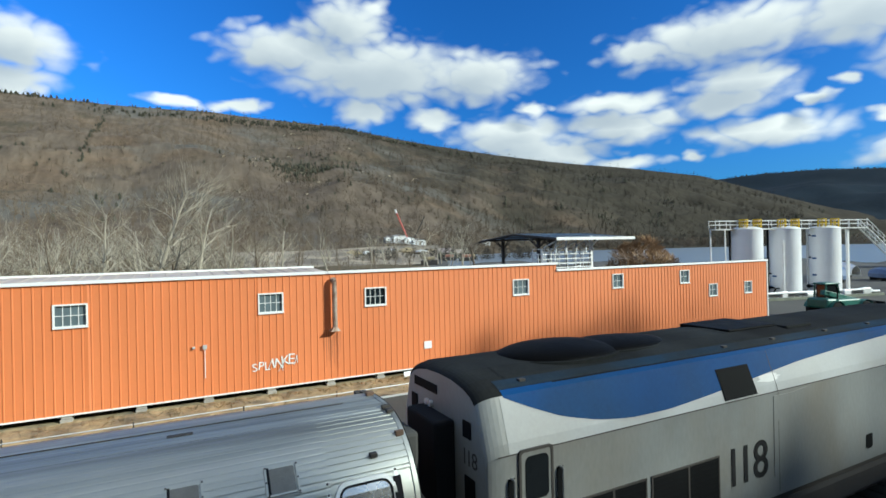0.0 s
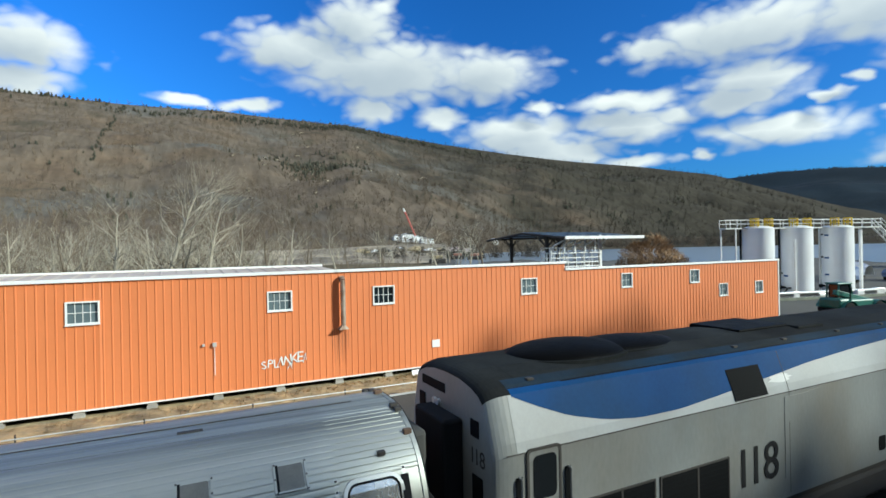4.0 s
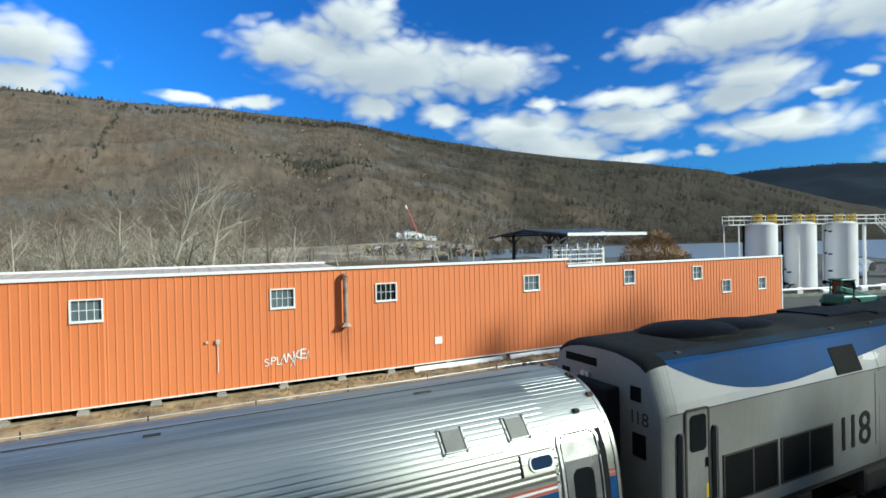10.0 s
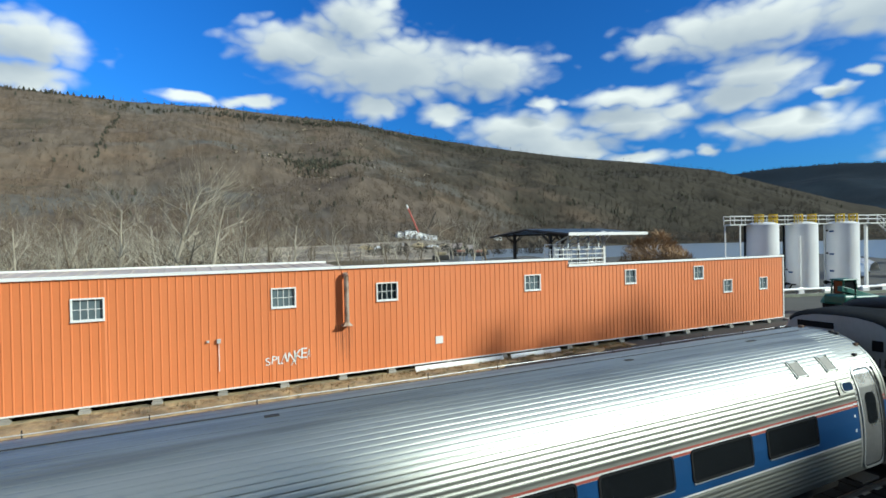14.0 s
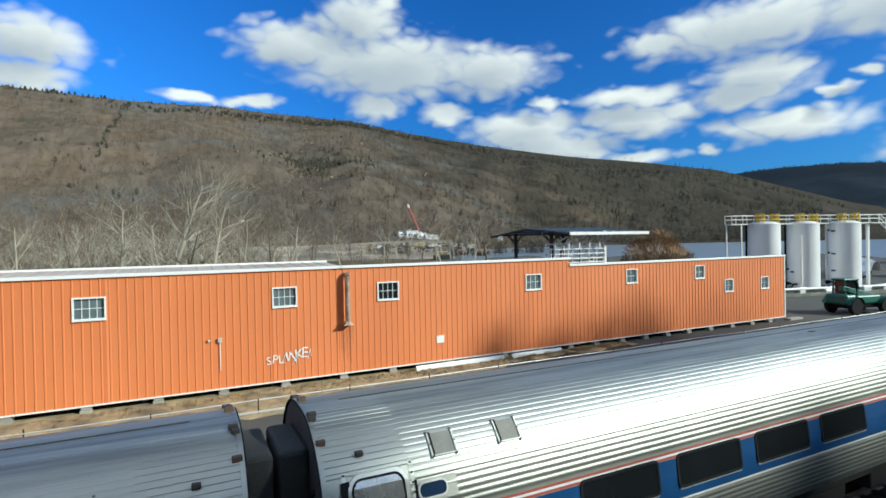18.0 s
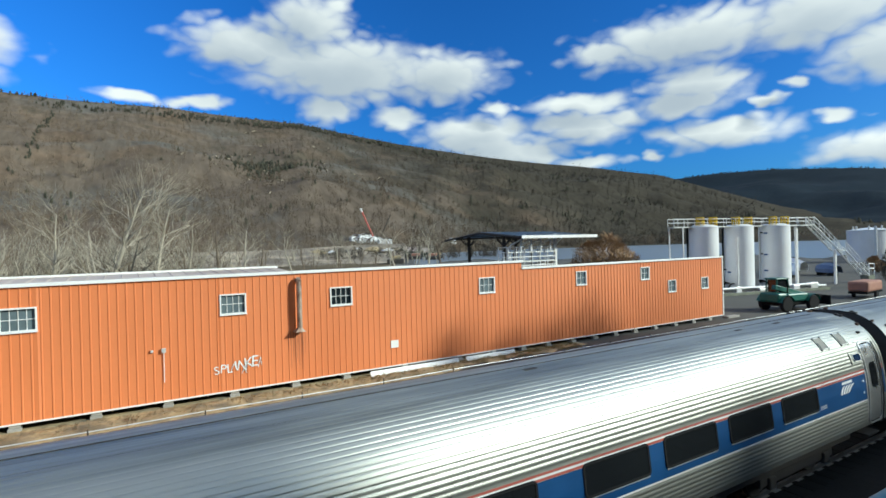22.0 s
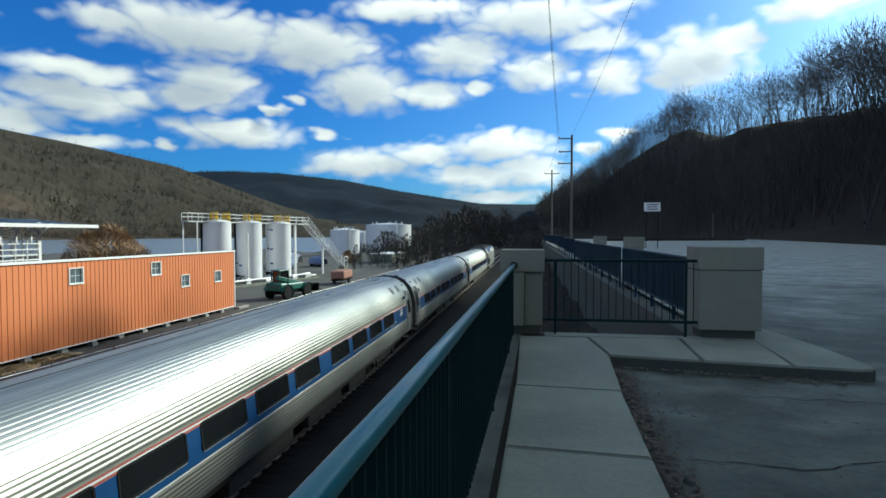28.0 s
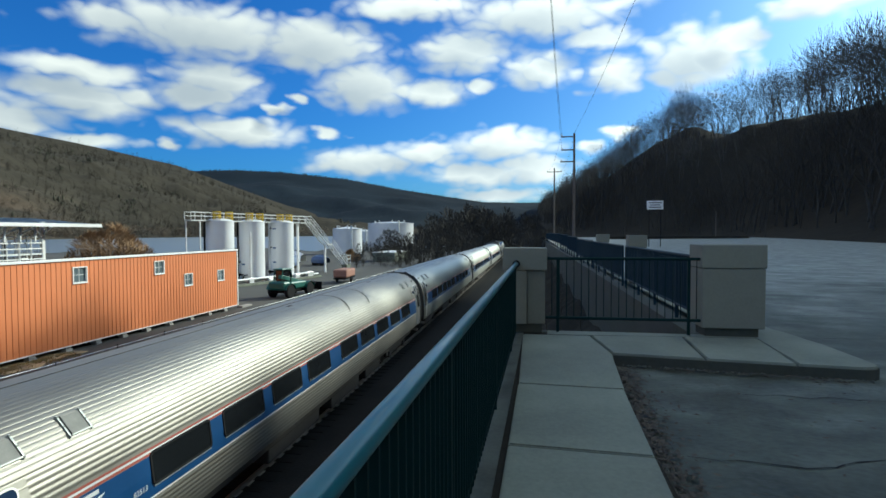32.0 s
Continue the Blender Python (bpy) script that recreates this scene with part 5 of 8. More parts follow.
# ---------------------------------------------------------------- tank farm
def tank(x, y, ribs):
    t = thing("storage_tank", pose(x, y, GROUND_Z, 0, 0, -14.5), "tall white vertical storage tank with pipes", "tank", "white storage tanks")
    top = 7.95
    part("shell", lathe([(1.64, 0), (1.64, top - 0.1), (1.59, top), (1.1, top + 0.2), (0.2, top + 0.3)], 44), TANK, t, "smooth white steel shell", smooth=False)
    for z in (0.08, top - 0.14):
        part("ring", lathe([(1.64, z), (1.68, z), (1.68, z + 0.07), (1.64, z + 0.07)], 44), TANK, t)
    ang = radians(-122)
    d = Vector((math.cos(ang), math.sin(ang), 0))
    part("riser_pipe", pipe([d * 1.80 + Vector((0, 0, 0.3)), d * 1.80 + Vector((0, 0, top - 0.2)), d * 1.2 + Vector((0, 0, top + 0.1))], 0.11, 10), GALV if ribs else BLACK, t, "vertical pipe")
    e = Vector((math.cos(radians(-52)), math.sin(radians(-52)), 0))
    if not ribs and x > -37.5:           # a lit drop pipe with stand-offs
        drop = part("drop_pipe", tube(e * 1.86 + Vector((0, 0, 0.2)), e * 1.86 + Vector((0, 0, top - 1.4)), 0.13, seg=10), WHITE_P, t, "white drop pipe")
        for z in (1.6, 3.6, 5.6):
            part("stand_off", tube(e * 1.6 + Vector((0, 0, z)), e * 1.86 + Vector((0, 0, z)), 0.05, seg=6), WHITE_P, drop)
    f = Vector((math.cos(radians(-88)), math.sin(radians(-88)), 0))
    for z in (2.3, 4.3, 7.0) if ribs else (2.3,):
        mark = part("stencil_bar", box(-0.28, 0.28, -0.012, 0.012, z - 0.10, z + 0.10), BLUE, t, "faded stencilled mark")
        mark.matrix_basis = Matrix.Translation((f.x * 1.645, f.y * 1.645, 0))
    for z in (0.95,):
        stub = part("outlet_valve", tube(f * 1.6 + Vector((-0.35, 0, z)), f * 2.15 + Vector((-0.35, 0, z)), 0.13, seg=10), BLACK, t, "black outlet valve")
        part("hand_wheel", tube(f * 2.15 + Vector((-0.35, 0, z)), f * 2.2 + Vector((-0.35, 0, z)), 0.26, seg=14), BLACK, stub)
        part("valve_arm", tube(f * 1.9 + Vector((-0.85, 0, z)), f * 1.9 + Vector((0.2, 0, z)), 0.09, seg=8), BLACK, stub)
    for k, z in enumerate((1.0, 4.4, 7.1) if ribs else (1.0, 2.6)):
        a2 = radians(-108)
        q = Vector((math.cos(a2), math.sin(a2), 0))
        part("valve", tube(q * 1.58 + Vector((0, 0, z)), q * 1.80 + Vector((0, 0, z)), 0.10, seg=10), BLACK, t)
    part("outlet_pipe", pipe([Vector((0.6, -1.5, 0.9)), Vector((0.6, -2.0, 0.9)), Vector((0.2, -2.0, 0.4))], 0.08, 8), BLACK, t, "black outlet pipe")
    for s in (-1, 1):
        cy = s * 0.95
        cage = part("hatch_cage", lathe([(0.40, top + 1.0), (0.46, top + 1.0), (0.46, top + 1.1), (0.40, top + 1.1)], 16, centre=(0.55, cy, 0)), YELLOW, t, "yellow safety cage")
        for k in range(6):
            a = 2 * math.pi * k / 6
            part("cage_bar", tube((0.55 + 0.43 * math.cos(a), cy + 0.43 * math.sin(a), top + 0.1), (0.55 + 0.43 * math.cos(a), cy + 0.43 * math.sin(a), top + 1.1), 0.05, seg=6), YELLOW, cage)
        part("cage_hoop", lathe([(0.40, top + 0.5), (0.47, top + 0.5), (0.47, top + 0.62), (0.40, top + 0.62)], 16, centre=(0.55, cy, 0)), YELLOW, cage)


for k, (x, y) in enumerate(((-38.1, 59.9), (-36.9, 65.3), (-35.3, 70.7))):
    tank(x, y, k == 2)


def catwalk():
    c = thing("catwalk", pose(-36.9, 65.3, GROUND_Z, 0, 0, -14.5), "white steel catwalk and stair over the storage tanks", "catwalk")
    zd, s0, s1 = 7.98, -10.0, 11.9
    part("deck", box(-0.6, 0.45, s0, s1, zd - 0.12, zd), GALV, c, "grating deck")
    part("deck", box(-1.4, 0.6, 9.4, s1, zd - 0.14, zd - 0.01), GALV, c, "grating deck")
    n = 16
    for x in (-0.6, 0.45):
        for z in (zd + 0.48, zd + 0.92):
            part("rail", tube((x, s0, z), (x, s1, z), 0.032, seg=6), WHITE_P, c)
        for k in range(n):
            s = s0 + (s1 - s0) * k / (n - 1)
            part("rail_post", tube((x, s, zd), (x, s, zd + 0.92), 0.032, seg=6), WHITE_P, c)
    for x, s, w, h in ((-0.5, -9.9, 0.06, zd), (0.4, -8.7, 0.06, zd), (0.1, 9.2, 0.14, zd - 0.1), (0.0, 16.0, 0.13, 4.5)):
        part("column", box(x - w, x + w, s - w, s + w, 0, h, 0.01), WHITE_P, c, "white steel column")
    part("landing", box(-0.7, 0.55, 16.2, 17.3, 4.4, 4.55), GALV, c)
    for (sa, za), (sb, zb) in (((11.9, zd), (16.2, 4.55)), ((17.3, 4.55), (21.5, 1.0))):
        m = int((za - zb) / 0.2)
        for x in (-0.6, 0.45):
            part("stringer", pipe([(x, sa, za - 0.1), (x, sb, zb - 0.1)], 0.09, 6), WHITE_P, c)
            for off in (0.55, 1.05):
                part("stair_rail", tube((x, sa, za + off), (x, sb, zb + off), 0.04, seg=6), WHITE_P, c)
            for k in range(6):
                f = k / 5
                part("stair_post", tube((x, sa + (sb - sa) * f, za + (zb - za) * f), (x, sa + (sb - sa) * f, za + (zb - za) * f + 1.05), 0.04, seg=6), WHITE_P, c)
        for k in range(m):
            f = (k + 0.5) / m
            part("tread", box(-0.6, 0.45, sa + (sb - sa) * f - 0.12, sa + (sb - sa) * f + 0.12, za + (zb - za) * f - 0.02, za + (zb - za) * f + 0.02), GALV, c)
    part("stair_foot", box(-0.6, 0.45, 21.4, 22.6, 0, 1.0), CONCRETE, c)
    for s in (21.5, 22.5):
        part("foot_post", tube((0.45, s, 1.0), (0.45, s, 2.6), 0.06, seg=6), WHITE_P, c)
    for z in (1.9, 2.55):
        part("foot_rail", tube((0.45, 21.5, z), (0.45, 22.5, z), 0.06, seg=6), WHITE_P, c)


catwalk()


def big_tank(az, dist, r, h):
    p = polar(az, dist)
    t = thing("fuel_tank", pose(p.x, p.y, GROUND_Z), "wide white cylindrical fuel tank with a low roof", "tank", "wide fuel tanks")
    part("shell", lathe([(r, 0), (r, h)], 48), TANK, t)
    part("roof", lathe([(r + 0.15, h), (r + 0.15, h + 0.12), (r * 0.5, h + 0.5), (0.3, h + 0.75)], 48), TANK, t)
    part("ladder", box(r * 0.55, r * 0.55 + 0.5, -r * 0.92, -r * 0.86, 0, h + 1.0), GALV, t)
    for k in range(4):
        a = radians(-20 - 50 * k)
        part("roof_vent", tube((r * 0.7 * math.cos(a), r * 0.7 * math.sin(a), h), (r * 0.7 * math.cos(a), r * 0.7 * math.sin(a), h + 1.1), 0.2, seg=8), GALV, t)


big_tank(19.8, 165, 4.45, 7.55)
big_tank(15.15, 195, 8.3, 9.75)
big_tank(18.2, 215, 4.0, 7.0)


def pipe_rack():
    c = thing("pipe_manifold", pose(-33.6, 63.0, GROUND_Z, 0, 0, -14.5), "low white pipes and valves beside the tanks", "pipes")
    for k in range(3):
        part("pipe", tube((0.30 * k - 0.3, -8, 0.4 + 0.16 * k), (0.30 * k - 0.3, 11 - 1.5 * k, 0.4 + 0.16 * k), 0.14, seg=10), TANK, c)
    for k in range(8):
        part("pipe_stand", box(-0.5, 0.35, -7.5 + 2.2 * k, -7.4 + 2.2 * k, 0, 0.3), GALV, c)
    for k, (x, s, w, h) in enumerate(((0.3, -6.8, 0.5, 0.7), (0.2, -3.0, 0.4, 0.9), (0.4, 0.2, 0.45, 0.6), (0.2, 2.6, 0.35, 1.4), (0.5, 5.2, 0.5, 0.8), (0.1, 8.4, 0.6, 0.9))):
        part("pump", box(x - w / 2, x + w / 2, s - w, s + w, 0, h, 0.08), (WHITE_P, TANK, GALV)[k % 3], c)
    part("containment_wall", box(0.9, 1.1, -9.5, 10.0, 0, 0.3, 0.02), CONCRETE, c, "low concrete containment kerb")
    part("containment_wall", box(-3.0, 0.9, 10.0, 10.2, 0, 0.3, 0.02), CONCRETE, c, "low concrete containment kerb")


pipe_rack()


def canopy():
    c = thing("loading_canopy", pose(-54, 44, GROUND_Z), "open truck-loading canopy with a slate-blue roof", "canopy")
    bm = strip([[(8.2, y, 7.35), (0, y, 8.1), (-8.2, y, 7.35)] for y in (-5.9, 5.9)])
    bmesh.ops.solidify(bm, geom=bm.faces[:], thickness=0.12)
    part("roof", bm, CANOPY_ROOF, c, "slate-blue metal roof")
    part("fascia", box(8.2, 8.3, -6.0, 6.0, 7.08, 7.42, 0.01), WHITE_P, c, "white fascia")
    for y in (-5.95, 5.95):
        part("gable_beam", pipe([(8.2, y, 7.2), (0, y, 7.95), (-8.2, y, 7.2)], 0.14, 6), STEEL_DIRTY, c)
    for x, y, m in ((6.2, 0.9, WHITE_P), (4.0, -5.2, STEEL_DIRTY), (-4.5, 3.5, STEEL_DIRTY), (-4.5, -4.5, STEEL_DIRTY)):
        part("column", box(x - 0.16, x + 0.16, y - 0.16, y + 0.16, 0, 7.6), m, c, "steel column")
        for sx, sy in ((1, 0), (-1, 0), (0, 1), (0, -1)):
            part("brace", tube((x, y, 6.2), (x + 1.5 * sx, y + 1.5 * sy, 7.45), 0.07, seg=6), m, c)
    for y in (-4.5, 3.5):
        part("beam", box(-7.8, 7.8, y - 0.1, y + 0.1, 7.25, 7.45), STEEL_DIRTY, c)
    for x in (-6, -3, 0, 3, 6):
        part("purlin", box(x - 0.07, x + 0.07, -5.8, 5.8, 7.45 + 0.09 * (6 - abs(x)) - 0.1, 7.55 + 0.09 * (6 - abs(x)) - 0.1), STEEL_DIRTY, c)
    part("platform", box(4.7, 6.5, -6.6, 0.6, 4.35, 4.5), GALV, c, "loading platform")
    for x in (4.7, 6.5):
        for z in (3.6, 3.95, 4.95, 5.5, 6.1):
            part("platform_rail", tube((x, -6.6, z), (x, 0.6, z), 0.065, seg=6), WHITE_P, c)
        for k in range(7):
            part("platform_post", tube((x, -6.6 + 7.2 * k / 6, 0.0 if k in (0, 3, 6) else 3.6), (x, -6.6 + 7.2 * k / 6, 6.1), 0.06, seg=6), WHITE_P, c)
    for z in (4.95, 5.5, 6.1):
        part("platform_rail", tube((4.7, 0.6, z), (6.5, 0.6, z), 0.055, seg=6), WHITE_P, c)
    for k in range(4):
        y = -5.6 + 1.5 * k
        part("loading_arm", pipe([(5.6, y, 4.5), (5.6, y, 6.3), (6.6, y + 0.9, 7.0), (7.2, y + 0.3, 5.6)], 0.09, 8), WHITE_P if k % 2 else GALV, c, "swivel loading arm")
    for k in range(5):
        part("feed_pipe", tube((5.2, -6.2 + 1.4 * k, 0), (5.2, -6.2 + 1.4 * k, 5.6), 0.08, seg=8), (WHITE_P, STEEL_DIRTY)[k % 2], c)


canopy()


def telehandler():
    t = thing("telehandler", pose(-24.0, 49.9, GROUND_Z, 0, 0, -12), "green telescopic handler parked on the gravel", "machine")
    part("chassis", box(-0.85, 0.85, -2.1, 2.2, 0.5, 1.0, 0.08), BLACK, t, "black steel chassis")
    part("rear_hood", box(-0.9, 0.95, -2.35, -1.25, 0.8, 1.62, 0.16), GREEN, t, "rounded green rear hood")
    part("engine_cover", box(0.2, 1.02, -1.3, 1.2, 0.85, 1.55, 0.14), GREEN, t, "green engine cover")
    cab = part("cab", box(-1.0, 0.1, -1.5, 0.3, 0.85, 1.55, 0.08), GREEN, t, "green cab base")
    for x, y, lean in ((-0.95, -1.4, 0.10), (0.03, -1.4, 0.10), (-0.95, 0.22, -0.28), (0.03, 0.22, -0.28)):
        part("cab_post", pipe([(x, y, 1.5), (x, y + lean, 2.75)], 0.07, 6), GREEN, cab, "green cab post")
    part("cab_glass", box(-0.9, -0.02, -1.25, 0.0, 1.55, 2.68, 0.03), GLASS_D, cab, "dark cab glazing")
    part("cab_roof", box(-1.05, 0.14, -1.5, 0.12, 2.7, 2.84, 0.06), GREEN, cab, "green cab roof")
    part("seat", box(-0.7, -0.25, -0.95, -0.5, 1.5, 2.15, 0.06), BLACK, cab)
    part("exhaust", pipe([(0.75, -1.0, 1.5), (0.75, -1.0, 2.35), (0.85, -1.05, 2.5)], 0.05, 8), BLACK, t, "black exhaust stack")
    boom = part("boom", box(-0.2, 0.2, -2.0, 2.9, -0.2, 0.2, 0.04), GREEN, t, "green telescopic boom")
    boom.matrix_basis = Matrix.Translation((0.22, 0, 1.66)) @ Matrix.Rotation(radians(-13), 4, "X")
    part("inner_boom", box(-0.14, 0.14, 2.9, 3.7, -0.14, 0.14, 0.02), BLACK, boom)
    part("lift_cylinder", tube((0.22, 0.2, 0.95), (0.22, 2.1, 1.15), 0.07, seg=10), GALV, t, "steel lift cylinder")
    part("boom_head", box(0.02, 0.42, 3.3, 3.9, 0.45, 1.1, 0.05), BLACK, t)
    part("fork_carriage", box(-0.6, 1.0, 3.85, 3.98, 0.3, 1.15, 0.02), BLACK, t, "black fork carriage")
    for x in (-0.25, 0.65):
        part("fork", box(x - 0.06, x + 0.06, 3.9, 5.0, 0.3, 0.36), BLACK, t)
    for x in (-1.0, 1.0):
        for y in (-1.5, 1.65):
            w = part("wheel", lathe([(0.3, -0.2), (0.58, -0.2), (0.66, -0.12), (0.66, 0.12), (0.58, 0.2), (0.3, 0.2)], 22), RUBBER, t, "black tyre")
            w.matrix_basis = Matrix.Translation((x, y, 0.66)) @ Matrix.Rotation(radians(90), 4, "Y")
            part("rim", lathe([(0.0, -0.12), (0.3, -0.14), (0.3, 0.14), (0.0, 0.12)], 18), GREEN, w)
            bow = [(x, y + 0.78 * math.cos(a), 0.66 + 0.78 * math.sin(a)) for a in np.linspace(0.25, 2.9, 8)]
            part("fender", strip([[(p[0] - 0.24, p[1], p[2]), (p[0] + 0.24, p[1], p[2])] for p in bow]), GREEN, t, "green wheel arch")


telehandler()


def compressor():
    t = thing("portable_compressor", pose(-23.9, 65.2, GROUND_Z, 0, 0, 4), "faded orange-red towable compressor on the gravel", "machine")
    part("body", box(-0.9, 0.9, -2.2, 2.0, 0.7, 1.75, 0.22), RUST, t, "faded orange body")
    part("skid", box(-0.8, 0.8, -2.3, 2.2, 0.5, 0.7, 0.03), BLACK, t)
    part("drawbar", pipe([(0, 2.0, 0.6), (0, 3.4, 0.5)], 0.06, 8), BLACK, t)
    for x in (-0.95, 0.95):
        w = part("wheel", lathe([(0.15, -0.11), (0.36, -0.11), (0.36, 0.11), (0.15, 0.11)], 18), RUBBER, t)
        w.matrix_basis = Matrix.Translation((x, -0.2, 0.36)) @ Matrix.Rotation(radians(90), 4, "Y")


compressor()

# ---------------------------------------------------------------- far shore and small things in the yard
def far_shore():
    p = west_height(66.3, 0.075)
    c = thing("crane", pose(p.x, p.y, p.z), "distant red lattice-boom crane with a white tip", "crane")
    part("cab", box(-3, 3, -2, 2, 0, 5, 0.3), WHITE_P, c)
    part("boom", pipe([(0, 0, 4), (-6, -9, 30)], 0.9, 6), BRICK_RED, c, "red boom")
    part("boom_tip", pipe([(-6, -9, 30), (-6.8, -10.2, 33.5)], 0.9, 6), WHITE_P, c)
    part("mast", pipe([(2, 6, 3), (7, 16, 26)], 0.5, 6), STEEL_DIRTY, c)
    for k, (az, u, w, d, h, m) in enumerate(((68.3, 0.068, 9, 8, 4.5, WHITE_P), (67.3, 0.068, 12, 9, 7, WHITE_P), (66.2, 0.066, 10, 8, 5, TRIM), (65.2, 0.066, 13, 9, 3.6, WHITE_P), (57.8, 0.055, 8, 8, 5, WHITE_P))):
        q = west_height(az, u)
        b = thing("plant_building", pose(q.x, q.y, q.z - 1.5, 0, 0, az + 20), "distant white industrial building on the far shore", "building", "plant buildings on the far shore")
        part("wall", box(-w / 2, w / 2, -d / 2, d / 2, 0, h + 1.5), m, b)
        part("roof", strip([[(-w / 2 - 0.3, -d / 2 - 0.3, h + 1.5), (0, -d / 2 - 0.3, h + 3), (w / 2 + 0.3, -d / 2 - 0.3, h + 1.5)], [(-w / 2 - 0.3, d / 2 + 0.3, h + 1.5), (0, d / 2 + 0.3, h + 3), (w / 2 + 0.3, d / 2 + 0.3, h + 1.5)]]), GALV, b)
        for x in (-w / 4, w / 4):
            part("window", box(x - 0.7, x + 0.7, -d / 2 - 0.05, -d / 2 + 0.05, 3, 4.4), GLASS_D, b)
    for az, d, h in ((62.2, 330, 4.5), (60.6, 345, 3.5)):
        q = polar(az, d)
        b = thing("house", pose(q.x, q.y, GROUND_Z, 0, 0, az - 25), "small grey gabled house by the water", "house", "houses by the water")
        part("wall", box(-4, 4, -3, 3, 0, h), CONCRETE, b)
        part("gable", strip([[(-4.0, -3.0, h), (-4.0, 0, h + 2.4), (-4.0, 3.0, h)], [(4.0, -3.0, h), (4.0, 0, h + 2.4), (4.0, 3.0, h)]]), TRIM, b)
        part("roof", strip([[(-4.4, -3.5, h - 0.2), (-4.4, 0, h + 2.6), (-4.4, 3.5, h - 0.2)], [(4.4, -3.5, h - 0.2), (4.4, 0, h + 2.6), (4.4, 3.5, h - 0.2)]]), ROOFING, b)
        part("window", box(-1, 1, -3.05, -2.95, 1.2, 2.6), GLASS_D, b)
    # sandy quay and dark barges
    rows = []
    for k in range(30):
        az = 63 + 0.8 * k
        lift = 1.0 - 0.45 * step(66, 80, az)
        rows.append([polar(az, 232 + 8 * math.sin(k)) + Vector((0, 0, -0.12)), polar(az, 300 + 8 * math.sin(k)) + Vector((0, 0, 0.9 + 0.5 * math.sin(k * 1.7))), polar(az, 352 + 10 * math.sin(k * 0.7)) + Vector((0, 0, 1.6 + 3.0 * lift + 0.8 * math.sin(k * 1.1))), polar(az, 400) + Vector((0, 0, 4.0 + 5.5 * lift)), polar(az, 440) + Vector((0, 0, 2.0))])
    tagged(link("quay", strip(rows), SAND), "pale sandy shore and storage yard", "shore", kind="structure")
    for az, d, l in ((61.8, 300, 22), (59.5, 310, 18), (64.0, 225, 14), (60.0, 280, 20)):
        q = polar(az, d)
        b = thing("barge", pose(q.x, q.y, -0.1, 0, 0, az + 90), "rusty dark barge moored at the shore", "barge", "moored barges")
        part("hull", box(-l / 2, l / 2, -3.5, 3.5, -0.1, 1.8, 0.3), STEEL_DIRTY, b)
        part("cargo", box(-l / 3, l / 4, -2.4, 2.4, 1.8, 3.2, 0.4), RUST if l > 18 else GRASS_DRY, b)


    rnd = rng(52)
    for k in range(16):                       # heaps of sand, gravel and timber in the far yard
        az = 62.5 + 0.75 * k + rnd.uniform(-0.3, 0.3)
        q = polar(az, rnd.uniform(345, 385))
        r, h = rnd.uniform(3, 8), rnd.uniform(1.6, 3.6)
        ob = link("spoil_heap", lathe([(r, 0), (r * 0.8, h * 0.3), (r * 0.4, h * 0.8), (0.1, h)], 14), (SAND, GRASS_DRY, STEEL_DIRTY, WHITE_P)[k % 4], smooth=True)
        ob.matrix_basis = pose(q.x, q.y, 2.6 + 2.2 * (1 - step(66, 80, az)))
        tagged(ob, "heap of pale sand and gravel in the far yard", "heap", "heaps in the far yard")


far_shore()


def shrubs():
    rnd = rng(91)
    for k, (az, d, h, m, lab) in enumerate(((41.6, 92, 9.0, SHRUB, "russet leafless willow shrub by the river"), (43.2, 97, 7.8, SHRUB, "russet leafless willow shrub by the river"),
                                            (44.5, 105, 4.0, BARK_MID, "grey leafless shrub by the river"), (40.2, 96, 7.0, SHRUB, "russet leafless willow shrub by the river"),
                                            (47.5, 115, 4.5, BARK_MID, "grey leafless shrub by the river"), (16.5, 120, 4.5, BARK, "dark leafless shrub beside the track"), (13.5, 130, 5, BARK, "dark leafless shrub beside the track"), (19.3, 118, 3.2, SHRUB, "russet leafless shrub beside the track"))):
        p = polar(az, d)
        t = thing("shrub", pose(p.x, p.y, GROUND_Z), lab, "shrub", "leafless shrubs")
        if m is SHRUB:
            v, f = thicket_template(200 + k, h, 1700, 0.26)
            raw("crown", [(x * 1.5 + 0.6 * math.sin(z * 1.7), y * 1.5, z * 0.85) for x, y, z in v], f, m, t, "dense russet twigs")
            continue
        out = ([], [])
        for j in range(30):
            a, lean = rnd.uniform(0, 6.28), rnd.uniform(0.1, 0.9)
            way = Vector((lean * math.cos(a), lean * math.sin(a), 1)).normalized()
            grow(out, Vector((0.5 * math.cos(a), 0.5 * math.sin(a), 0)), way, h * rnd.uniform(0.3, 0.45), 0.06, 2, rnd, 0.55, 3)
        raw("crown", out[0], out[1], m, t)


shrubs()


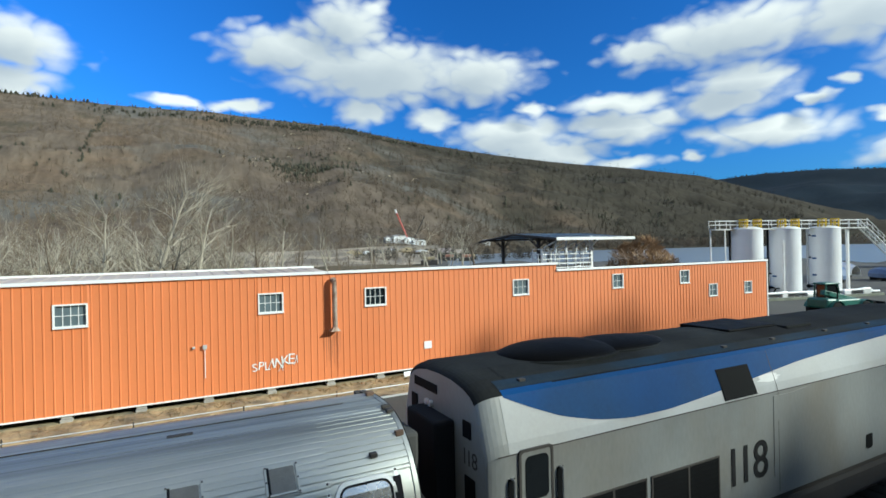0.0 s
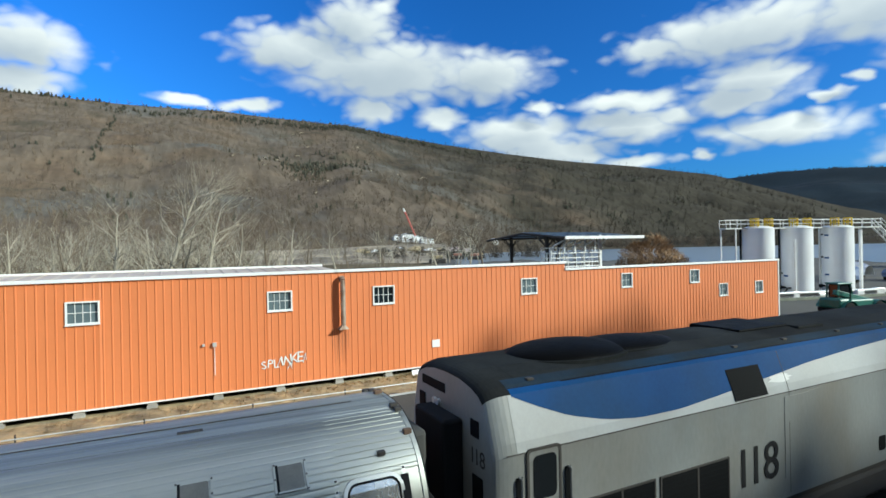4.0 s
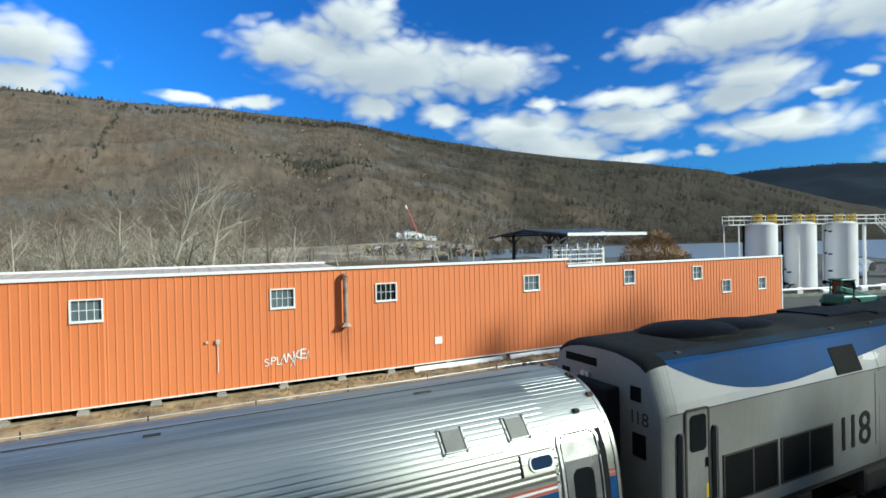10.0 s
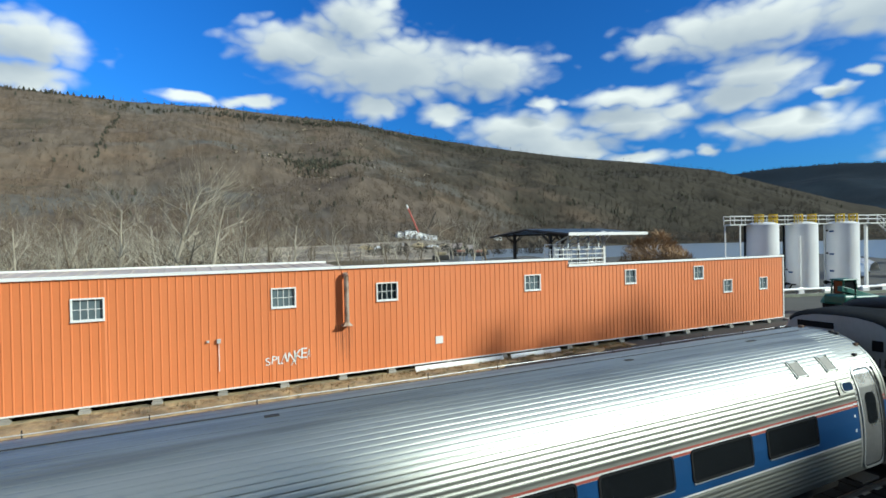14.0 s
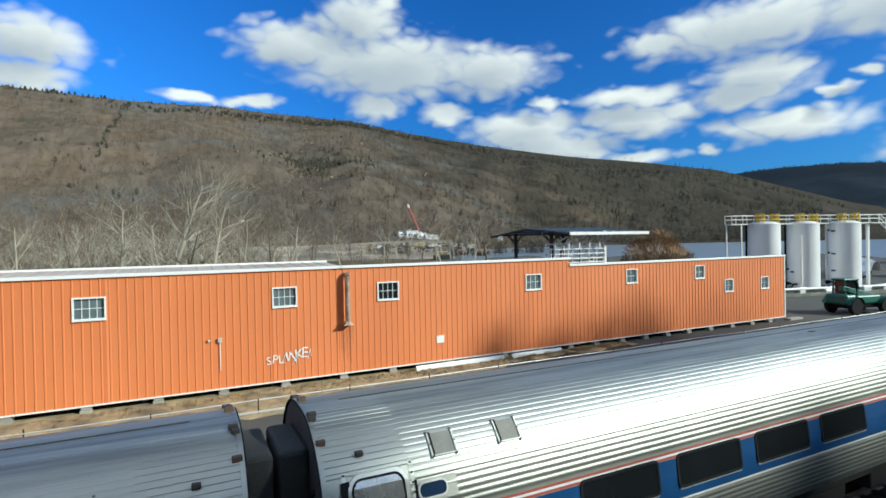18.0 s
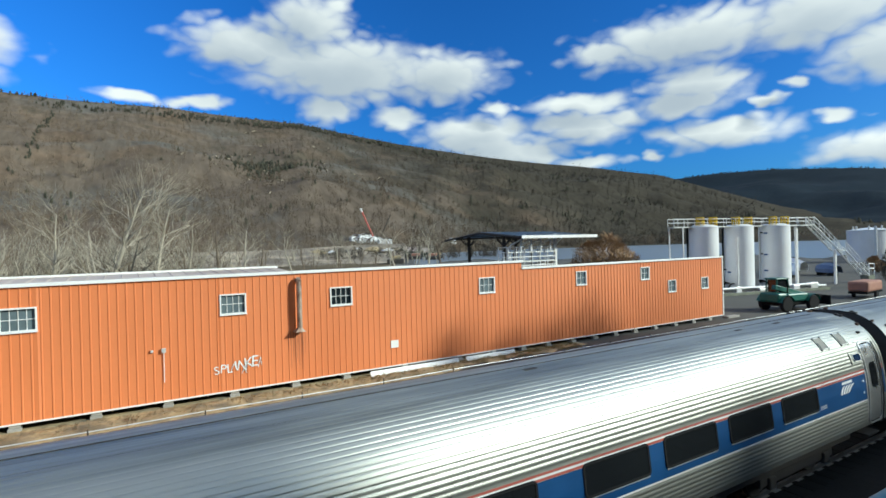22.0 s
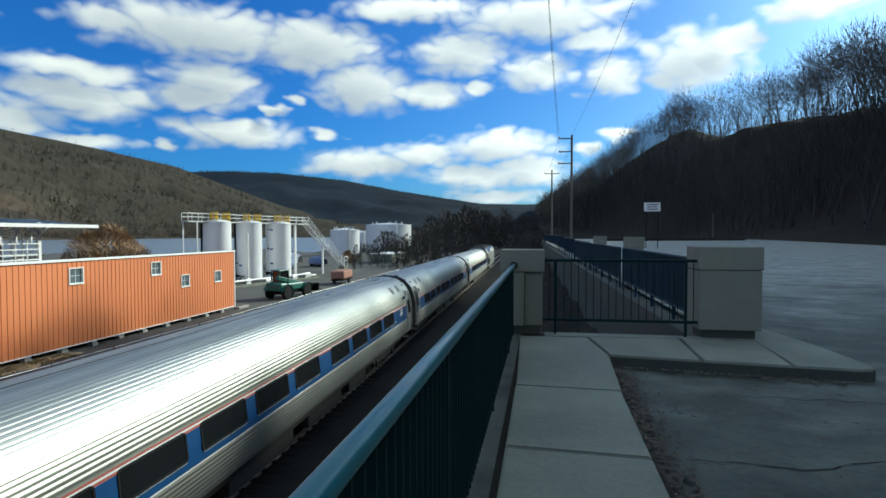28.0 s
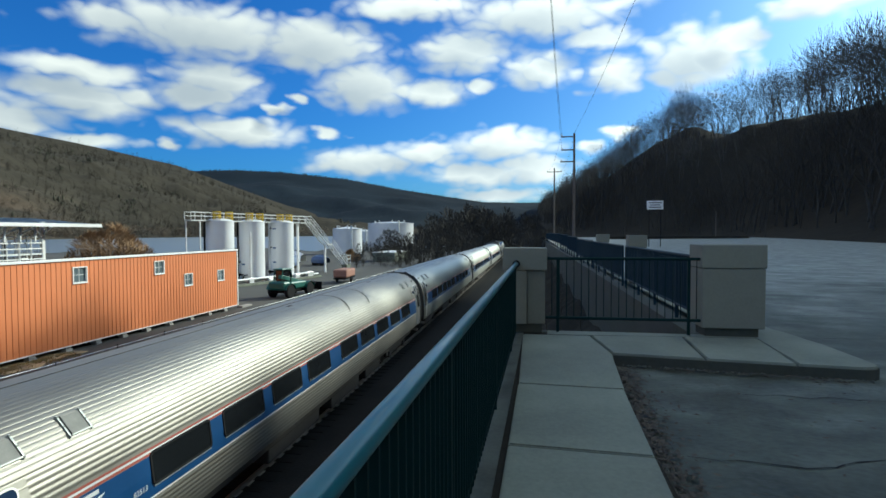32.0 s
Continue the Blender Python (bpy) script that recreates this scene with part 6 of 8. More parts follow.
def yard_bits():
    t = thing("horizontal_tank", pose(-43.5, 72, GROUND_Z), "small white horizontal tank on saddles", "tank")
    part("shell", tube((0, -1.6, 1.5), (0, 1.6, 1.5), 0.95, seg=24), TANK, t)
    for y in (-1.0, 1.0):
        part("saddle", box(-0.7, 0.7, y - 0.12, y + 0.12, 0, 0.9), CONCRETE, t)
    for k, (x, y, w, l, h) in enumerate(((-44, 92, 2.6, 7, 2.6), (-47.5, 97, 2.8, 7.5, 2.9), (-41.5, 99, 2.4, 6, 2.1), (-50, 104, 2.6, 8, 2.7))):
        b = thing("covered_boat", pose(x, y, GROUND_Z, 0, 0, 20 + 15 * k), "boat stored under a blue-grey tarpaulin", "boat", "stored boats")
        rows = []
        for j in range(9):
            f = j / 8
            s = math.sin(math.pi * min(1.0, 0.12 + f * 0.88)) ** 0.5
            yy = -l / 2 + l * f
            rows.append([(-w / 2 * s, yy, 0.5), (-w / 2 * s, yy, 1.1), (-w / 3 * s, yy, 1.1 + (h - 1.1) * 0.7 * s), (0, yy, 1.1 + (h - 1.1) * s), (w / 3 * s, yy, 1.1 + (h - 1.1) * 0.7 * s), (w / 2 * s, yy, 1.1), (w / 2 * s, yy, 0.5)])
        part("tarpaulin", strip(rows), TARP if k % 2 == 0 else WHITE_P, b)
        for yy in (-l / 4, l / 4):
            part("stand", box(-0.8, 0.8, yy - 0.1, yy + 0.1, 0, 0.7), STEEL_DIRTY, b)
    s = thing("flat_shed", pose(-32, 118, GROUND_Z), "low flat-roofed grey container shed", "shed")
    part("body", box(-2.5, 2.5, -6, 6, 0, 2.0), CONCRETE, s)
    part("roof", box(-2.6, 2.6, -6.1, 6.1, 2.0, 2.12, 0.02), TRIM, s)


TARP = mat("blue_grey_tarpaulin", (0.07, 0.11, 0.20), 0.55, 0.0, 0.2, 1.5, 12, 0.01)
yard_bits()


def lot_edge():
    """Raised island at the back of the parking lot, with slim trunks and a pale post."""
    isle = box(14.0, 37.0, 98.0, 101.0, LOT_BACK - 0.3, LOT_BACK + 0.28, 0.08)
    tagged(link("kerb_island", isle, BLUFF), "dark planted kerb island behind the parking lot", "kerb", kind="structure")
    rnd = rng(64)
    for x, h, m in ((16.5, 6.0, BARK), (19.5, 4.5, BARK), (26.0, 5.5, BARK), (31.5, 4.0, BARK)):
        t = thing("young_tree", pose(x, 99.5, LOT_BACK + 0.25), "slim dark leafless tree on the kerb island", "tree", "trees on the kerb island")
        out = ([], [])
        grow(out, Vector((0, 0, 0)), Vector((0.03, 0, 1)), h * 0.4, 0.11, 3, rnd, 0.5, 6)
        raw("trunk", out[0], out[1], m, t)
    p = link("marker_post", tube((0, 0, 0), (0, 0, 4.4), 0.07, seg=10), WOOD_POLE)
    p.matrix_basis = pose(31.8, 98.6, LOT_BACK + 0.2)
    tagged(p, "tall weathered timber marker post on the kerb island", "post")


LOT_BACK = 5.1
lot_edge()

# ---------------------------------------------------------------- track
def track():
    bm = strip([[(-9.9, y, GROUND_Z + 0.01), (-9.3, y, -0.19 + 0.05), (-6.2, y, -0.19 + 0.05), (-5.5, y, GROUND_Z + 0.01)] for y in (-60, 700)])
    tagged(link("track_bed", bm, BALLAST), "dark stone ballast under the track", "ballast", kind="structure")
    bm = bmesh.new()
    bm2 = strip([[(-5.5, y, GROUND_Z + 0.006), (-0.6, y, GROUND_Z + 0.006)] for y in (-60, 700)])
    tagged(link("trackside_strip", bm2, BALLAST), "cinder strip beside the track", "ground", kind="structure")
    t = thing("railway_track", pose(-7.75, 0, 0), "standard-gauge railway track on timber ties", "track", kind="structure")
    for x in (-0.75, 0.75):
        b = box(x - 0.035, x + 0.035, -60, 700, -0.045, 0.0, 0.008)
        box(x - 0.012, x + 0.012, -60, 700, -0.13, -0.04, bm=b)
        box(x - 0.07, x + 0.07, -60, 700, -0.15, -0.13, bm=b)
        part("rail", b, RAIL, t, "worn steel rail")
    tie_mesh = box(-1.3, 1.3, -0.11, 0.11, -0.24, -0.125)
    first = part("tie", tie_mesh, TIE, t)
    for k in range(1, 120):
        o = new("tie", first.data)
        o.parent = t
        o.matrix_basis = Matrix.Translation((0.03 * math.sin(k * 3.3), -8 + 0.55 * k, 0))
    first.matrix_basis = Matrix.Translation((0, -8, 0))


track()


# ---------------------------------------------------------------- terrace above the track
def rail_x(y):
    return -0.42 + 0.0225 * (y - 0.95)


LOT_Z = DECK_Z - 0.17


def terrace():
    # retaining wall with a coping that carries the railing
    rows = [[(rail_x(y) - 0.12, y, GROUND_Z - 0.3), (rail_x(y) - 0.12, y, DECK_Z - 0.02), (rail_x(y) + 0.128, y, DECK_Z - 0.02), (rail_x(y) + 0.128, y, LOT_Z - 0.3)] for y in (-20, -10, 0, 8.75)]
    tagged(link("retaining_wall", strip(rows), COPING), "tall concrete retaining wall beside the track", "wall", kind="structure")
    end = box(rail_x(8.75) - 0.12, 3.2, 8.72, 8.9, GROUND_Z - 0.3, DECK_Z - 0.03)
    tagged(link("retaining_wall", end, MOSSY_SHADE), "concrete retaining wall across the terrace end", "wall", kind="structure")
    long = box(2.62, 3.05, 8.9, 130, GROUND_Z - 0.3, DECK_Z - 0.10)
    tagged(link("retaining_wall", long, MOSSY_SHADE), "long concrete retaining wall below the fence", "wall", kind="structure")
    bank = strip([[(-3.5, y, GROUND_Z), (0.5, y, 1.0 + 0.3 * math.sin(y)), (2.64, y, 2.3 + 0.2 * math.sin(y * 0.7))] for y in np.linspace(8.9, 130, 60)])
    tagged(link("embankment", bank, SOIL), "weedy dark embankment under the wall", "ground", kind="structure")
    # parking lot: gently uneven asphalt
    rows = []
    for y in list(np.linspace(-60, 9, 30)) + list(np.linspace(10, 130, 40)):
        row = []
        for k in range(32):
            x0 = 0.2 if y < 8.8 else 3.0
            x = x0 + (62 - x0) * (k / 31) ** 1.4
            row.append((x, y, LOT_Z + 0.035 * (1 - 0.75 * step(7, 14, y)) * noise.noise(Vector((x * 0.35, y * 0.35, 0))) + 0.5 * step(25, 120, y) + 0.006 * max(0, x - 6)))
        rows.append(row)
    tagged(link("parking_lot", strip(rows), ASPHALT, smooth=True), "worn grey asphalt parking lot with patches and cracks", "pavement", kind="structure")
    walk_ob = thing("sidewalk", pose(0, 0, 0), "grey concrete sidewalk slabs along the railing", "sidewalk", kind="structure")
    bed = strip([[(rail_x(y) + 0.10, y, DECK_Z - 0.012 - 0.02), (0.9, y, DECK_Z - 0.035)] for y in (-5, 1.5, 8.7)])
    tagged(link("walk_bed", bed, SOIL), "dark mossy soil in the sidewalk joints", "ground", kind="structure")

    def slab(outline, gap=0.009):
        mid = Vector((sum(p[0] for p in outline), sum(p[1] for p in outline), 0)) / len(outline)
        bm = bmesh.new()
        pts = [Vector((x, y, 0)) for x, y in outline]
        pts = [p - (p - mid).normalized() * gap for p in pts]
        lo = [bm.verts.new((p.x, p.y, LOT_Z - 0.1)) for p in pts]
        hi = [bm.verts.new((p.x, p.y, DECK_Z)) for p in pts]
        bm.faces.new(hi)
        for k in range(len(pts)):
            q = (k + 1) % len(pts)
            bm.faces.new((lo[k], lo[q], hi[q], hi[k]))
        bmesh.ops.bevel(bm, geom=[e for e in bm.edges if all(v in hi for v in e.verts)], offset=0.012, segments=2, affect="EDGES")
        part("slab", bm, CONCRETE, walk_ob)

    def edge_x(y):
        return 0.885 + 0.036 * (y - 3.9)
    cuts = [-4.3, -2.65, -1.0, 0.62, 2.25, 3.9, 5.55]
    for a, b in zip(cuts, cuts[1:]):
        slab([(rail_x(a) + 0.172, a + 0.06), (edge_x(a), a), (edge_x(b), b), (rail_x(b) + 0.172, b + 0.06)], 0.019)
    slab([(-0.13, 5.61), (edge_x(5.55), 5.55), (1.06, 7.2), (0.90, 8.36), (-0.13, 8.36)])
    slab([(1.07, 7.2), (2.17, 7.06), (2.28, 8.49), (0.92, 8.40)])
    slab([(2.19, 7.05), (3.17, 6.93), (3.35, 8.51), (2.30, 8.49)])
    bend = [(3.88 + 0.22 * math.sin(a), 7.07 - 0.22 * math.cos(a)) for a in (0, 0.5, 1.0, 1.57)]
    slab([(3.19, 6.92)] + bend + [(4.07, 8.21), (3.95, 9.29), (3.40, 9.29)])
    face = [(1.075, 7.195), (2.17, 7.055), (3.17, 6.925)] + bend + [(4.07, 8.21)]
    # kerb face: moss, with its shade put into the colour too
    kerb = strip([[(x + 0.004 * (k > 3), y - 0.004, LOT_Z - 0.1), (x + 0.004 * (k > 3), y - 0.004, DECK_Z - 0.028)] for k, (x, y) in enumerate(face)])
    part("kerb_face", kerb, MOSSY_SHADE, walk_ob, "mossy kerb face darkened for shade")
    slab([(0.25, 8.38), (0.92, 8.41), (3.36, 8.53), (3.38, 8.72), (0.25, 8.72)])
    rows = []                                # walk that goes on beside the far fence
    for y in np.linspace(9.3, 130, 40):
        rows.append([(3.05, y, DECK_Z - 0.02), (3.95 - 0.2 * step(9, 16, y), y, DECK_Z - 0.02 + 0.4 * step(25, 120, y)), (3.95 - 0.2 * step(9, 16, y), y, LOT_Z - 0.2)])
    tagged(link("far_walk", strip(rows), CONCRETE), "concrete walk beside the far fence", "sidewalk", kind="structure")
    # dead leaves in the gutter
    rnd = rng(3)
    vs, fs = [], []
    for k in range(2400):
        y = rnd.uniform(1.2, 7.0)
        edge = edge_x(y) + 0.03
        x = edge + abs(rnd.gauss(0, 0.13)) if rnd.random() < 0.86 else rnd.uniform(1.2, 3.6)
        if x > 1.6 and rnd.random() < 0.5:
            y = 7.12 - 0.13 * (x - 1) - abs(rnd.gauss(0, 0.1))
        s, a, z = rnd.uniform(0.012, 0.045), rnd.uniform(0, 6.3), LOT_Z + 0.03 + rnd.uniform(0, 0.02)
        i = len(vs)
        for u, v in ((-1, 0), (0, -0.45), (1, 0), (0, 0.45)):
            vs.append((x + s * (u * math.cos(a) - v * math.sin(a)), y + s * (u * math.sin(a) + v * math.cos(a)), z + rnd.uniform(-0.004, 0.012)))
        fs.append((i, i + 1, i + 2, i + 3))
    stones, sides = [], []
    for k in range(420):                     # broken edge stones and grit beside the slabs
        y = rnd.uniform(1.2, 7.0)
        x = edge_x(y) + 0.02 + abs(rnd.gauss(0, 0.07))
        if k % 4 == 0:
            x = rnd.uniform(1.15, 3.9)
            y = 7.16 - 0.13 * (x - 1.05) - abs(rnd.gauss(0, 0.05))
        q, z, i = rnd.uniform(0.006, 0.026), LOT_Z + 0.03, len(stones)
        for dx, dy, dz in ((1, 0, 0.2), (0, 1, 0.1), (-1, 0, 0.2), (0, -1, 0.1), (0.1, 0, 0.8), (0, 0, -0.5)):
            stones.append((x + q * dx * rnd.uniform(0.7, 1.3), y + q * dy * rnd.uniform(0.7, 1.3), z + q * dz))
        for j in range(4):
            sides += [(i + j, i + (j + 1) % 4, i + 4), (i + (j + 1) % 4, i + j, i + 5)]
    tagged(raw("edge_grit", stones, sides, COPING), "grey grit and broken stone beside the sidewalk slabs", "gravel", kind="stuff")
    tagged(raw("dead_leaves", vs, fs, LEAF_LITTER), "dry brown leaves gathered along the kerb", "leaves", kind="stuff")


terrace()


def cracks():
    rnd = rng(41)
    vs, fs = [], []
    for x0, y0, a, n in ((1.5, 6.0, 0.05, 26), (2.2, 5.2, -0.1, 20), (1.2, 4.3, 0.2, 22), (3.0, 3.4, 0.1, 26), (4.6, 7.6, 1.3, 20), (5.2, 6.2, -0.1, 34), (4.4, 9.5, 0.1, 40), (5.0, 12.0, 0.03, 60), (6, 15, -0.05, 80)):
        x, y = x0, y0
        for k in range(n):
            a2 = a + rnd.uniform(-0.5, 0.5)
            nx, ny = x + 0.12 * math.cos(a2), y + 0.12 * math.sin(a2)
            w, z, i = rnd.uniform(0.003, 0.011), LOT_Z + 0.004, len(vs)
            zs = [z + 0.035 * noise.noise(Vector((px * 0.35, py * 0.35, 0))) + 0.006 * max(0, px - 6) + 0.004 for px, py in ((x, y), (nx, ny))]
            vs += [(x, y - w, zs[0]), (nx, ny - w, zs[1]), (nx, ny + w, zs[1]), (x, y + w, zs[0])]
            fs.append((i, i + 1, i + 2, i + 3))
            x, y = nx, ny
    tagged(raw("asphalt_cracks", vs, fs, RUBBER), "dark tarry cracks in the worn asphalt", "cracks", kind="stuff")
    twigs = [bare_template(90 + s, 11, 3, 0.8, 0.1, 0.2, 0.25) for s in range(4)]
    spots = []
    for k in range(170):                 # brush on the bank below the far fence
        y, x = rnd.uniform(9.5, 110), rnd.uniform(-2.6, 2.4)
        spots.append((x, y, -0.2 + 0.55 * max(0.0, x + 3.0) * 0.75, rnd.uniform(0.07, 0.2)))
    scatter("bank_brush", twigs, spots, DARK_SHRUB, "dark leafless brush on the bank below the wall", "brush", 15)


cracks()


def pier(x, y, w, d, height, label, split):
    p = thing("stone_pier", pose(x, y, DECK_Z), label, "pier", "stone piers")
    # shade of the recess is painted into the plinth
    part("base", box(-w / 2 + 0.08, w / 2 - 0.08, -d / 2 + 0.07, d / 2 - 0.07, -0.02, 0.132, 0.008), MOSSY_SHADE, p, "recessed plinth coloured dark for shade")
    if split:
        part("shaft", box(-w / 2 + 0.02, w / 2 - 0.32, -d / 2, d / 2, 0.13, height - 0.36, 0.012), STONE, p)
        part("shaft", box(w / 2 - 0.31, w / 2 - 0.03, -d / 2 + 0.05, d / 2, 0.13, height - 0.36, 0.012), STONE, p)
    else:
        part("shaft", box(-w / 2 + 0.015, w / 2 - 0.015, -d / 2, d / 2, 0.13, height - 0.36, 0.012), STONE, p)
    part("cap", box(-w / 2, w / 2, -d / 2 - 0.015, d / 2 + 0.015, height - 0.355, height, 0.014), STONE, p)
    return p


pier(-0.10, 8.75, 0.70, 0.5, 1.35, "square cast-stone pier at the railing's end", True)
pier(3.02, 8.85, 0.92, 0.62, 1.40, "broad cast-stone pier at the fence corner", False)
for k, y in enumerate((17.4, 25.4)):
    pier(3.28, y, 0.55, 0.5, 1.5, "cast-stone pier in the far fence", False)


def railing():
    r = thing("railing", pose(0, 0, 0), "teal-painted steel railing with close pickets", "railing")
    z = CAM_H - 0.5
    a, b = (rail_x(-5) + 0.018, -5, z), (rail_x(8.45) + 0.018, 8.45, z)
    part("handrail", tube(a, b, 0.035, seg=20), TEAL, r, "round teal handrail", smooth=True)
    part("wall_flange", tube((b[0], 8.44, z), (b[0], 8.50, z), 0.058, seg=20), RUBBER, r, "black flange at the pier")
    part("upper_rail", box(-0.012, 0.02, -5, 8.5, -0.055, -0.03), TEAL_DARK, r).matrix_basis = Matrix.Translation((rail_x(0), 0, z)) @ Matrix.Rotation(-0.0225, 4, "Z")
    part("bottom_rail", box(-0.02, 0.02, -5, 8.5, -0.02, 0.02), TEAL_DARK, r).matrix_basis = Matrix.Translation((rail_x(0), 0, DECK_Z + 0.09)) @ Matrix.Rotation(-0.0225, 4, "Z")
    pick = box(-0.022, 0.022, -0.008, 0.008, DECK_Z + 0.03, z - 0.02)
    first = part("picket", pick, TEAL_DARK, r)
    n = 148
    for k in range(n):
        y = -4.9 + 0.09 * k
        o = first if k == 0 else new("picket", first.data)
        o.parent = r
        o.matrix_basis = Matrix.Translation((rail_x(y), y, 0))
    for y in (-4.8, -2.4, 0.0, 2.4, 4.8, 7.2):
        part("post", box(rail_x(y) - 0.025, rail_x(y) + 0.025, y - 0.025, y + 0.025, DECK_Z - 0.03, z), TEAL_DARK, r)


def cross_fence():
    f = thing("fence", pose(0, 8.62, 0), "dark teal picket fence between two stone piers", "fence")
    zt, zb = CAM_H - 0.42, CAM_H - 1.37
    for z in (zt, zb):
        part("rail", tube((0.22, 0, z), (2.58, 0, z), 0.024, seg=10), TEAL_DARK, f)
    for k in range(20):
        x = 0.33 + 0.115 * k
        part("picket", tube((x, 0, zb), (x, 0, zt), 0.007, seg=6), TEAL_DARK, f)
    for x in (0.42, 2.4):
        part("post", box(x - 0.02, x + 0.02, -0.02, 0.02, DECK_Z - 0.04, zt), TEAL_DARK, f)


def far_fence():
    f = thing("fence", pose(2.85, 0, 0), "long navy picket fence on the retaining wall", "fence")
    spans = [(9.15, 16.7), (17.3, 25.2), (25.8, 33.7), (34.3, 42.7), (43.3, 52.7), (53.3, 75), (75, 110)]
    for a, b in spans:
        lift = 0.3 * step(20, 60, (a + b) / 2)
        for z in (DECK_Z + 0.18 + lift, DECK_Z + 1.16 + lift):
            part("rail", tube((0, a, z), (0, b, z), 0.028, seg=8), NAVY, f)
        n = int((b - a) / 0.11)
        if a < 34:
            for k in range(n):
                y = a + (b - a) * (k + 0.5) / n
                part("picket", box(-0.013, 0.013, y - 0.015, y + 0.015, DECK_Z + 0.18, DECK_Z + 1.16), NAVY, f)
        else:
            bm = bmesh.new()
            for k in range(n):
                y = a + (b - a) * (k + 0.5) / n
                tube((0, y, DECK_Z + 0.18 + lift), (0, y, DECK_Z + 1.16 + lift), 0.018, seg=4, bm=bm, caps=False)
            part("picket_run", bm, NAVY, f)["kind"] = "stuff"
        for k in range(5):
            y = a + (b - a) * k / 4
            part("post", box(-0.03, 0.03, y - 0.03, y + 0.03, DECK_Z - 0.11, DECK_Z + 1.16 + lift), NAVY, f)


railing()
cross_fence()
far_fence()


# ---------------------------------------------------------------- poles, wires, sign
def utility_pole(x, y, h, arms, label):
    p = thing("utility_pole", pose(x, y, 0), label, "pole", "utility poles")
    part("pole", tube((0, 0, -0.3), (0.02, 0, h), 0.17, 0.11, 12), WOOD_POLE, p)
    for z, w0, w1 in arms:
        arm = part("crossarm", box(w0, w1, -0.06, 0.06, h - z - 0.06, h - z + 0.06), WOOD_POLE, p)
        for s in (w0 + 0.1, w1 - 0.1):
            part("insulator", tube((s, 0, h - z + 0.06), (s, 0, h - z + 0.25), 0.05, seg=8), GALV, arm)
    return p


utility_pole(4.5, 58, 16.7, ((0.35, -1.35, 0.1), (1.75, -1.35, 0.1), (3.0, -1.45, 0.1)), "tall wooden utility pole with side arms")
utility_pole(3.7, 88, 16.6, ((0.6, -1.2, 1.2),), "wooden utility pole with one crossarm")


def wires():
    runs = [((3.2, 58, 16.6), (-0.9, -2, 17.6)), ((3.2, 58, 15.2), (-0.8, -2, 16.2)), ((4.5, 58, 16.7), (4.3, -2, 17.2)), ((3.2, 58, 16.6), (2.7, 88, 16.2)), ((4.5, 58, 16.4), (4.7, 88, 16.2))]
    for a, b in runs:
        a, b = Vector(a), Vector(b)
        pts = [a.lerp(b, k / 24) - Vector((0, 0, 0.9 * math.sin(math.pi * k / 24))) for k in range(25)]
        tagged(link("power_line", pipe(pts, 0.010, 5), WIRE), "black overhead power line", "cable", "overhead lines")


wires()


def road_sign():
    s = thing("sign", pose(13.2, 60, LOT_Z + 0.2, 0, 0, 0), "white rectangular sign with dark lettering on posts", "sign")
    part("panel", box(-0.85, 0.85, -0.03, 0.03, 4.0, 4.95, 0.01), WHITE_P, s, "white sign panel")
    for k, (w, z) in enumerate(((1.3, 4.72), (1.0, 4.48), (1.2, 4.24))):
        part("writing_bar", box(-w / 2, w / 2, -0.036, -0.031, z - 0.05, z + 0.05), STEEL_DIRTY, s)
    for x in (-0.6, 0.6):
        part("post", box(x - 0.035, x + 0.035, 0.03, 0.1, -0.3, 4.9), RUBBER, s)


road_sign()

# ---------------------------------------------------------------- the train
TRACK_X = -7.75
COACH_SIDE = [(0.0, 3.86), (0.35, 3.845), (0.62, 3.79), (0.85, 3.69), (1.06, 3.54), (1.24, 3.35), (1.38, 3.12), (1.48, 2.85), (1.545, 2.5), (1.585, 2.15), (1.60, 1.8), (1.60, 1.45), (1.57, 1.10)]


def coach_at(z):
    """Half width of a coach at height z."""
    zs, xs = [p[1] for p in COACH_SIDE][::-1], [p[0] for p in COACH_SIDE][::-1]
    return float(np.interp(z, zs, xs))


def coach_lean(z):
    return math.degrees(math.atan2(coach_at(z - 0.1) - coach_at(z + 0.1), 0.2))


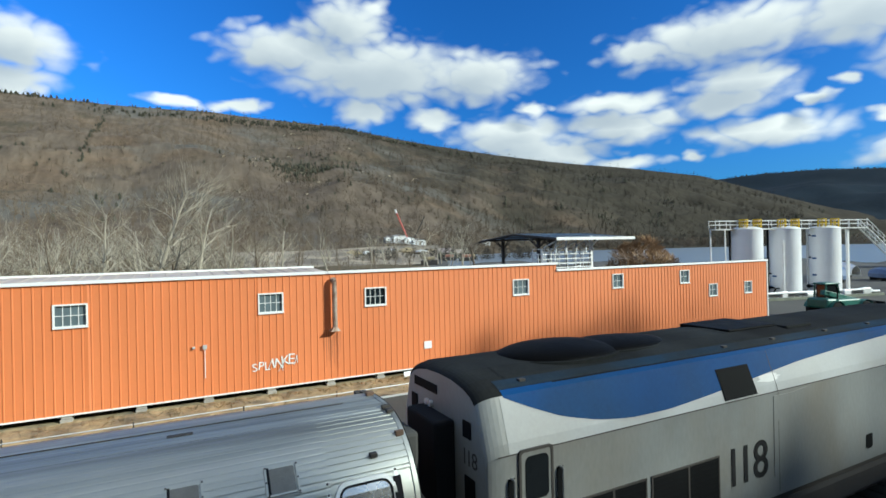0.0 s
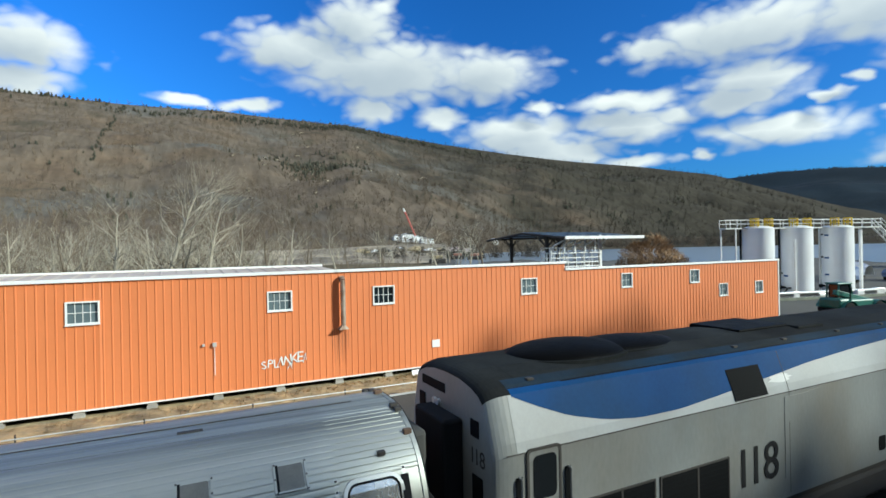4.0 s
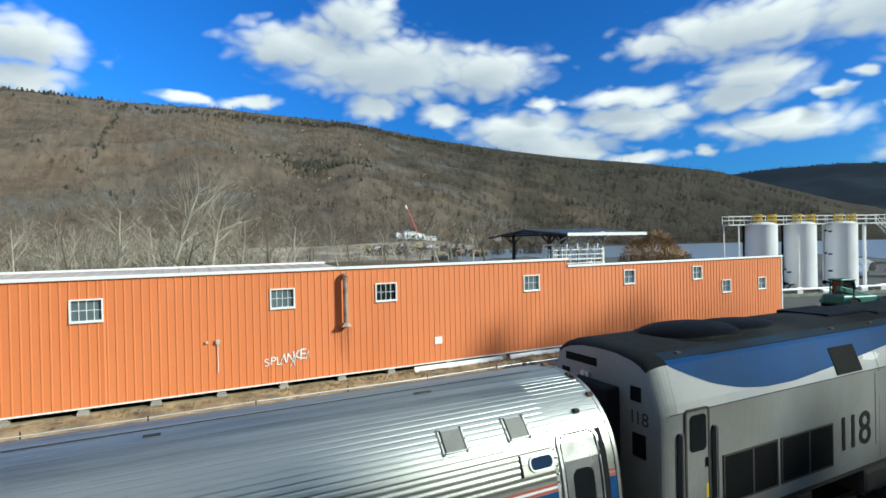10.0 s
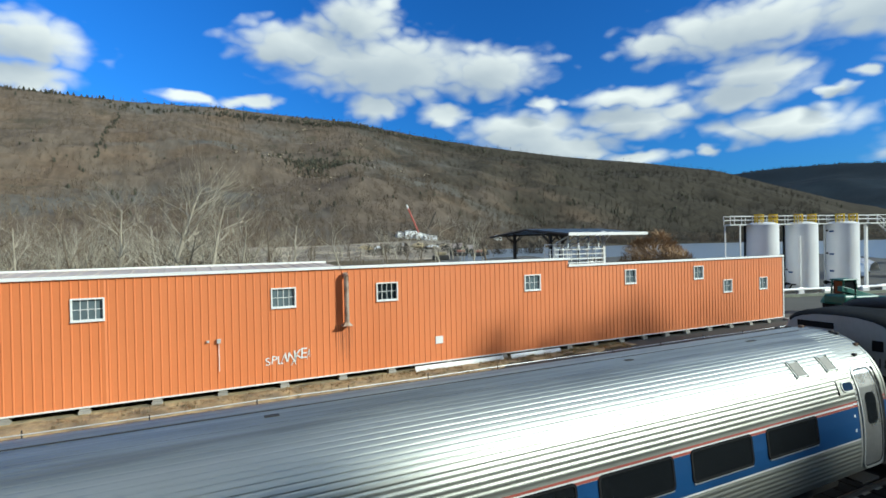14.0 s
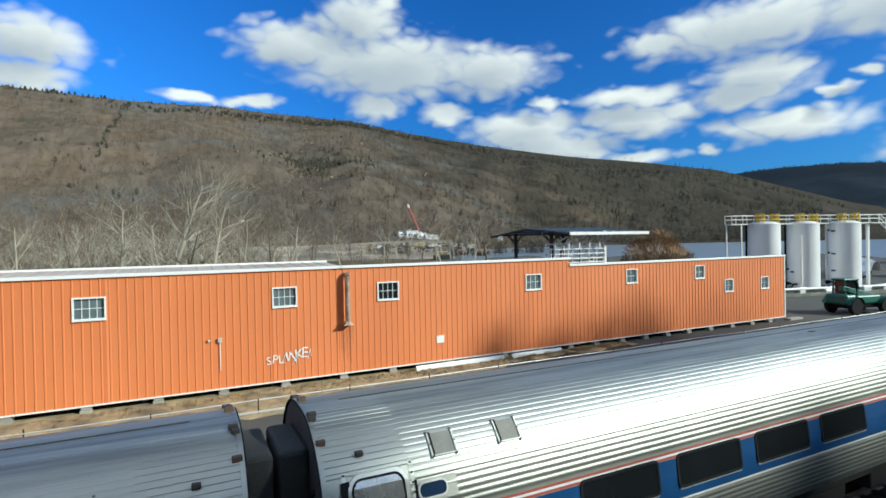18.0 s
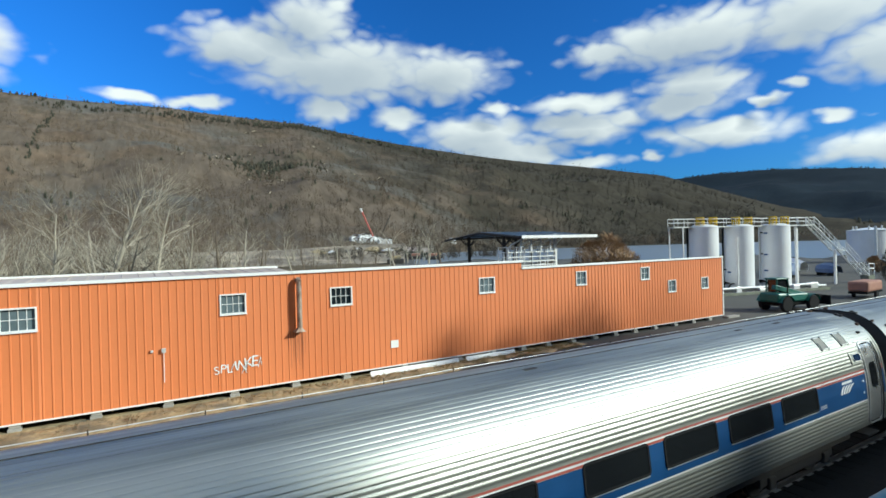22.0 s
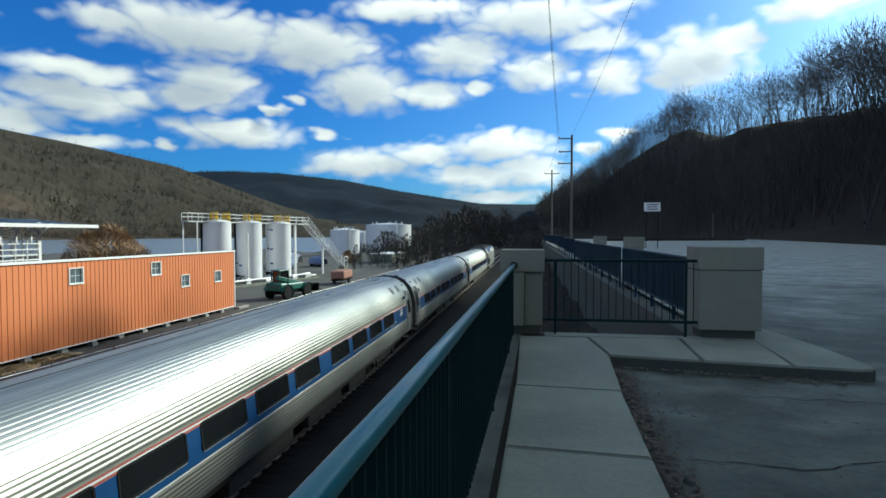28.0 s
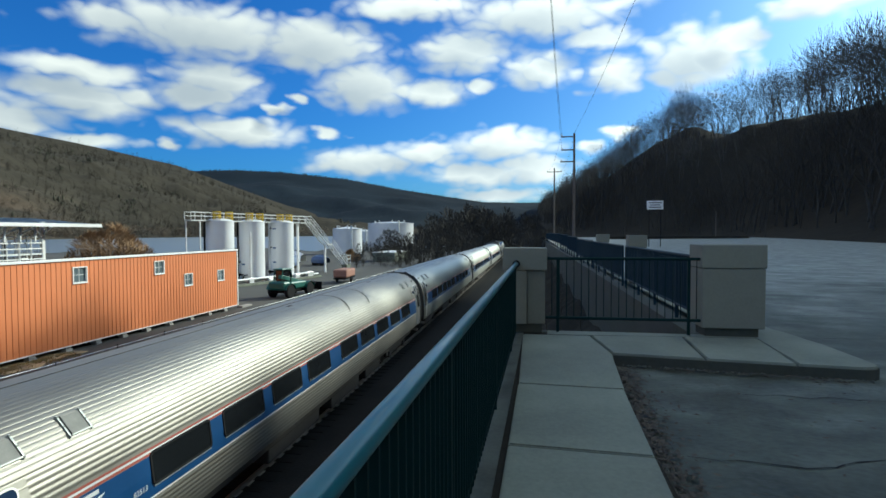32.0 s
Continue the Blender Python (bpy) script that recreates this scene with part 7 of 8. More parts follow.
def fluted_outline(ribbed, pitch=0.088, deep=0.0075):
    """The coach's section as points over the roof from +x to -x; ribbed(z) tells where it is fluted."""
    half = []
    pts = [Vector((x, z)) for x, z in COACH_SIDE]
    fine = []
    for k in range(len(pts) - 1):                      # smoothed by Catmull-Rom
        p0, p1, p2, p3 = pts[max(k - 1, 0)], pts[k], pts[k + 1], pts[min(k + 2, len(pts) - 1)]
        if k == 0:
            p0 = Vector((-p2.x, p2.y))
        for s in range(10):
            t = s / 10
            fine.append(0.5 * ((2 * p1) + (p2 - p0) * t + (2 * p0 - 5 * p1 + 4 * p2 - p3) * t * t + (3 * p1 - p0 - 3 * p2 + p3) * t ** 3))
    fine.append(pts[-1])
    lengths = [0.0]
    for a, b in zip(fine, fine[1:]):
        lengths.append(lengths[-1] + (b - a).length)

    def at(s):
        return Vector((float(np.interp(s, lengths, [p.x for p in fine])), float(np.interp(s, lengths, [p.y for p in fine]))))
    s = pitch / 2
    half.append(at(0))
    while s < lengths[-1] - pitch:
        pan = at(s).y > 3.12             # flat pans with narrow grooves on the roof, round flutes on the sides
        for ds, d in ((0.0, 0.0), (0.008, 0.75), (0.028, 0.8), (0.046, 0.8), (0.064, 0.8), (0.082, 0.75)) if pan else ((0.0, 0.0), (0.014, 0.35), (0.028, 0.85), (0.042, 1.0), (0.056, 0.85), (0.070, 0.35)):
            p, q = at(s + ds), at(s + ds + 0.004)
            n = Vector((-(q.y - p.y), q.x - p.x)).normalized()
            half.append(p + n * (deep * d if ribbed(p.y) else 0.0))
        s += pitch
    half.append(at(lengths[-1]))
    return [(-p.x, p.y) for p in half[:0:-1]] + [(p.x, p.y) for p in half]


def shell(ribbed, y0, y1, shrink=0.0):
    out = fluted_outline(ribbed)
    rows = [[(x, y0, z) for x, z in out], [(x, y1, z) for x, z in out]]
    return strip(rows)


def coach_end_cap(y, facing):
    bm = bmesh.new()
    out = fluted_outline(lambda z: False)[::6]
    vs = [bm.verts.new((x, y, z)) for x, z in out]
    bm.faces.new(vs if facing > 0 else vs[::-1])
    return bm


def arch(y0, y1, grow_by):
    """A band over sides and roof at a coach's end."""
    out = fluted_outline(lambda z: False)[::5]
    big = [(x * (1 + grow_by / 1.6), z + (grow_by if z > 2.5 else 0)) for x, z in out]
    return strip([[(x, y0, z) for x, z in out], [(x, y0, z) for x, z in big], [(x, y1, z) for x, z in big], [(x, y1, z) for x, z in out]])


def side_plate(outline, thick, y, z, sink=0.0):
    """A plate on the coach's visible side at height z."""
    return on_side(extrude(outline, thick), coach_at(z) - sink, y, z, coach_lean(z))


def bent_plate(w, h, r, thick, y, z, sink=0.0):
    """A rounded plate of given width and height that follows the coach's curved side."""
    bm = bmesh.new()
    rows, n = [], 22
    for k in range(n + 1):
        v = -h / 2 + h * (0.5 - 0.5 * math.cos(math.pi * k / n))
        d = max(0.0, abs(v) - (h / 2 - r))
        half = w / 2 - r + math.sqrt(max(0.0, r * r - d * d))
        rows.append([bm.verts.new((coach_at(z + v) - sink + q, y + u, z + v)) for u, q in ((-half, 0.0), (-half, thick), (half, thick), (half, 0.0))])
    for a, b in zip(rows, rows[1:]):
        for j in range(4):
            bm.faces.new((a[j], b[j], b[(j + 1) % 4], a[(j + 1) % 4]))
    bm.faces.new(rows[0]), bm.faces.new(rows[-1][::-1])
    bmesh.ops.recalc_face_normals(bm, faces=bm.faces)
    return bm


def bent_ring(w, h, r, wide, thick, y, z, sink=0.0):
    """A frame round a bent plate, of one width all round."""
    def dense(o):
        pts = []
        for a, b in zip(o, o[1:] + o[:1]):
            pts += [(a[0] + (b[0] - a[0]) * k / 6, a[1] + (b[1] - a[1]) * k / 6) for k in range(6)]
        return pts
    bm = frame_ring(dense(rounded(w, h, r)), dense(rounded(w - 2 * wide, h - 2 * wide, max(0.02, r - wide))), thick)
    for p in bm.verts:
        u, v, q = p.co
        p.co = (coach_at(z + v) - sink + q, y + u, z + v)
    bmesh.ops.recalc_face_normals(bm, faces=bm.faces)
    return bm


def bogie(name, y, parent):
    b = part(name, box(-1.0, 1.0, y - 1.5, y + 1.5, 0.45, 0.75, 0.05), STEEL_DIRTY, parent, "grimy steel bogie frame")
    for s in (-1, 1):
        part("side_frame", box(s * 1.08 - 0.07, s * 1.08 + 0.07, y - 1.75, y + 1.75, 0.40, 0.72, 0.04), STEEL_DIRTY, b)
        for dy in (-1.3, 1.3):
            w = part("wheel", lathe([(0.06, -0.07), (0.40, -0.05), (0.455, -0.07), (0.48, 0.0), (0.455, 0.07), (0.40, 0.05), (0.06, 0.07)], 20), STEEL_DIRTY, b)
            w.matrix_basis = Matrix.Translation((s * 0.75, y + dy, 0.457)) @ Matrix.Rotation(radians(90), 4, "Y")
            part("axle_box", box(s * 1.16 - 0.06, s * 1.16 + 0.06, y + dy - 0.14, y + dy + 0.14, 0.32, 0.60, 0.03), STEEL_DIRTY, b)
    return b


END = 0.43           # body end from the coupling plane
COACH_LEN = 26.06


def coach(number, emblem_first, roof_marks):
    c = thing("passenger_coach", pose(TRACK_X, 0, 0), "fluted stainless-steel passenger coach with a blue window band", "train car", "passenger coaches")
    L = COACH_LEN
    yA, yB = -END, -(L - END)
    eA, eB = -1.56, -(L - 1.56)

    def off(d):
        """Place along the coach, d metres from the coupling plane of the end with the emblem."""
        return -d if emblem_first else -(L - d)
    part("body", shell(lambda z: z > 2.66 or z < 1.80, eA, eB), STEEL, c, "fluted stainless-steel body", smooth=True)
    for y0, y1 in ((yA, eA), (eB, yB)):
        part("vestibule_shell", shell(lambda z: z > 3.26, y0, y1), STEEL, c, "stainless-steel end section")
    for y, f in ((yA, 1), (yB, -1)):
        cap = part("end_wall", coach_end_cap(y, f), GANGWAY, c, "dark end wall")
        part("end_arch", arch(y - 0.05 * f, y + 0.012 * f, 0.013), STEEL, c, "smooth steel end arch")
        fr = box(-0.62, 0.62, min(y, y + 0.40 * f), max(y, y + 0.40 * f), 1.15, 3.45, 0.06)
        part("diaphragm", fr, GANGWAY, cap, "black rubber gangway diaphragm")
        part("buffer_beam", box(-1.45, 1.45, min(y, y + 0.14 * f), max(y, y + 0.14 * f), 0.95, 1.15, 0.02), STEEL_DIRTY, cap)
        part("coupler", box(-0.14, 0.14, min(y, y + 0.42 * f), max(y, y + 0.42 * f), 0.62, 0.92, 0.03), STEEL_DIRTY, cap)
        for s in (-1, 1):
            part("end_cable", pipe([(s * 0.9, y, 3.0), (s * 1.0, y + 0.3 * f, 2.6), (s * 0.95, y + 0.3 * f, 1.6), (s * 0.9, y, 1.2)], 0.03, 6), RUBBER, cap, "black jumper cable")
            part("roof_step", box(s * 0.55 - 0.07, s * 0.55 + 0.07, min(y, y - 0.10 * f), max(y, y - 0.10 * f), 3.79, 3.852, 0.01), STEEL_DIRTY, c, "dark roof step")
    # window band, stripes
    mid, span = (eA + eB) / 2, eA - eB
    for s in (1, -1):
        side = Matrix.Identity(4) if s == 1 else Matrix.Translation((0, -L, 0)) @ Matrix.Rotation(math.pi, 4, "Z")
        band = part("window_band", place(strip([[(coach_at(z) + 0.006, y, z) for z in (1.83, 2.0, 2.2, 2.35, 2.49)] for y in (-1.56, -(L - 1.56))]), side), BLUE, c, "dark blue window band")
        for z0, z1, m, nm in ((2.497, 2.535, RED, "red_stripe"), (2.538, 2.572, WHITE_P, "white_stripe"), (2.575, 2.61, RED, "red_stripe"), (1.795, 1.826, WHITE_P, "white_stripe")):
            part(nm, place(strip([[(coach_at(z) + 0.007, y, z) for z in (z0, z1)] for y in (-1.56, -(L - 1.56))]), side), m, band)
        for k in range(9):
            yc = off(5.06 + 2.06 * k + (0.55 if k > 3 else 0.0))
            out = rounded(1.58, 0.50, 0.07)
            win = part("window", place(side_plate(out, 0.012, yc, 2.27), side), GLASS_D, c, "dark tinted passenger window")
            ring = frame_ring(rounded(1.64, 0.56, 0.09), rounded(1.56, 0.48, 0.06), 0.022)
            part("window_frame", place(on_side(ring, coach_at(2.27), yc, 2.27, coach_lean(2.27)), side), RUBBER, win)
            part("window_sill", place(side_plate([(-0.78, -0.012), (0.78, -0.012), (0.78, 0.012), (-0.78, 0.012)], 0.026, yc, 1.985), side), STEEL_SMOOTH, win)
        if s == -1:
            continue
        for e, f in ((0, 1), (-L, -1)):
            yd = e - f * 1.13
            door = part("door", bent_plate(0.66, 2.02, 0.12, 0.03, yd, 2.2, 0.012), DOOR_STEEL, c, "smudged steel vestibule door")
            part("door_frame", bent_ring(0.80, 2.14, 0.18, 0.045, 0.045, yd, 2.2, 0.012), STEEL_SMOOTH, door)
            part("door_seal", bent_ring(0.71, 2.05, 0.14, 0.03, 0.034, yd, 2.2, 0.012), RUBBER, door)
            part("door_window", bent_plate(0.40, 0.66, 0.12, 0.035, yd, 2.40, 0.012), GLASS_D, door, "dark door window")
            # raised black strip drawn for the shade in the door's reveal
            part("door_recess", strip([[(coach_at(z) + 0.042, yd + dy, z) for z in (1.14, 1.6, 2.0, 2.5, 2.9, 3.22)] for dy in (f * 0.37, f * 0.48)]), RUBBER, door)
            part("door_step", box(1.15, 1.55, yd - 0.33, yd + 0.33, 0.78, 0.82), STEEL_DIRTY, c)
            for j, dy in enumerate((2.12, 3.18)):
                yv, xv, lv = e - f * dy, coach_at(3.40), coach_lean(3.40)
                vent = part("roof_vent", on_side(extrude(rounded(0.30, 0.30, 0.02, 2), 0.03), xv - 0.005, yv, 3.40, lv), VENT, c, "dull louvred roof vent")
                for q in (-0.185, 0.185):
                    part("vent_bracket", on_side(extrude([(q - 0.013, -0.19), (q + 0.013, -0.19), (q + 0.013, 0.19), (q - 0.013, 0.19)], 0.03), xv, yv, 3.40, lv), STEEL, vent, "bright steel bracket")
                    for v in (-0.17, 0.0, 0.17):
                        part("bolt", on_side(extrude(rounded(0.024, 0.024, 0.01, 2), 0.036), xv, yv + q, 3.40 + v * math.cos(radians(lv)), lv), BOLT, vent).matrix_basis = Matrix.Translation((-v * math.sin(radians(lv)), 0, 0))
                part("vent_gap", on_side(extrude(rect(0.03, 0.34), 0.032), xv, yv - 0.158, 3.40, lv), RUBBER, vent)
                part("vent_lip", on_side(extrude([(-0.16, -0.172), (0.16, -0.172), (0.16, -0.152), (-0.16, -0.152)], 0.04), xv, yv, 3.40, lv), STEEL, vent, "bright lower lip")
            # corner post past the door, with the band and stripes carried round it
            for z0, z1, m, nm in ((1.83, 2.49, BLUE, "corner_band"), (2.497, 2.535, RED, "corner_stripe"), (2.575, 2.61, RED, "corner_stripe")):
                part(nm, strip([[(coach_at(z) + 0.007, e - f * d, z) for z in np.linspace(z0, z1, 4)] for d in (0.47, 0.66)]), m, band)
            for d in (1.60, 0.70):
                ys = (e - f * d - 0.025, e - f * d + 0.025)
                rivets = part("rivet_strip", strip([[(coach_at(z) + 0.013, y, z) for z in np.linspace(1.2, 3.3, 14)] for y in ys]), STEEL_SMOOTH, c, "riveted steel joint strip")
                dots = bmesh.new()
                for z in np.linspace(2.62, 3.28, 7):
                    box(coach_at(z) + 0.010, coach_at(z) + 0.024, (ys[0] + ys[1]) / 2 - 0.012, (ys[0] + ys[1]) / 2 + 0.012, z - 0.012, z + 0.012, bm=dots)
                part("rivet_row", dots, BOLT, rivets)["kind"] = "stuff"
            plate = part("window_plate", side_plate(rect(0.60, 0.27), 0.012, e - f * 1.92, 2.93), STEEL, c, "flat steel plate round the oval window")
            part("plate_slot", side_plate(rect(0.03, 0.30), 0.02, e - f * 1.92 - 0.29, 2.93), RUBBER, plate)
            yo = e - f * 1.86
            oval = part("lavatory_window", side_plate(rounded(0.40, 0.19, 0.08), 0.03, yo, 2.93), GLASS_BLUE, c, "small oval blue-tinted window")
            part("lavatory_frame", on_side(frame_ring(rounded(0.43, 0.22, 0.10), rounded(0.38, 0.17, 0.07), 0.032), coach_at(2.93), yo, 2.93, coach_lean(2.93)), STEEL_SMOOTH, oval)
            part("lifting_eye", box(1.13, 1.21, e - f * 0.95 - 0.05, e - f * 0.95 + 0.05, 3.44, 3.50, 0.01), STEEL_DIRTY, c)
            # door panel notices
            for q, zz in ((0, 2.32), (0.0, 2.02)):
                part("notice", side_plate(rounded(0.07, 0.07, 0.034) if zz < 2.2 else [(-0.03, -0.025), (0.03, -0.025), (0.03, 0.025), (-0.03, 0.025)], 0.009, e - f * 1.78, zz), WHITE_P, band, "small white pictogram")
    crest_at = off(2.80)
    if number:
        for k in range(4):                           # emblem: white sweeping bars on the blue band
            u0, u1 = -0.26 + 0.125 * k, -0.16 + 0.13 * k
            rows = []
            for s in range(7):
                t = s / 6
                zc = 2.16 + 0.19 * t
                sh = 0.16 * t * t + 0.04 * k * t
                rows.append([(coach_at(zc) + 0.0085, crest_at + u0 + sh, zc), (coach_at(zc) + 0.0085, crest_at + u1 + sh - 0.03 * (1 - t), zc)])
            part("emblem_bar", strip(rows), WHITE_P, band_of(c), "white emblem")
        part("name_bar", side_plate([(-0.26, -0.03), (0.30, -0.03), (0.30, 0.03), (-0.26, 0.03)], 0.009, crest_at + 0.1, 2.42), WHITE_P, band_of(c))
    if number:
        txt, yn = number, off(3.98)
        text_mesh(txt, 0.125, WHITE_P, "car_number", c, Matrix.Translation((coach_at(2.05) + 0.010, yn, 2.02)) @ Matrix.Rotation(radians(90), 4, "Z") @ Matrix.Rotation(radians(90), 4, "X"), 0.001, "white car number")
    for y, w in roof_marks:
        part("roof_hatch", box(0.20, 0.29, y - w / 2, y + w / 2, 3.83, 3.868, 0.008), STEEL_DIRTY, c, "small dark roof fitting")
    for x, w in ((0.0, 0.008), (-0.62, 0.010), (0.48, 0.006), (-1.02, 0.010)):
        z = float(np.interp(abs(x), [p[0] for p in COACH_SIDE[:8]], [p[1] for p in COACH_SIDE[:8]]))
        part("roof_seam", box(x - w, x + w, -(L - 1), -1.0, z - 0.01, z + 0.009), STEEL_DIRTY, c, "dark lengthwise roof seam")
    for y, f in ((yA, 1), (yB, -1)):
        for k, (x, z, w) in enumerate(((-1.12, 3.50, 0.05), (-0.80, 3.73, 0.06), (-0.22, 3.86, 0.05), (0.47, 3.83, 0.04), (0.98, 3.61, 0.035))):
            part("end_bracket", box(x - w, x + w, y - 0.07 * f - 0.06, y - 0.07 * f + 0.06, z - 0.03, z + 0.035 + w * 0.5, 0.012), (RUST_DARK, STEEL_DIRTY)[k % 2], c, "rusty roof-end bracket")
        part("end_gasket", arch(y - 0.01 * f, y + 0.03 * f, 0.012), RUBBER, c, "black rubber end gasket")
    part("underframe", box(-1.35, 1.35, -(L - 2.0), -2.0, 0.78, 1.10, 0.03), STEEL_DIRTY, c, "grimy underframe")
    for k, (y0, y1) in enumerate(((-9.6, -7.6), (-13.2, -10.4), (-17.4, -14.2))):
        part("equipment_box", box(-1.25, 1.30, y0, y1, 0.38, 0.80, 0.04), STEEL_DIRTY, c, "grimy equipment box")
    bogie("bogie", -4.3, c)
    bogie("bogie", -(L - 4.3), c)
    return c


def roof_bands(c, places):
    """Dark sooty bands that curve across the near half of a coach roof."""
    for y in places:
        rows = []
        for k in range(9):
            z = 3.30 + (3.86 - 3.30) * math.sin(k / 8 * 1.5)
            bow = 0.25 * math.sin(k / 8 * math.pi)
            rows.append([(coach_at(z) + 0.022, y + bow - 0.035, z + 0.022), (coach_at(z) + 0.022, y + bow + 0.035, z + 0.022)])
        part("roof_band", strip(rows), STEEL_DIRTY, c, "dark worn band across the roof")


def band_of(c):
    return next(o for o in c.children if o.name.startswith("window_band"))


RUST_DARK = mat("rusty_brown_bracket", (0.12, 0.075, 0.05), 0.85, 0.1, 0.3, 4, 30)
GLASS_BLUE = mat("blue_tinted_glass", (0.02, 0.04, 0.085), 0.12, 0.0, 0.1, rough_vary=0.02)

LOCO_SIDE = [(0.0, 4.24), (0.50, 4.22), (0.90, 4.15), (1.12, 4.07), (1.25, 3.97), (1.46, 3.34), (1.50, 3.18), (1.50, 2.2), (1.50, 1.12)]


def loco_at(z):
    return float(np.interp(z, [p[1] for p in LOCO_SIDE][::-1], [p[0] for p in LOCO_SIDE][::-1]))


def loco_lean(z):
    return math.degrees(math.atan2(loco_at(z - 0.05) - loco_at(z + 0.05), 0.1))


def loco_ring(y, wide=1.0, top=4.24, foot=1.12):
    pts = [(x * wide, foot + (z - foot) * (top - foot) / (4.24 - 1.12)) for x, z in LOCO_SIDE]
    both = [(-x, z) for x, z in pts[:0:-1]] + pts
    return [(x, y, z) for x, z in both]


def loco_plate(outline, thick, y, z, sink=0.0):
    return on_side(extrude(outline, thick), loco_at(z) - sink, y, z, loco_lean(z))


def wave(y):
    return float(np.interp(y, [1.9, 2.3, 2.9, 3.6, 4.3, 5.2, 6.2, 7.4, 9.2, 11.2, 13.4, 16, 18], [3.96, 3.78, 3.55, 3.39, 3.315, 3.31, 3.38, 3.48, 3.64, 3.75, 3.83, 3.88, 3.9]))


def locomotive():
    c = thing("locomotive", pose(TRACK_X, 0, 0), "silver diesel locomotive with a blue wave and sooty roof", "locomotive")
    rear = 1.5
    corner = [loco_ring(rear + 0.36 * (1 - math.cos(a)), 1 - 0.085 * (1 - math.sin(a)), 4.24 - 0.13 * (1 - math.sin(a))) for a in np.linspace(0, math.pi / 2, 8)]
    rows = corner + [loco_ring(16.6), loco_ring(17.6, 0.99, 4.16), loco_ring(18.6, 0.95, 3.7), loco_ring(20.2, 0.85, 2.75), loco_ring(20.7, 0.78, 2.2)]
    n = len(rows[0])
    k0 = [k for k in range(n) if rows[7][k][2] >= 3.96]
    lo, hi = k0[0], k0[-1]
    part("roof", strip([r[lo:hi + 1] for r in rows[:10]]), LOCO_ROOF, c, "sooty dark grey roof")
    part("side_panel", strip([r[hi:] for r in rows]), LOCO_GREY, c, "dirty silver-grey side")
    part("side_panel", strip([r[:lo + 1] for r in rows]), LOCO_GREY, c, "dirty silver-grey side")
    part("nose", strip([r[lo:hi + 1] for r in rows[9:]]), LOCO_GREY, c, "sloped silver nose")
    for r in (rows[0], rows[-1]):
        bm = bmesh.new()
        vs = [bm.verts.new(p) for p in r]
        bm.faces.new(vs)
        face = part("end_wall", bm, LOCO_GREY, c, "grey rear wall" if r is rows[0] else "nose front")
        if r is rows[0]:
            rear_wall = face
    part("shoulder_panel", strip([[(loco_at(z) + 0.004, y, z) for z in (3.19, 3.34, 3.6, 3.965)] for y in (1.86, 16.5)]), LOCO_WHITE, c, "white shoulder panel")
    ys = np.linspace(1.92, 17.4, 70)
    part("blue_wave", strip([[(loco_at(z) + 0.009, y, z) for z in [*np.linspace(wave(y), 3.97, 6), 4.035]] for y in ys]), LOCO_BLUE, c, "blue wave along the shoulder")
    part("roof_edge", strip([[(loco_at(z) + d, y, z) for z, d in ((4.026, 0.012), (4.034, 0.014), (4.042, 0.012))] for y in (2.9, 17)]), BLACK, c, "dark roof seam")
    for y in (8.3,):
        part("panel_seam", strip([[(loco_at(z) + 0.011, y + d, z) for z in (1.2, 2.2, 3.19, 3.34, 3.95)] for d in (-0.008, 0.008)]), STEEL_DIRTY, c)
    part("side_seam", strip([[(loco_at(z) + 0.008, y, z) for z in (3.178, 3.196)] for y in (1.66, 17)]), STEEL_DIRTY, c)
    rnd = rng(118)
    ring = [(0.42 * math.cos(a) * rnd.uniform(0.55, 1.1), 0.085 * math.sin(a) * rnd.uniform(0.6, 1.1)) for a in np.linspace(0, 5.9, 16)]
    part("paint_patch", loco_plate(ring, 0.010, 8.15, 3.46), PRIMER, c, "flaked patch of white primer")
    part("soot_fade", strip([[(x, y, z + 0.006) for x, z in ((1.165, 4.035), (1.12, 4.07), (0.98, 4.121))] for y in (1.9, 17.0)]), SOOTY_BLUE, c, "blue roof shoulder dulled by soot")
    # crew door with window and grab rails
    door = part("door", loco_plate(rounded(0.56, 2.0, 0.06), 0.02, 2.31, 2.2), LOCO_GREY, c, "grey side door")
    part("door_frame", on_side(frame_ring(rounded(0.62, 2.06, 0.07), rounded(0.54, 1.98, 0.05), 0.03), loco_at(2.2), 2.31, 2.2), STEEL_DIRTY, door)
    part("door_window", loco_plate(rounded(0.42, 0.64, 0.09), 0.028, 2.32, 2.80), GLASS_D, door, "dark door window")
    part("door_handle", box(1.52, 1.56, 2.52, 2.55, 2.18, 2.34, 0.005), RUBBER, door)
    for y in (1.88, 2.76):
        g = part("grab_rail", pipe([(1.50, y, 2.85), (1.58, y, 2.85), (1.58, y, 1.5), (1.50, y, 1.5)], 0.018, 8), LOCO_GREY, c, "vertical grab rail")
        part("rail_recess", loco_plate(rect(0.12, 1.3), 0.006, y, 2.2), BLACK, g)
    part("fuel_notice", loco_plate(rect(0.06, 0.25), 0.024, 2.55, 1.75), YELLOW, c, "small yellow notice")
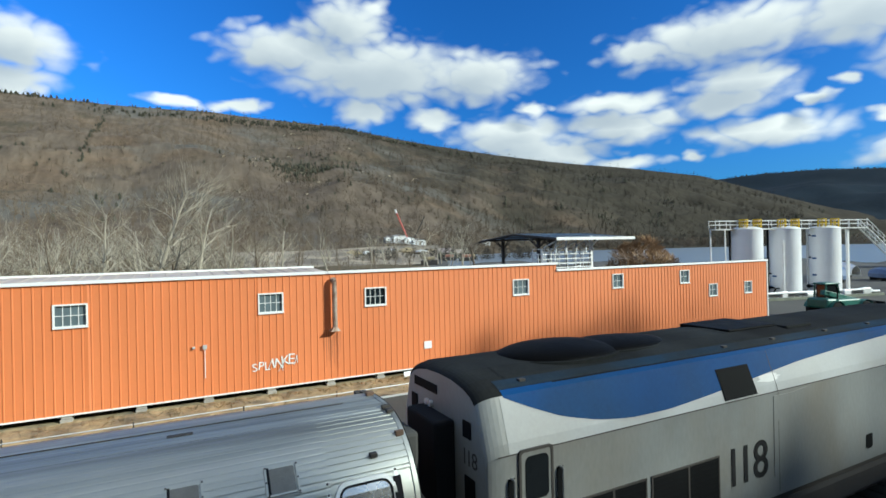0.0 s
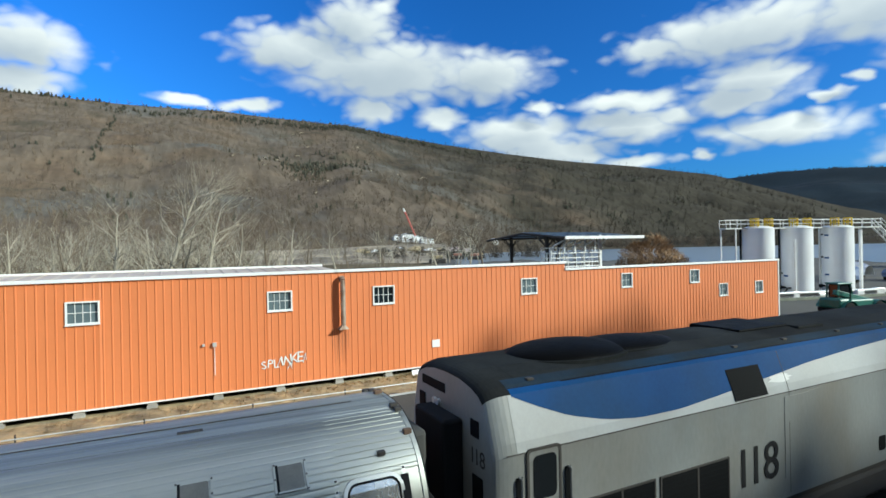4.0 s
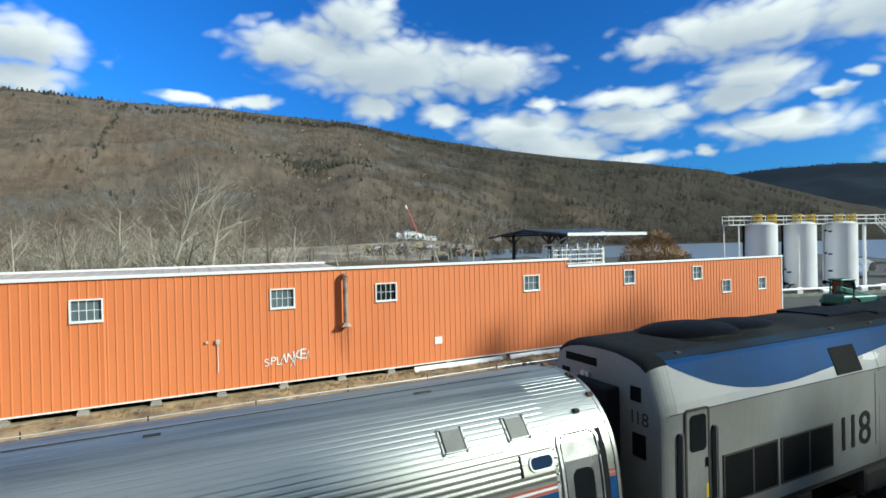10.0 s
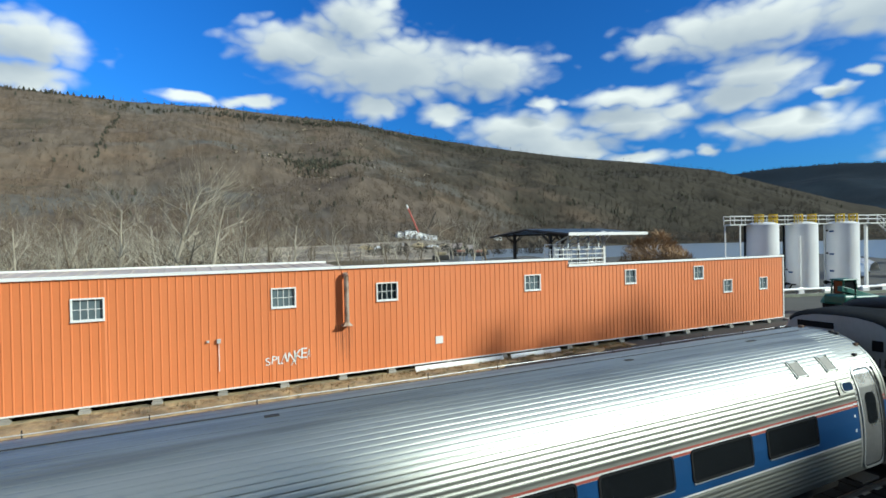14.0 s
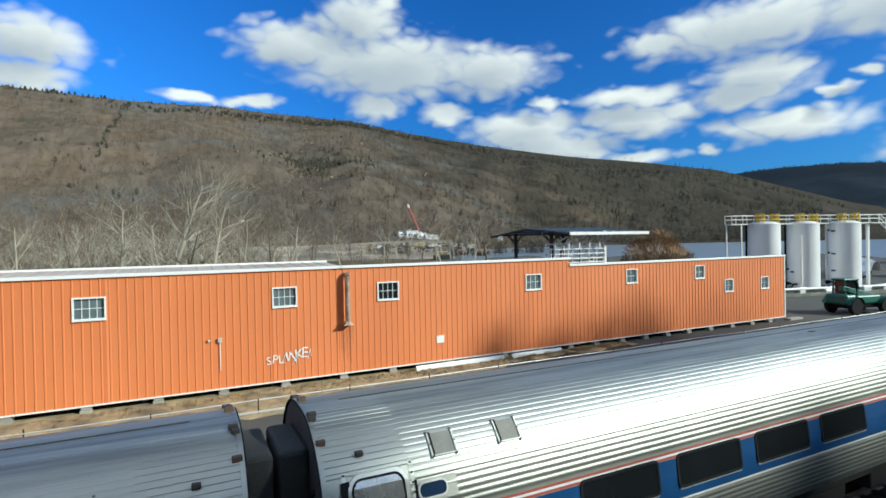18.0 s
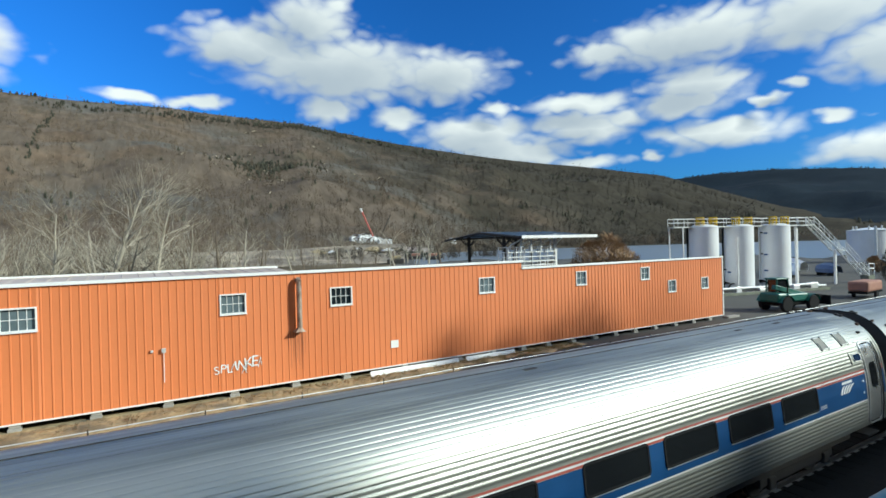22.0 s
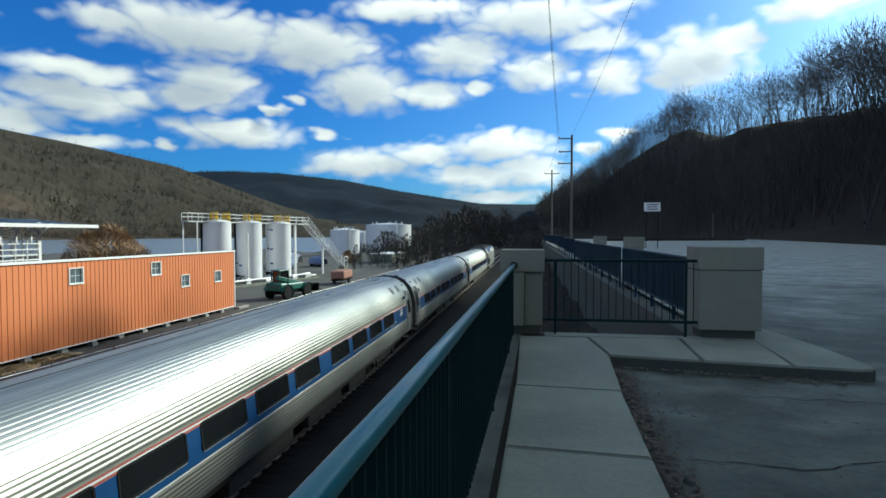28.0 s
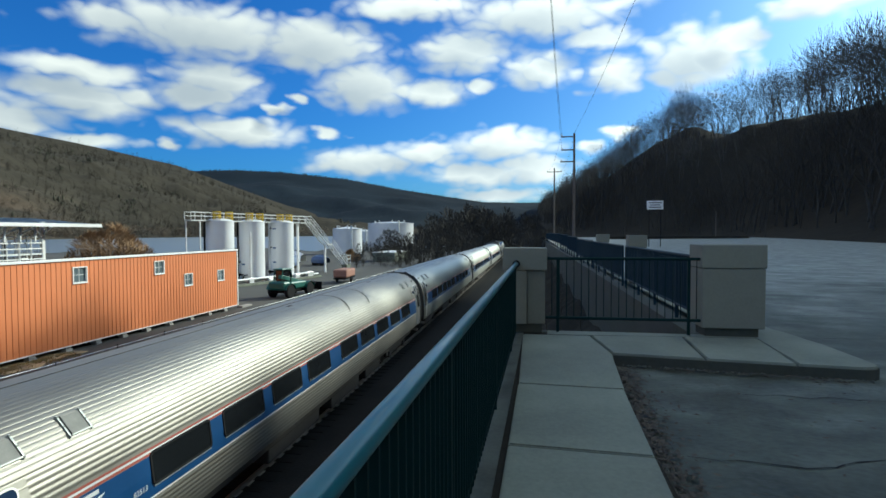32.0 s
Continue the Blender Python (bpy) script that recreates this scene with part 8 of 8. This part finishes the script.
    # intake grilles
    for ya, yb in ((3.02, 4.55), (4.72, 6.42)):
        g = part("grille", loco_plate(rect(yb - ya, 0.84), 0.012, (ya + yb) / 2, 1.82), BLACK, c, "dark intake grille")
        part("grille_frame", on_side(frame_ring(rect(yb - ya + 0.06, 0.90), rect(yb - ya, 0.84), 0.022), 1.5, (ya + yb) / 2, 1.82), STEEL_DIRTY, g)
        part("grille_post", loco_plate(rect(0.04, 0.84), 0.02, (ya + yb) / 2 + 0.05, 1.82), STEEL_DIRTY, g)
        for k in range(9):
            part("slat", loco_plate(rect(yb - ya, 0.02), 0.018, (ya + yb) / 2, 1.46 + 0.09 * k), BLACK, g)
    g = part("grille", on_side(extrude([(-0.46, -0.28), (0.50, -0.28), (0.46, 0.30), (-0.50, 0.30)], 0.02), loco_at(3.49) - 0.001, 7.14, 3.49, loco_lean(3.5)), BLACK, c, "dark shoulder grille")
    for k in range(10):
        part("slat", on_side(extrude(rect(0.9, 0.016), 0.028), loco_at(3.25 + 0.055 * k), 7.14, 3.25 + 0.055 * k, loco_lean(3.5)), BLACK, g)
    for k, digit in enumerate("118"):
        text_mesh(digit, 1.02, RUBBER, "road_numeral", c, Matrix.Translation((1.512, 6.86 + (0, 0.37, 0.84)[k], 1.92)) @ Matrix.Rotation(radians(90), 4, "Z") @ Matrix.Rotation(radians(90), 4, "X"), 0.002, "large dark road number", 0.004)
    for y, z, w, h in ((8.6, 2.3, 0.9, 1.6), (11.8, 1.55, 0.28, 0.3), (9.2, 3.0, 0.5, 0.25)):
        part("access_panel", loco_plate(rounded(w, h, 0.03), 0.010 if h > 1 else 0.006, y, z), BLACK if h == 0.3 else LOCO_GREY, c)
    part("fuel_filler", loco_plate(rounded(0.26, 0.28, 0.05), 0.012, 11.78, 1.52), BLACK, c, "black filler recess")
    # rear wall
    part("rear_door", box(-0.36, 0.36, rear - 0.025, rear, 1.3, 3.3, 0.01), LOCO_GREY, rear_wall, "grey end door")
    part("rear_window", box(-0.20, 0.20, rear - 0.032, rear - 0.024, 2.5, 3.1), GLASS_D, rear_wall)
    for x, z, w, h in ((0.92, 3.45, 0.24, 0.26), (0.98, 2.55, 0.30, 0.42), (-0.95, 3.45, 0.24, 0.26)):
        part("rear_panel", box(x - w / 2, x + w / 2, rear - 0.02, rear, z - h / 2, z + h / 2, 0.01), BLACK, rear_wall, "dark recessed panel")
    part("rear_grille", box(-0.95, -0.05, rear - 0.012, rear + 0.06, 3.74, 3.90, 0.01), BLACK, rear_wall, "dark slot")
    for x in (-0.42, -0.28):
        part("marker_lamp", tube((x, rear - 0.05, 3.55), (x, rear, 3.55), 0.055, seg=12), GALV, rear_wall)
    for k, digit in enumerate("118"):
        text_mesh(digit, 0.34, STEEL_DIRTY, "rear_numeral", rear_wall, Matrix.Translation((0.83 + (0, 0.13, 0.29)[k], rear - 0.003, 3.02)) @ Matrix.Rotation(radians(90), 4, "X"), 0.002, "small grey road number")
    for s in (-1, 1):
        part("rear_hose", pipe([(0.55 * s, rear, 1.3), (0.6 * s, rear - 0.35, 1.0), (0.5 * s, rear - 0.5, 0.95)], 0.035, 8), RUBBER, rear_wall, "black hose")
        part("rear_step", box(s * 1.2 - 0.18, s * 1.2 + 0.18, rear - 0.3, rear, 0.7, 0.74), STEEL_DIRTY, rear_wall)
    part("gangway", box(-0.55, 0.55, rear - 0.35, rear, 1.15, 3.5, 0.05), RUBBER, rear_wall, "black gangway buffer")
    part("coupler", box(-0.15, 0.15, 0.88, rear, 0.62, 0.92, 0.03), STEEL_DIRTY, rear_wall)
    # roof gear
    for yc, w, l, h in ((4.0, 0.86, 1.25, 0.22), (5.3, 0.66, 1.35, 0.17)):
        dome = [(1.0, -0.2)] + [(math.cos(a), math.sin(a)) for a in np.linspace(0.1, 1.45, 8)]
        fan = part("roof_fan_housing", place(lathe(dome, 36), Matrix.Translation((0.0, yc, 4.19)) @ Matrix.Diagonal((w, l, h, 1))), FAN, c, "low oily black oval fan housing", smooth=True)
        part("fan_lip", place(lathe([(1.0, -0.3), (1.05, -0.3), (1.05, 0.12), (1.0, 0.12)], 36), Matrix.Translation((0.0, yc, 4.19)) @ Matrix.Diagonal((w, l, h, 1))), LOCO_ROOF, fan)
    part("exhaust_hatch", box(-0.75, 0.50, 8.3, 10.0, 4.16, 4.27, 0.03), FAN, c, "raised sooty exhaust hatch")
    part("exhaust_cowl", box(-0.5, 0.75, 10.0, 11.0, 4.14, 4.24, 0.04), LOCO_ROOF, c, "low sooty cowl")
    for y in (2.4, 7.3, 8.9, 10.9, 12.8):
        part("lifting_lug", box(1.02, 1.10, y - 0.06, y + 0.06, 4.08, 4.125, 0.01), STEEL_DIRTY, c)
    for y in (2.15, 8.1, 13.2):
        part("roof_seam", strip([[(x, y + d, z + 0.004) for x, z in LOCO_SIDE[4::-1]] for d in (-0.01, 0.01)]), BLACK, c)
    part("underframe", box(-1.3, 1.3, 1.9, 20.0, 0.85, 1.12, 0.03), STEEL_DIRTY, c, "grimy underframe")
    part("fuel_tank", box(-1.35, 1.35, 8.0, 13.6, 0.28, 0.9, 0.12), STEEL_DIRTY, c, "grimy fuel tank")
    part("windshield", box(-1.1, 1.1, 18.2, 18.35, 3.2, 3.75, 0.03), GLASS_D, c)
    bogie("bogie", 4.6, c)
    bogie("bogie", 17.0, c)
    return c


loco = locomotive()
coaches = [coach("82560", False, ((-3.2, 0.3), (-6.9, 0.2), (-13.5, 0.2))),
           coach("82575", True, ((-3.4, 0.3), (-5.2, 0.25), (-12.0, 0.3))),
           coach("82575", True, ((-2.6, 0.9), (-9.0, 0.25))),
           coach("82513", False, ((-5.8, 0.4), (-14.0, 0.3)))]


roof_bands(coaches[3], (-9.0, -11.3))
for ob in coaches[3].children:            # the last coach is duller and more worn
    if ob.data.materials[0] == STEEL:
        ob.data.materials[0] = STEEL_WORN


# ---------------------------------------------------------------- what moves
def train_way(t):
    """How far the train has rolled along its track at t seconds."""
    u = max(0.0, (t - 5.0) / 27.0)
    return -0.4 * max(0.0, (t - 29.0) / 3.0) ** 1.5 - 0.44 * max(0.0, t - 31.0) ** 2 + 3.28 + 55.3249 * u ** 2 + 370.9903 * u ** 3 - 1154.1684 * u ** 4 + 1743.8975 * u ** 5 - 1250.2377 * u ** 6 + 339.3942 * u ** 7


def motions():
    times = [0.0, 2.0, 4.0, 5.0] + [5.5 + 0.5 * k for k in range(54)]
    for k, ob in enumerate([loco] + coaches):
        lag = 0.88 if k == 0 else COACH_LEN * (k - 1)
        walk(ob, [(t, pose(TRACK_X, train_way(t) - lag, 0)) for t in times])


motions()
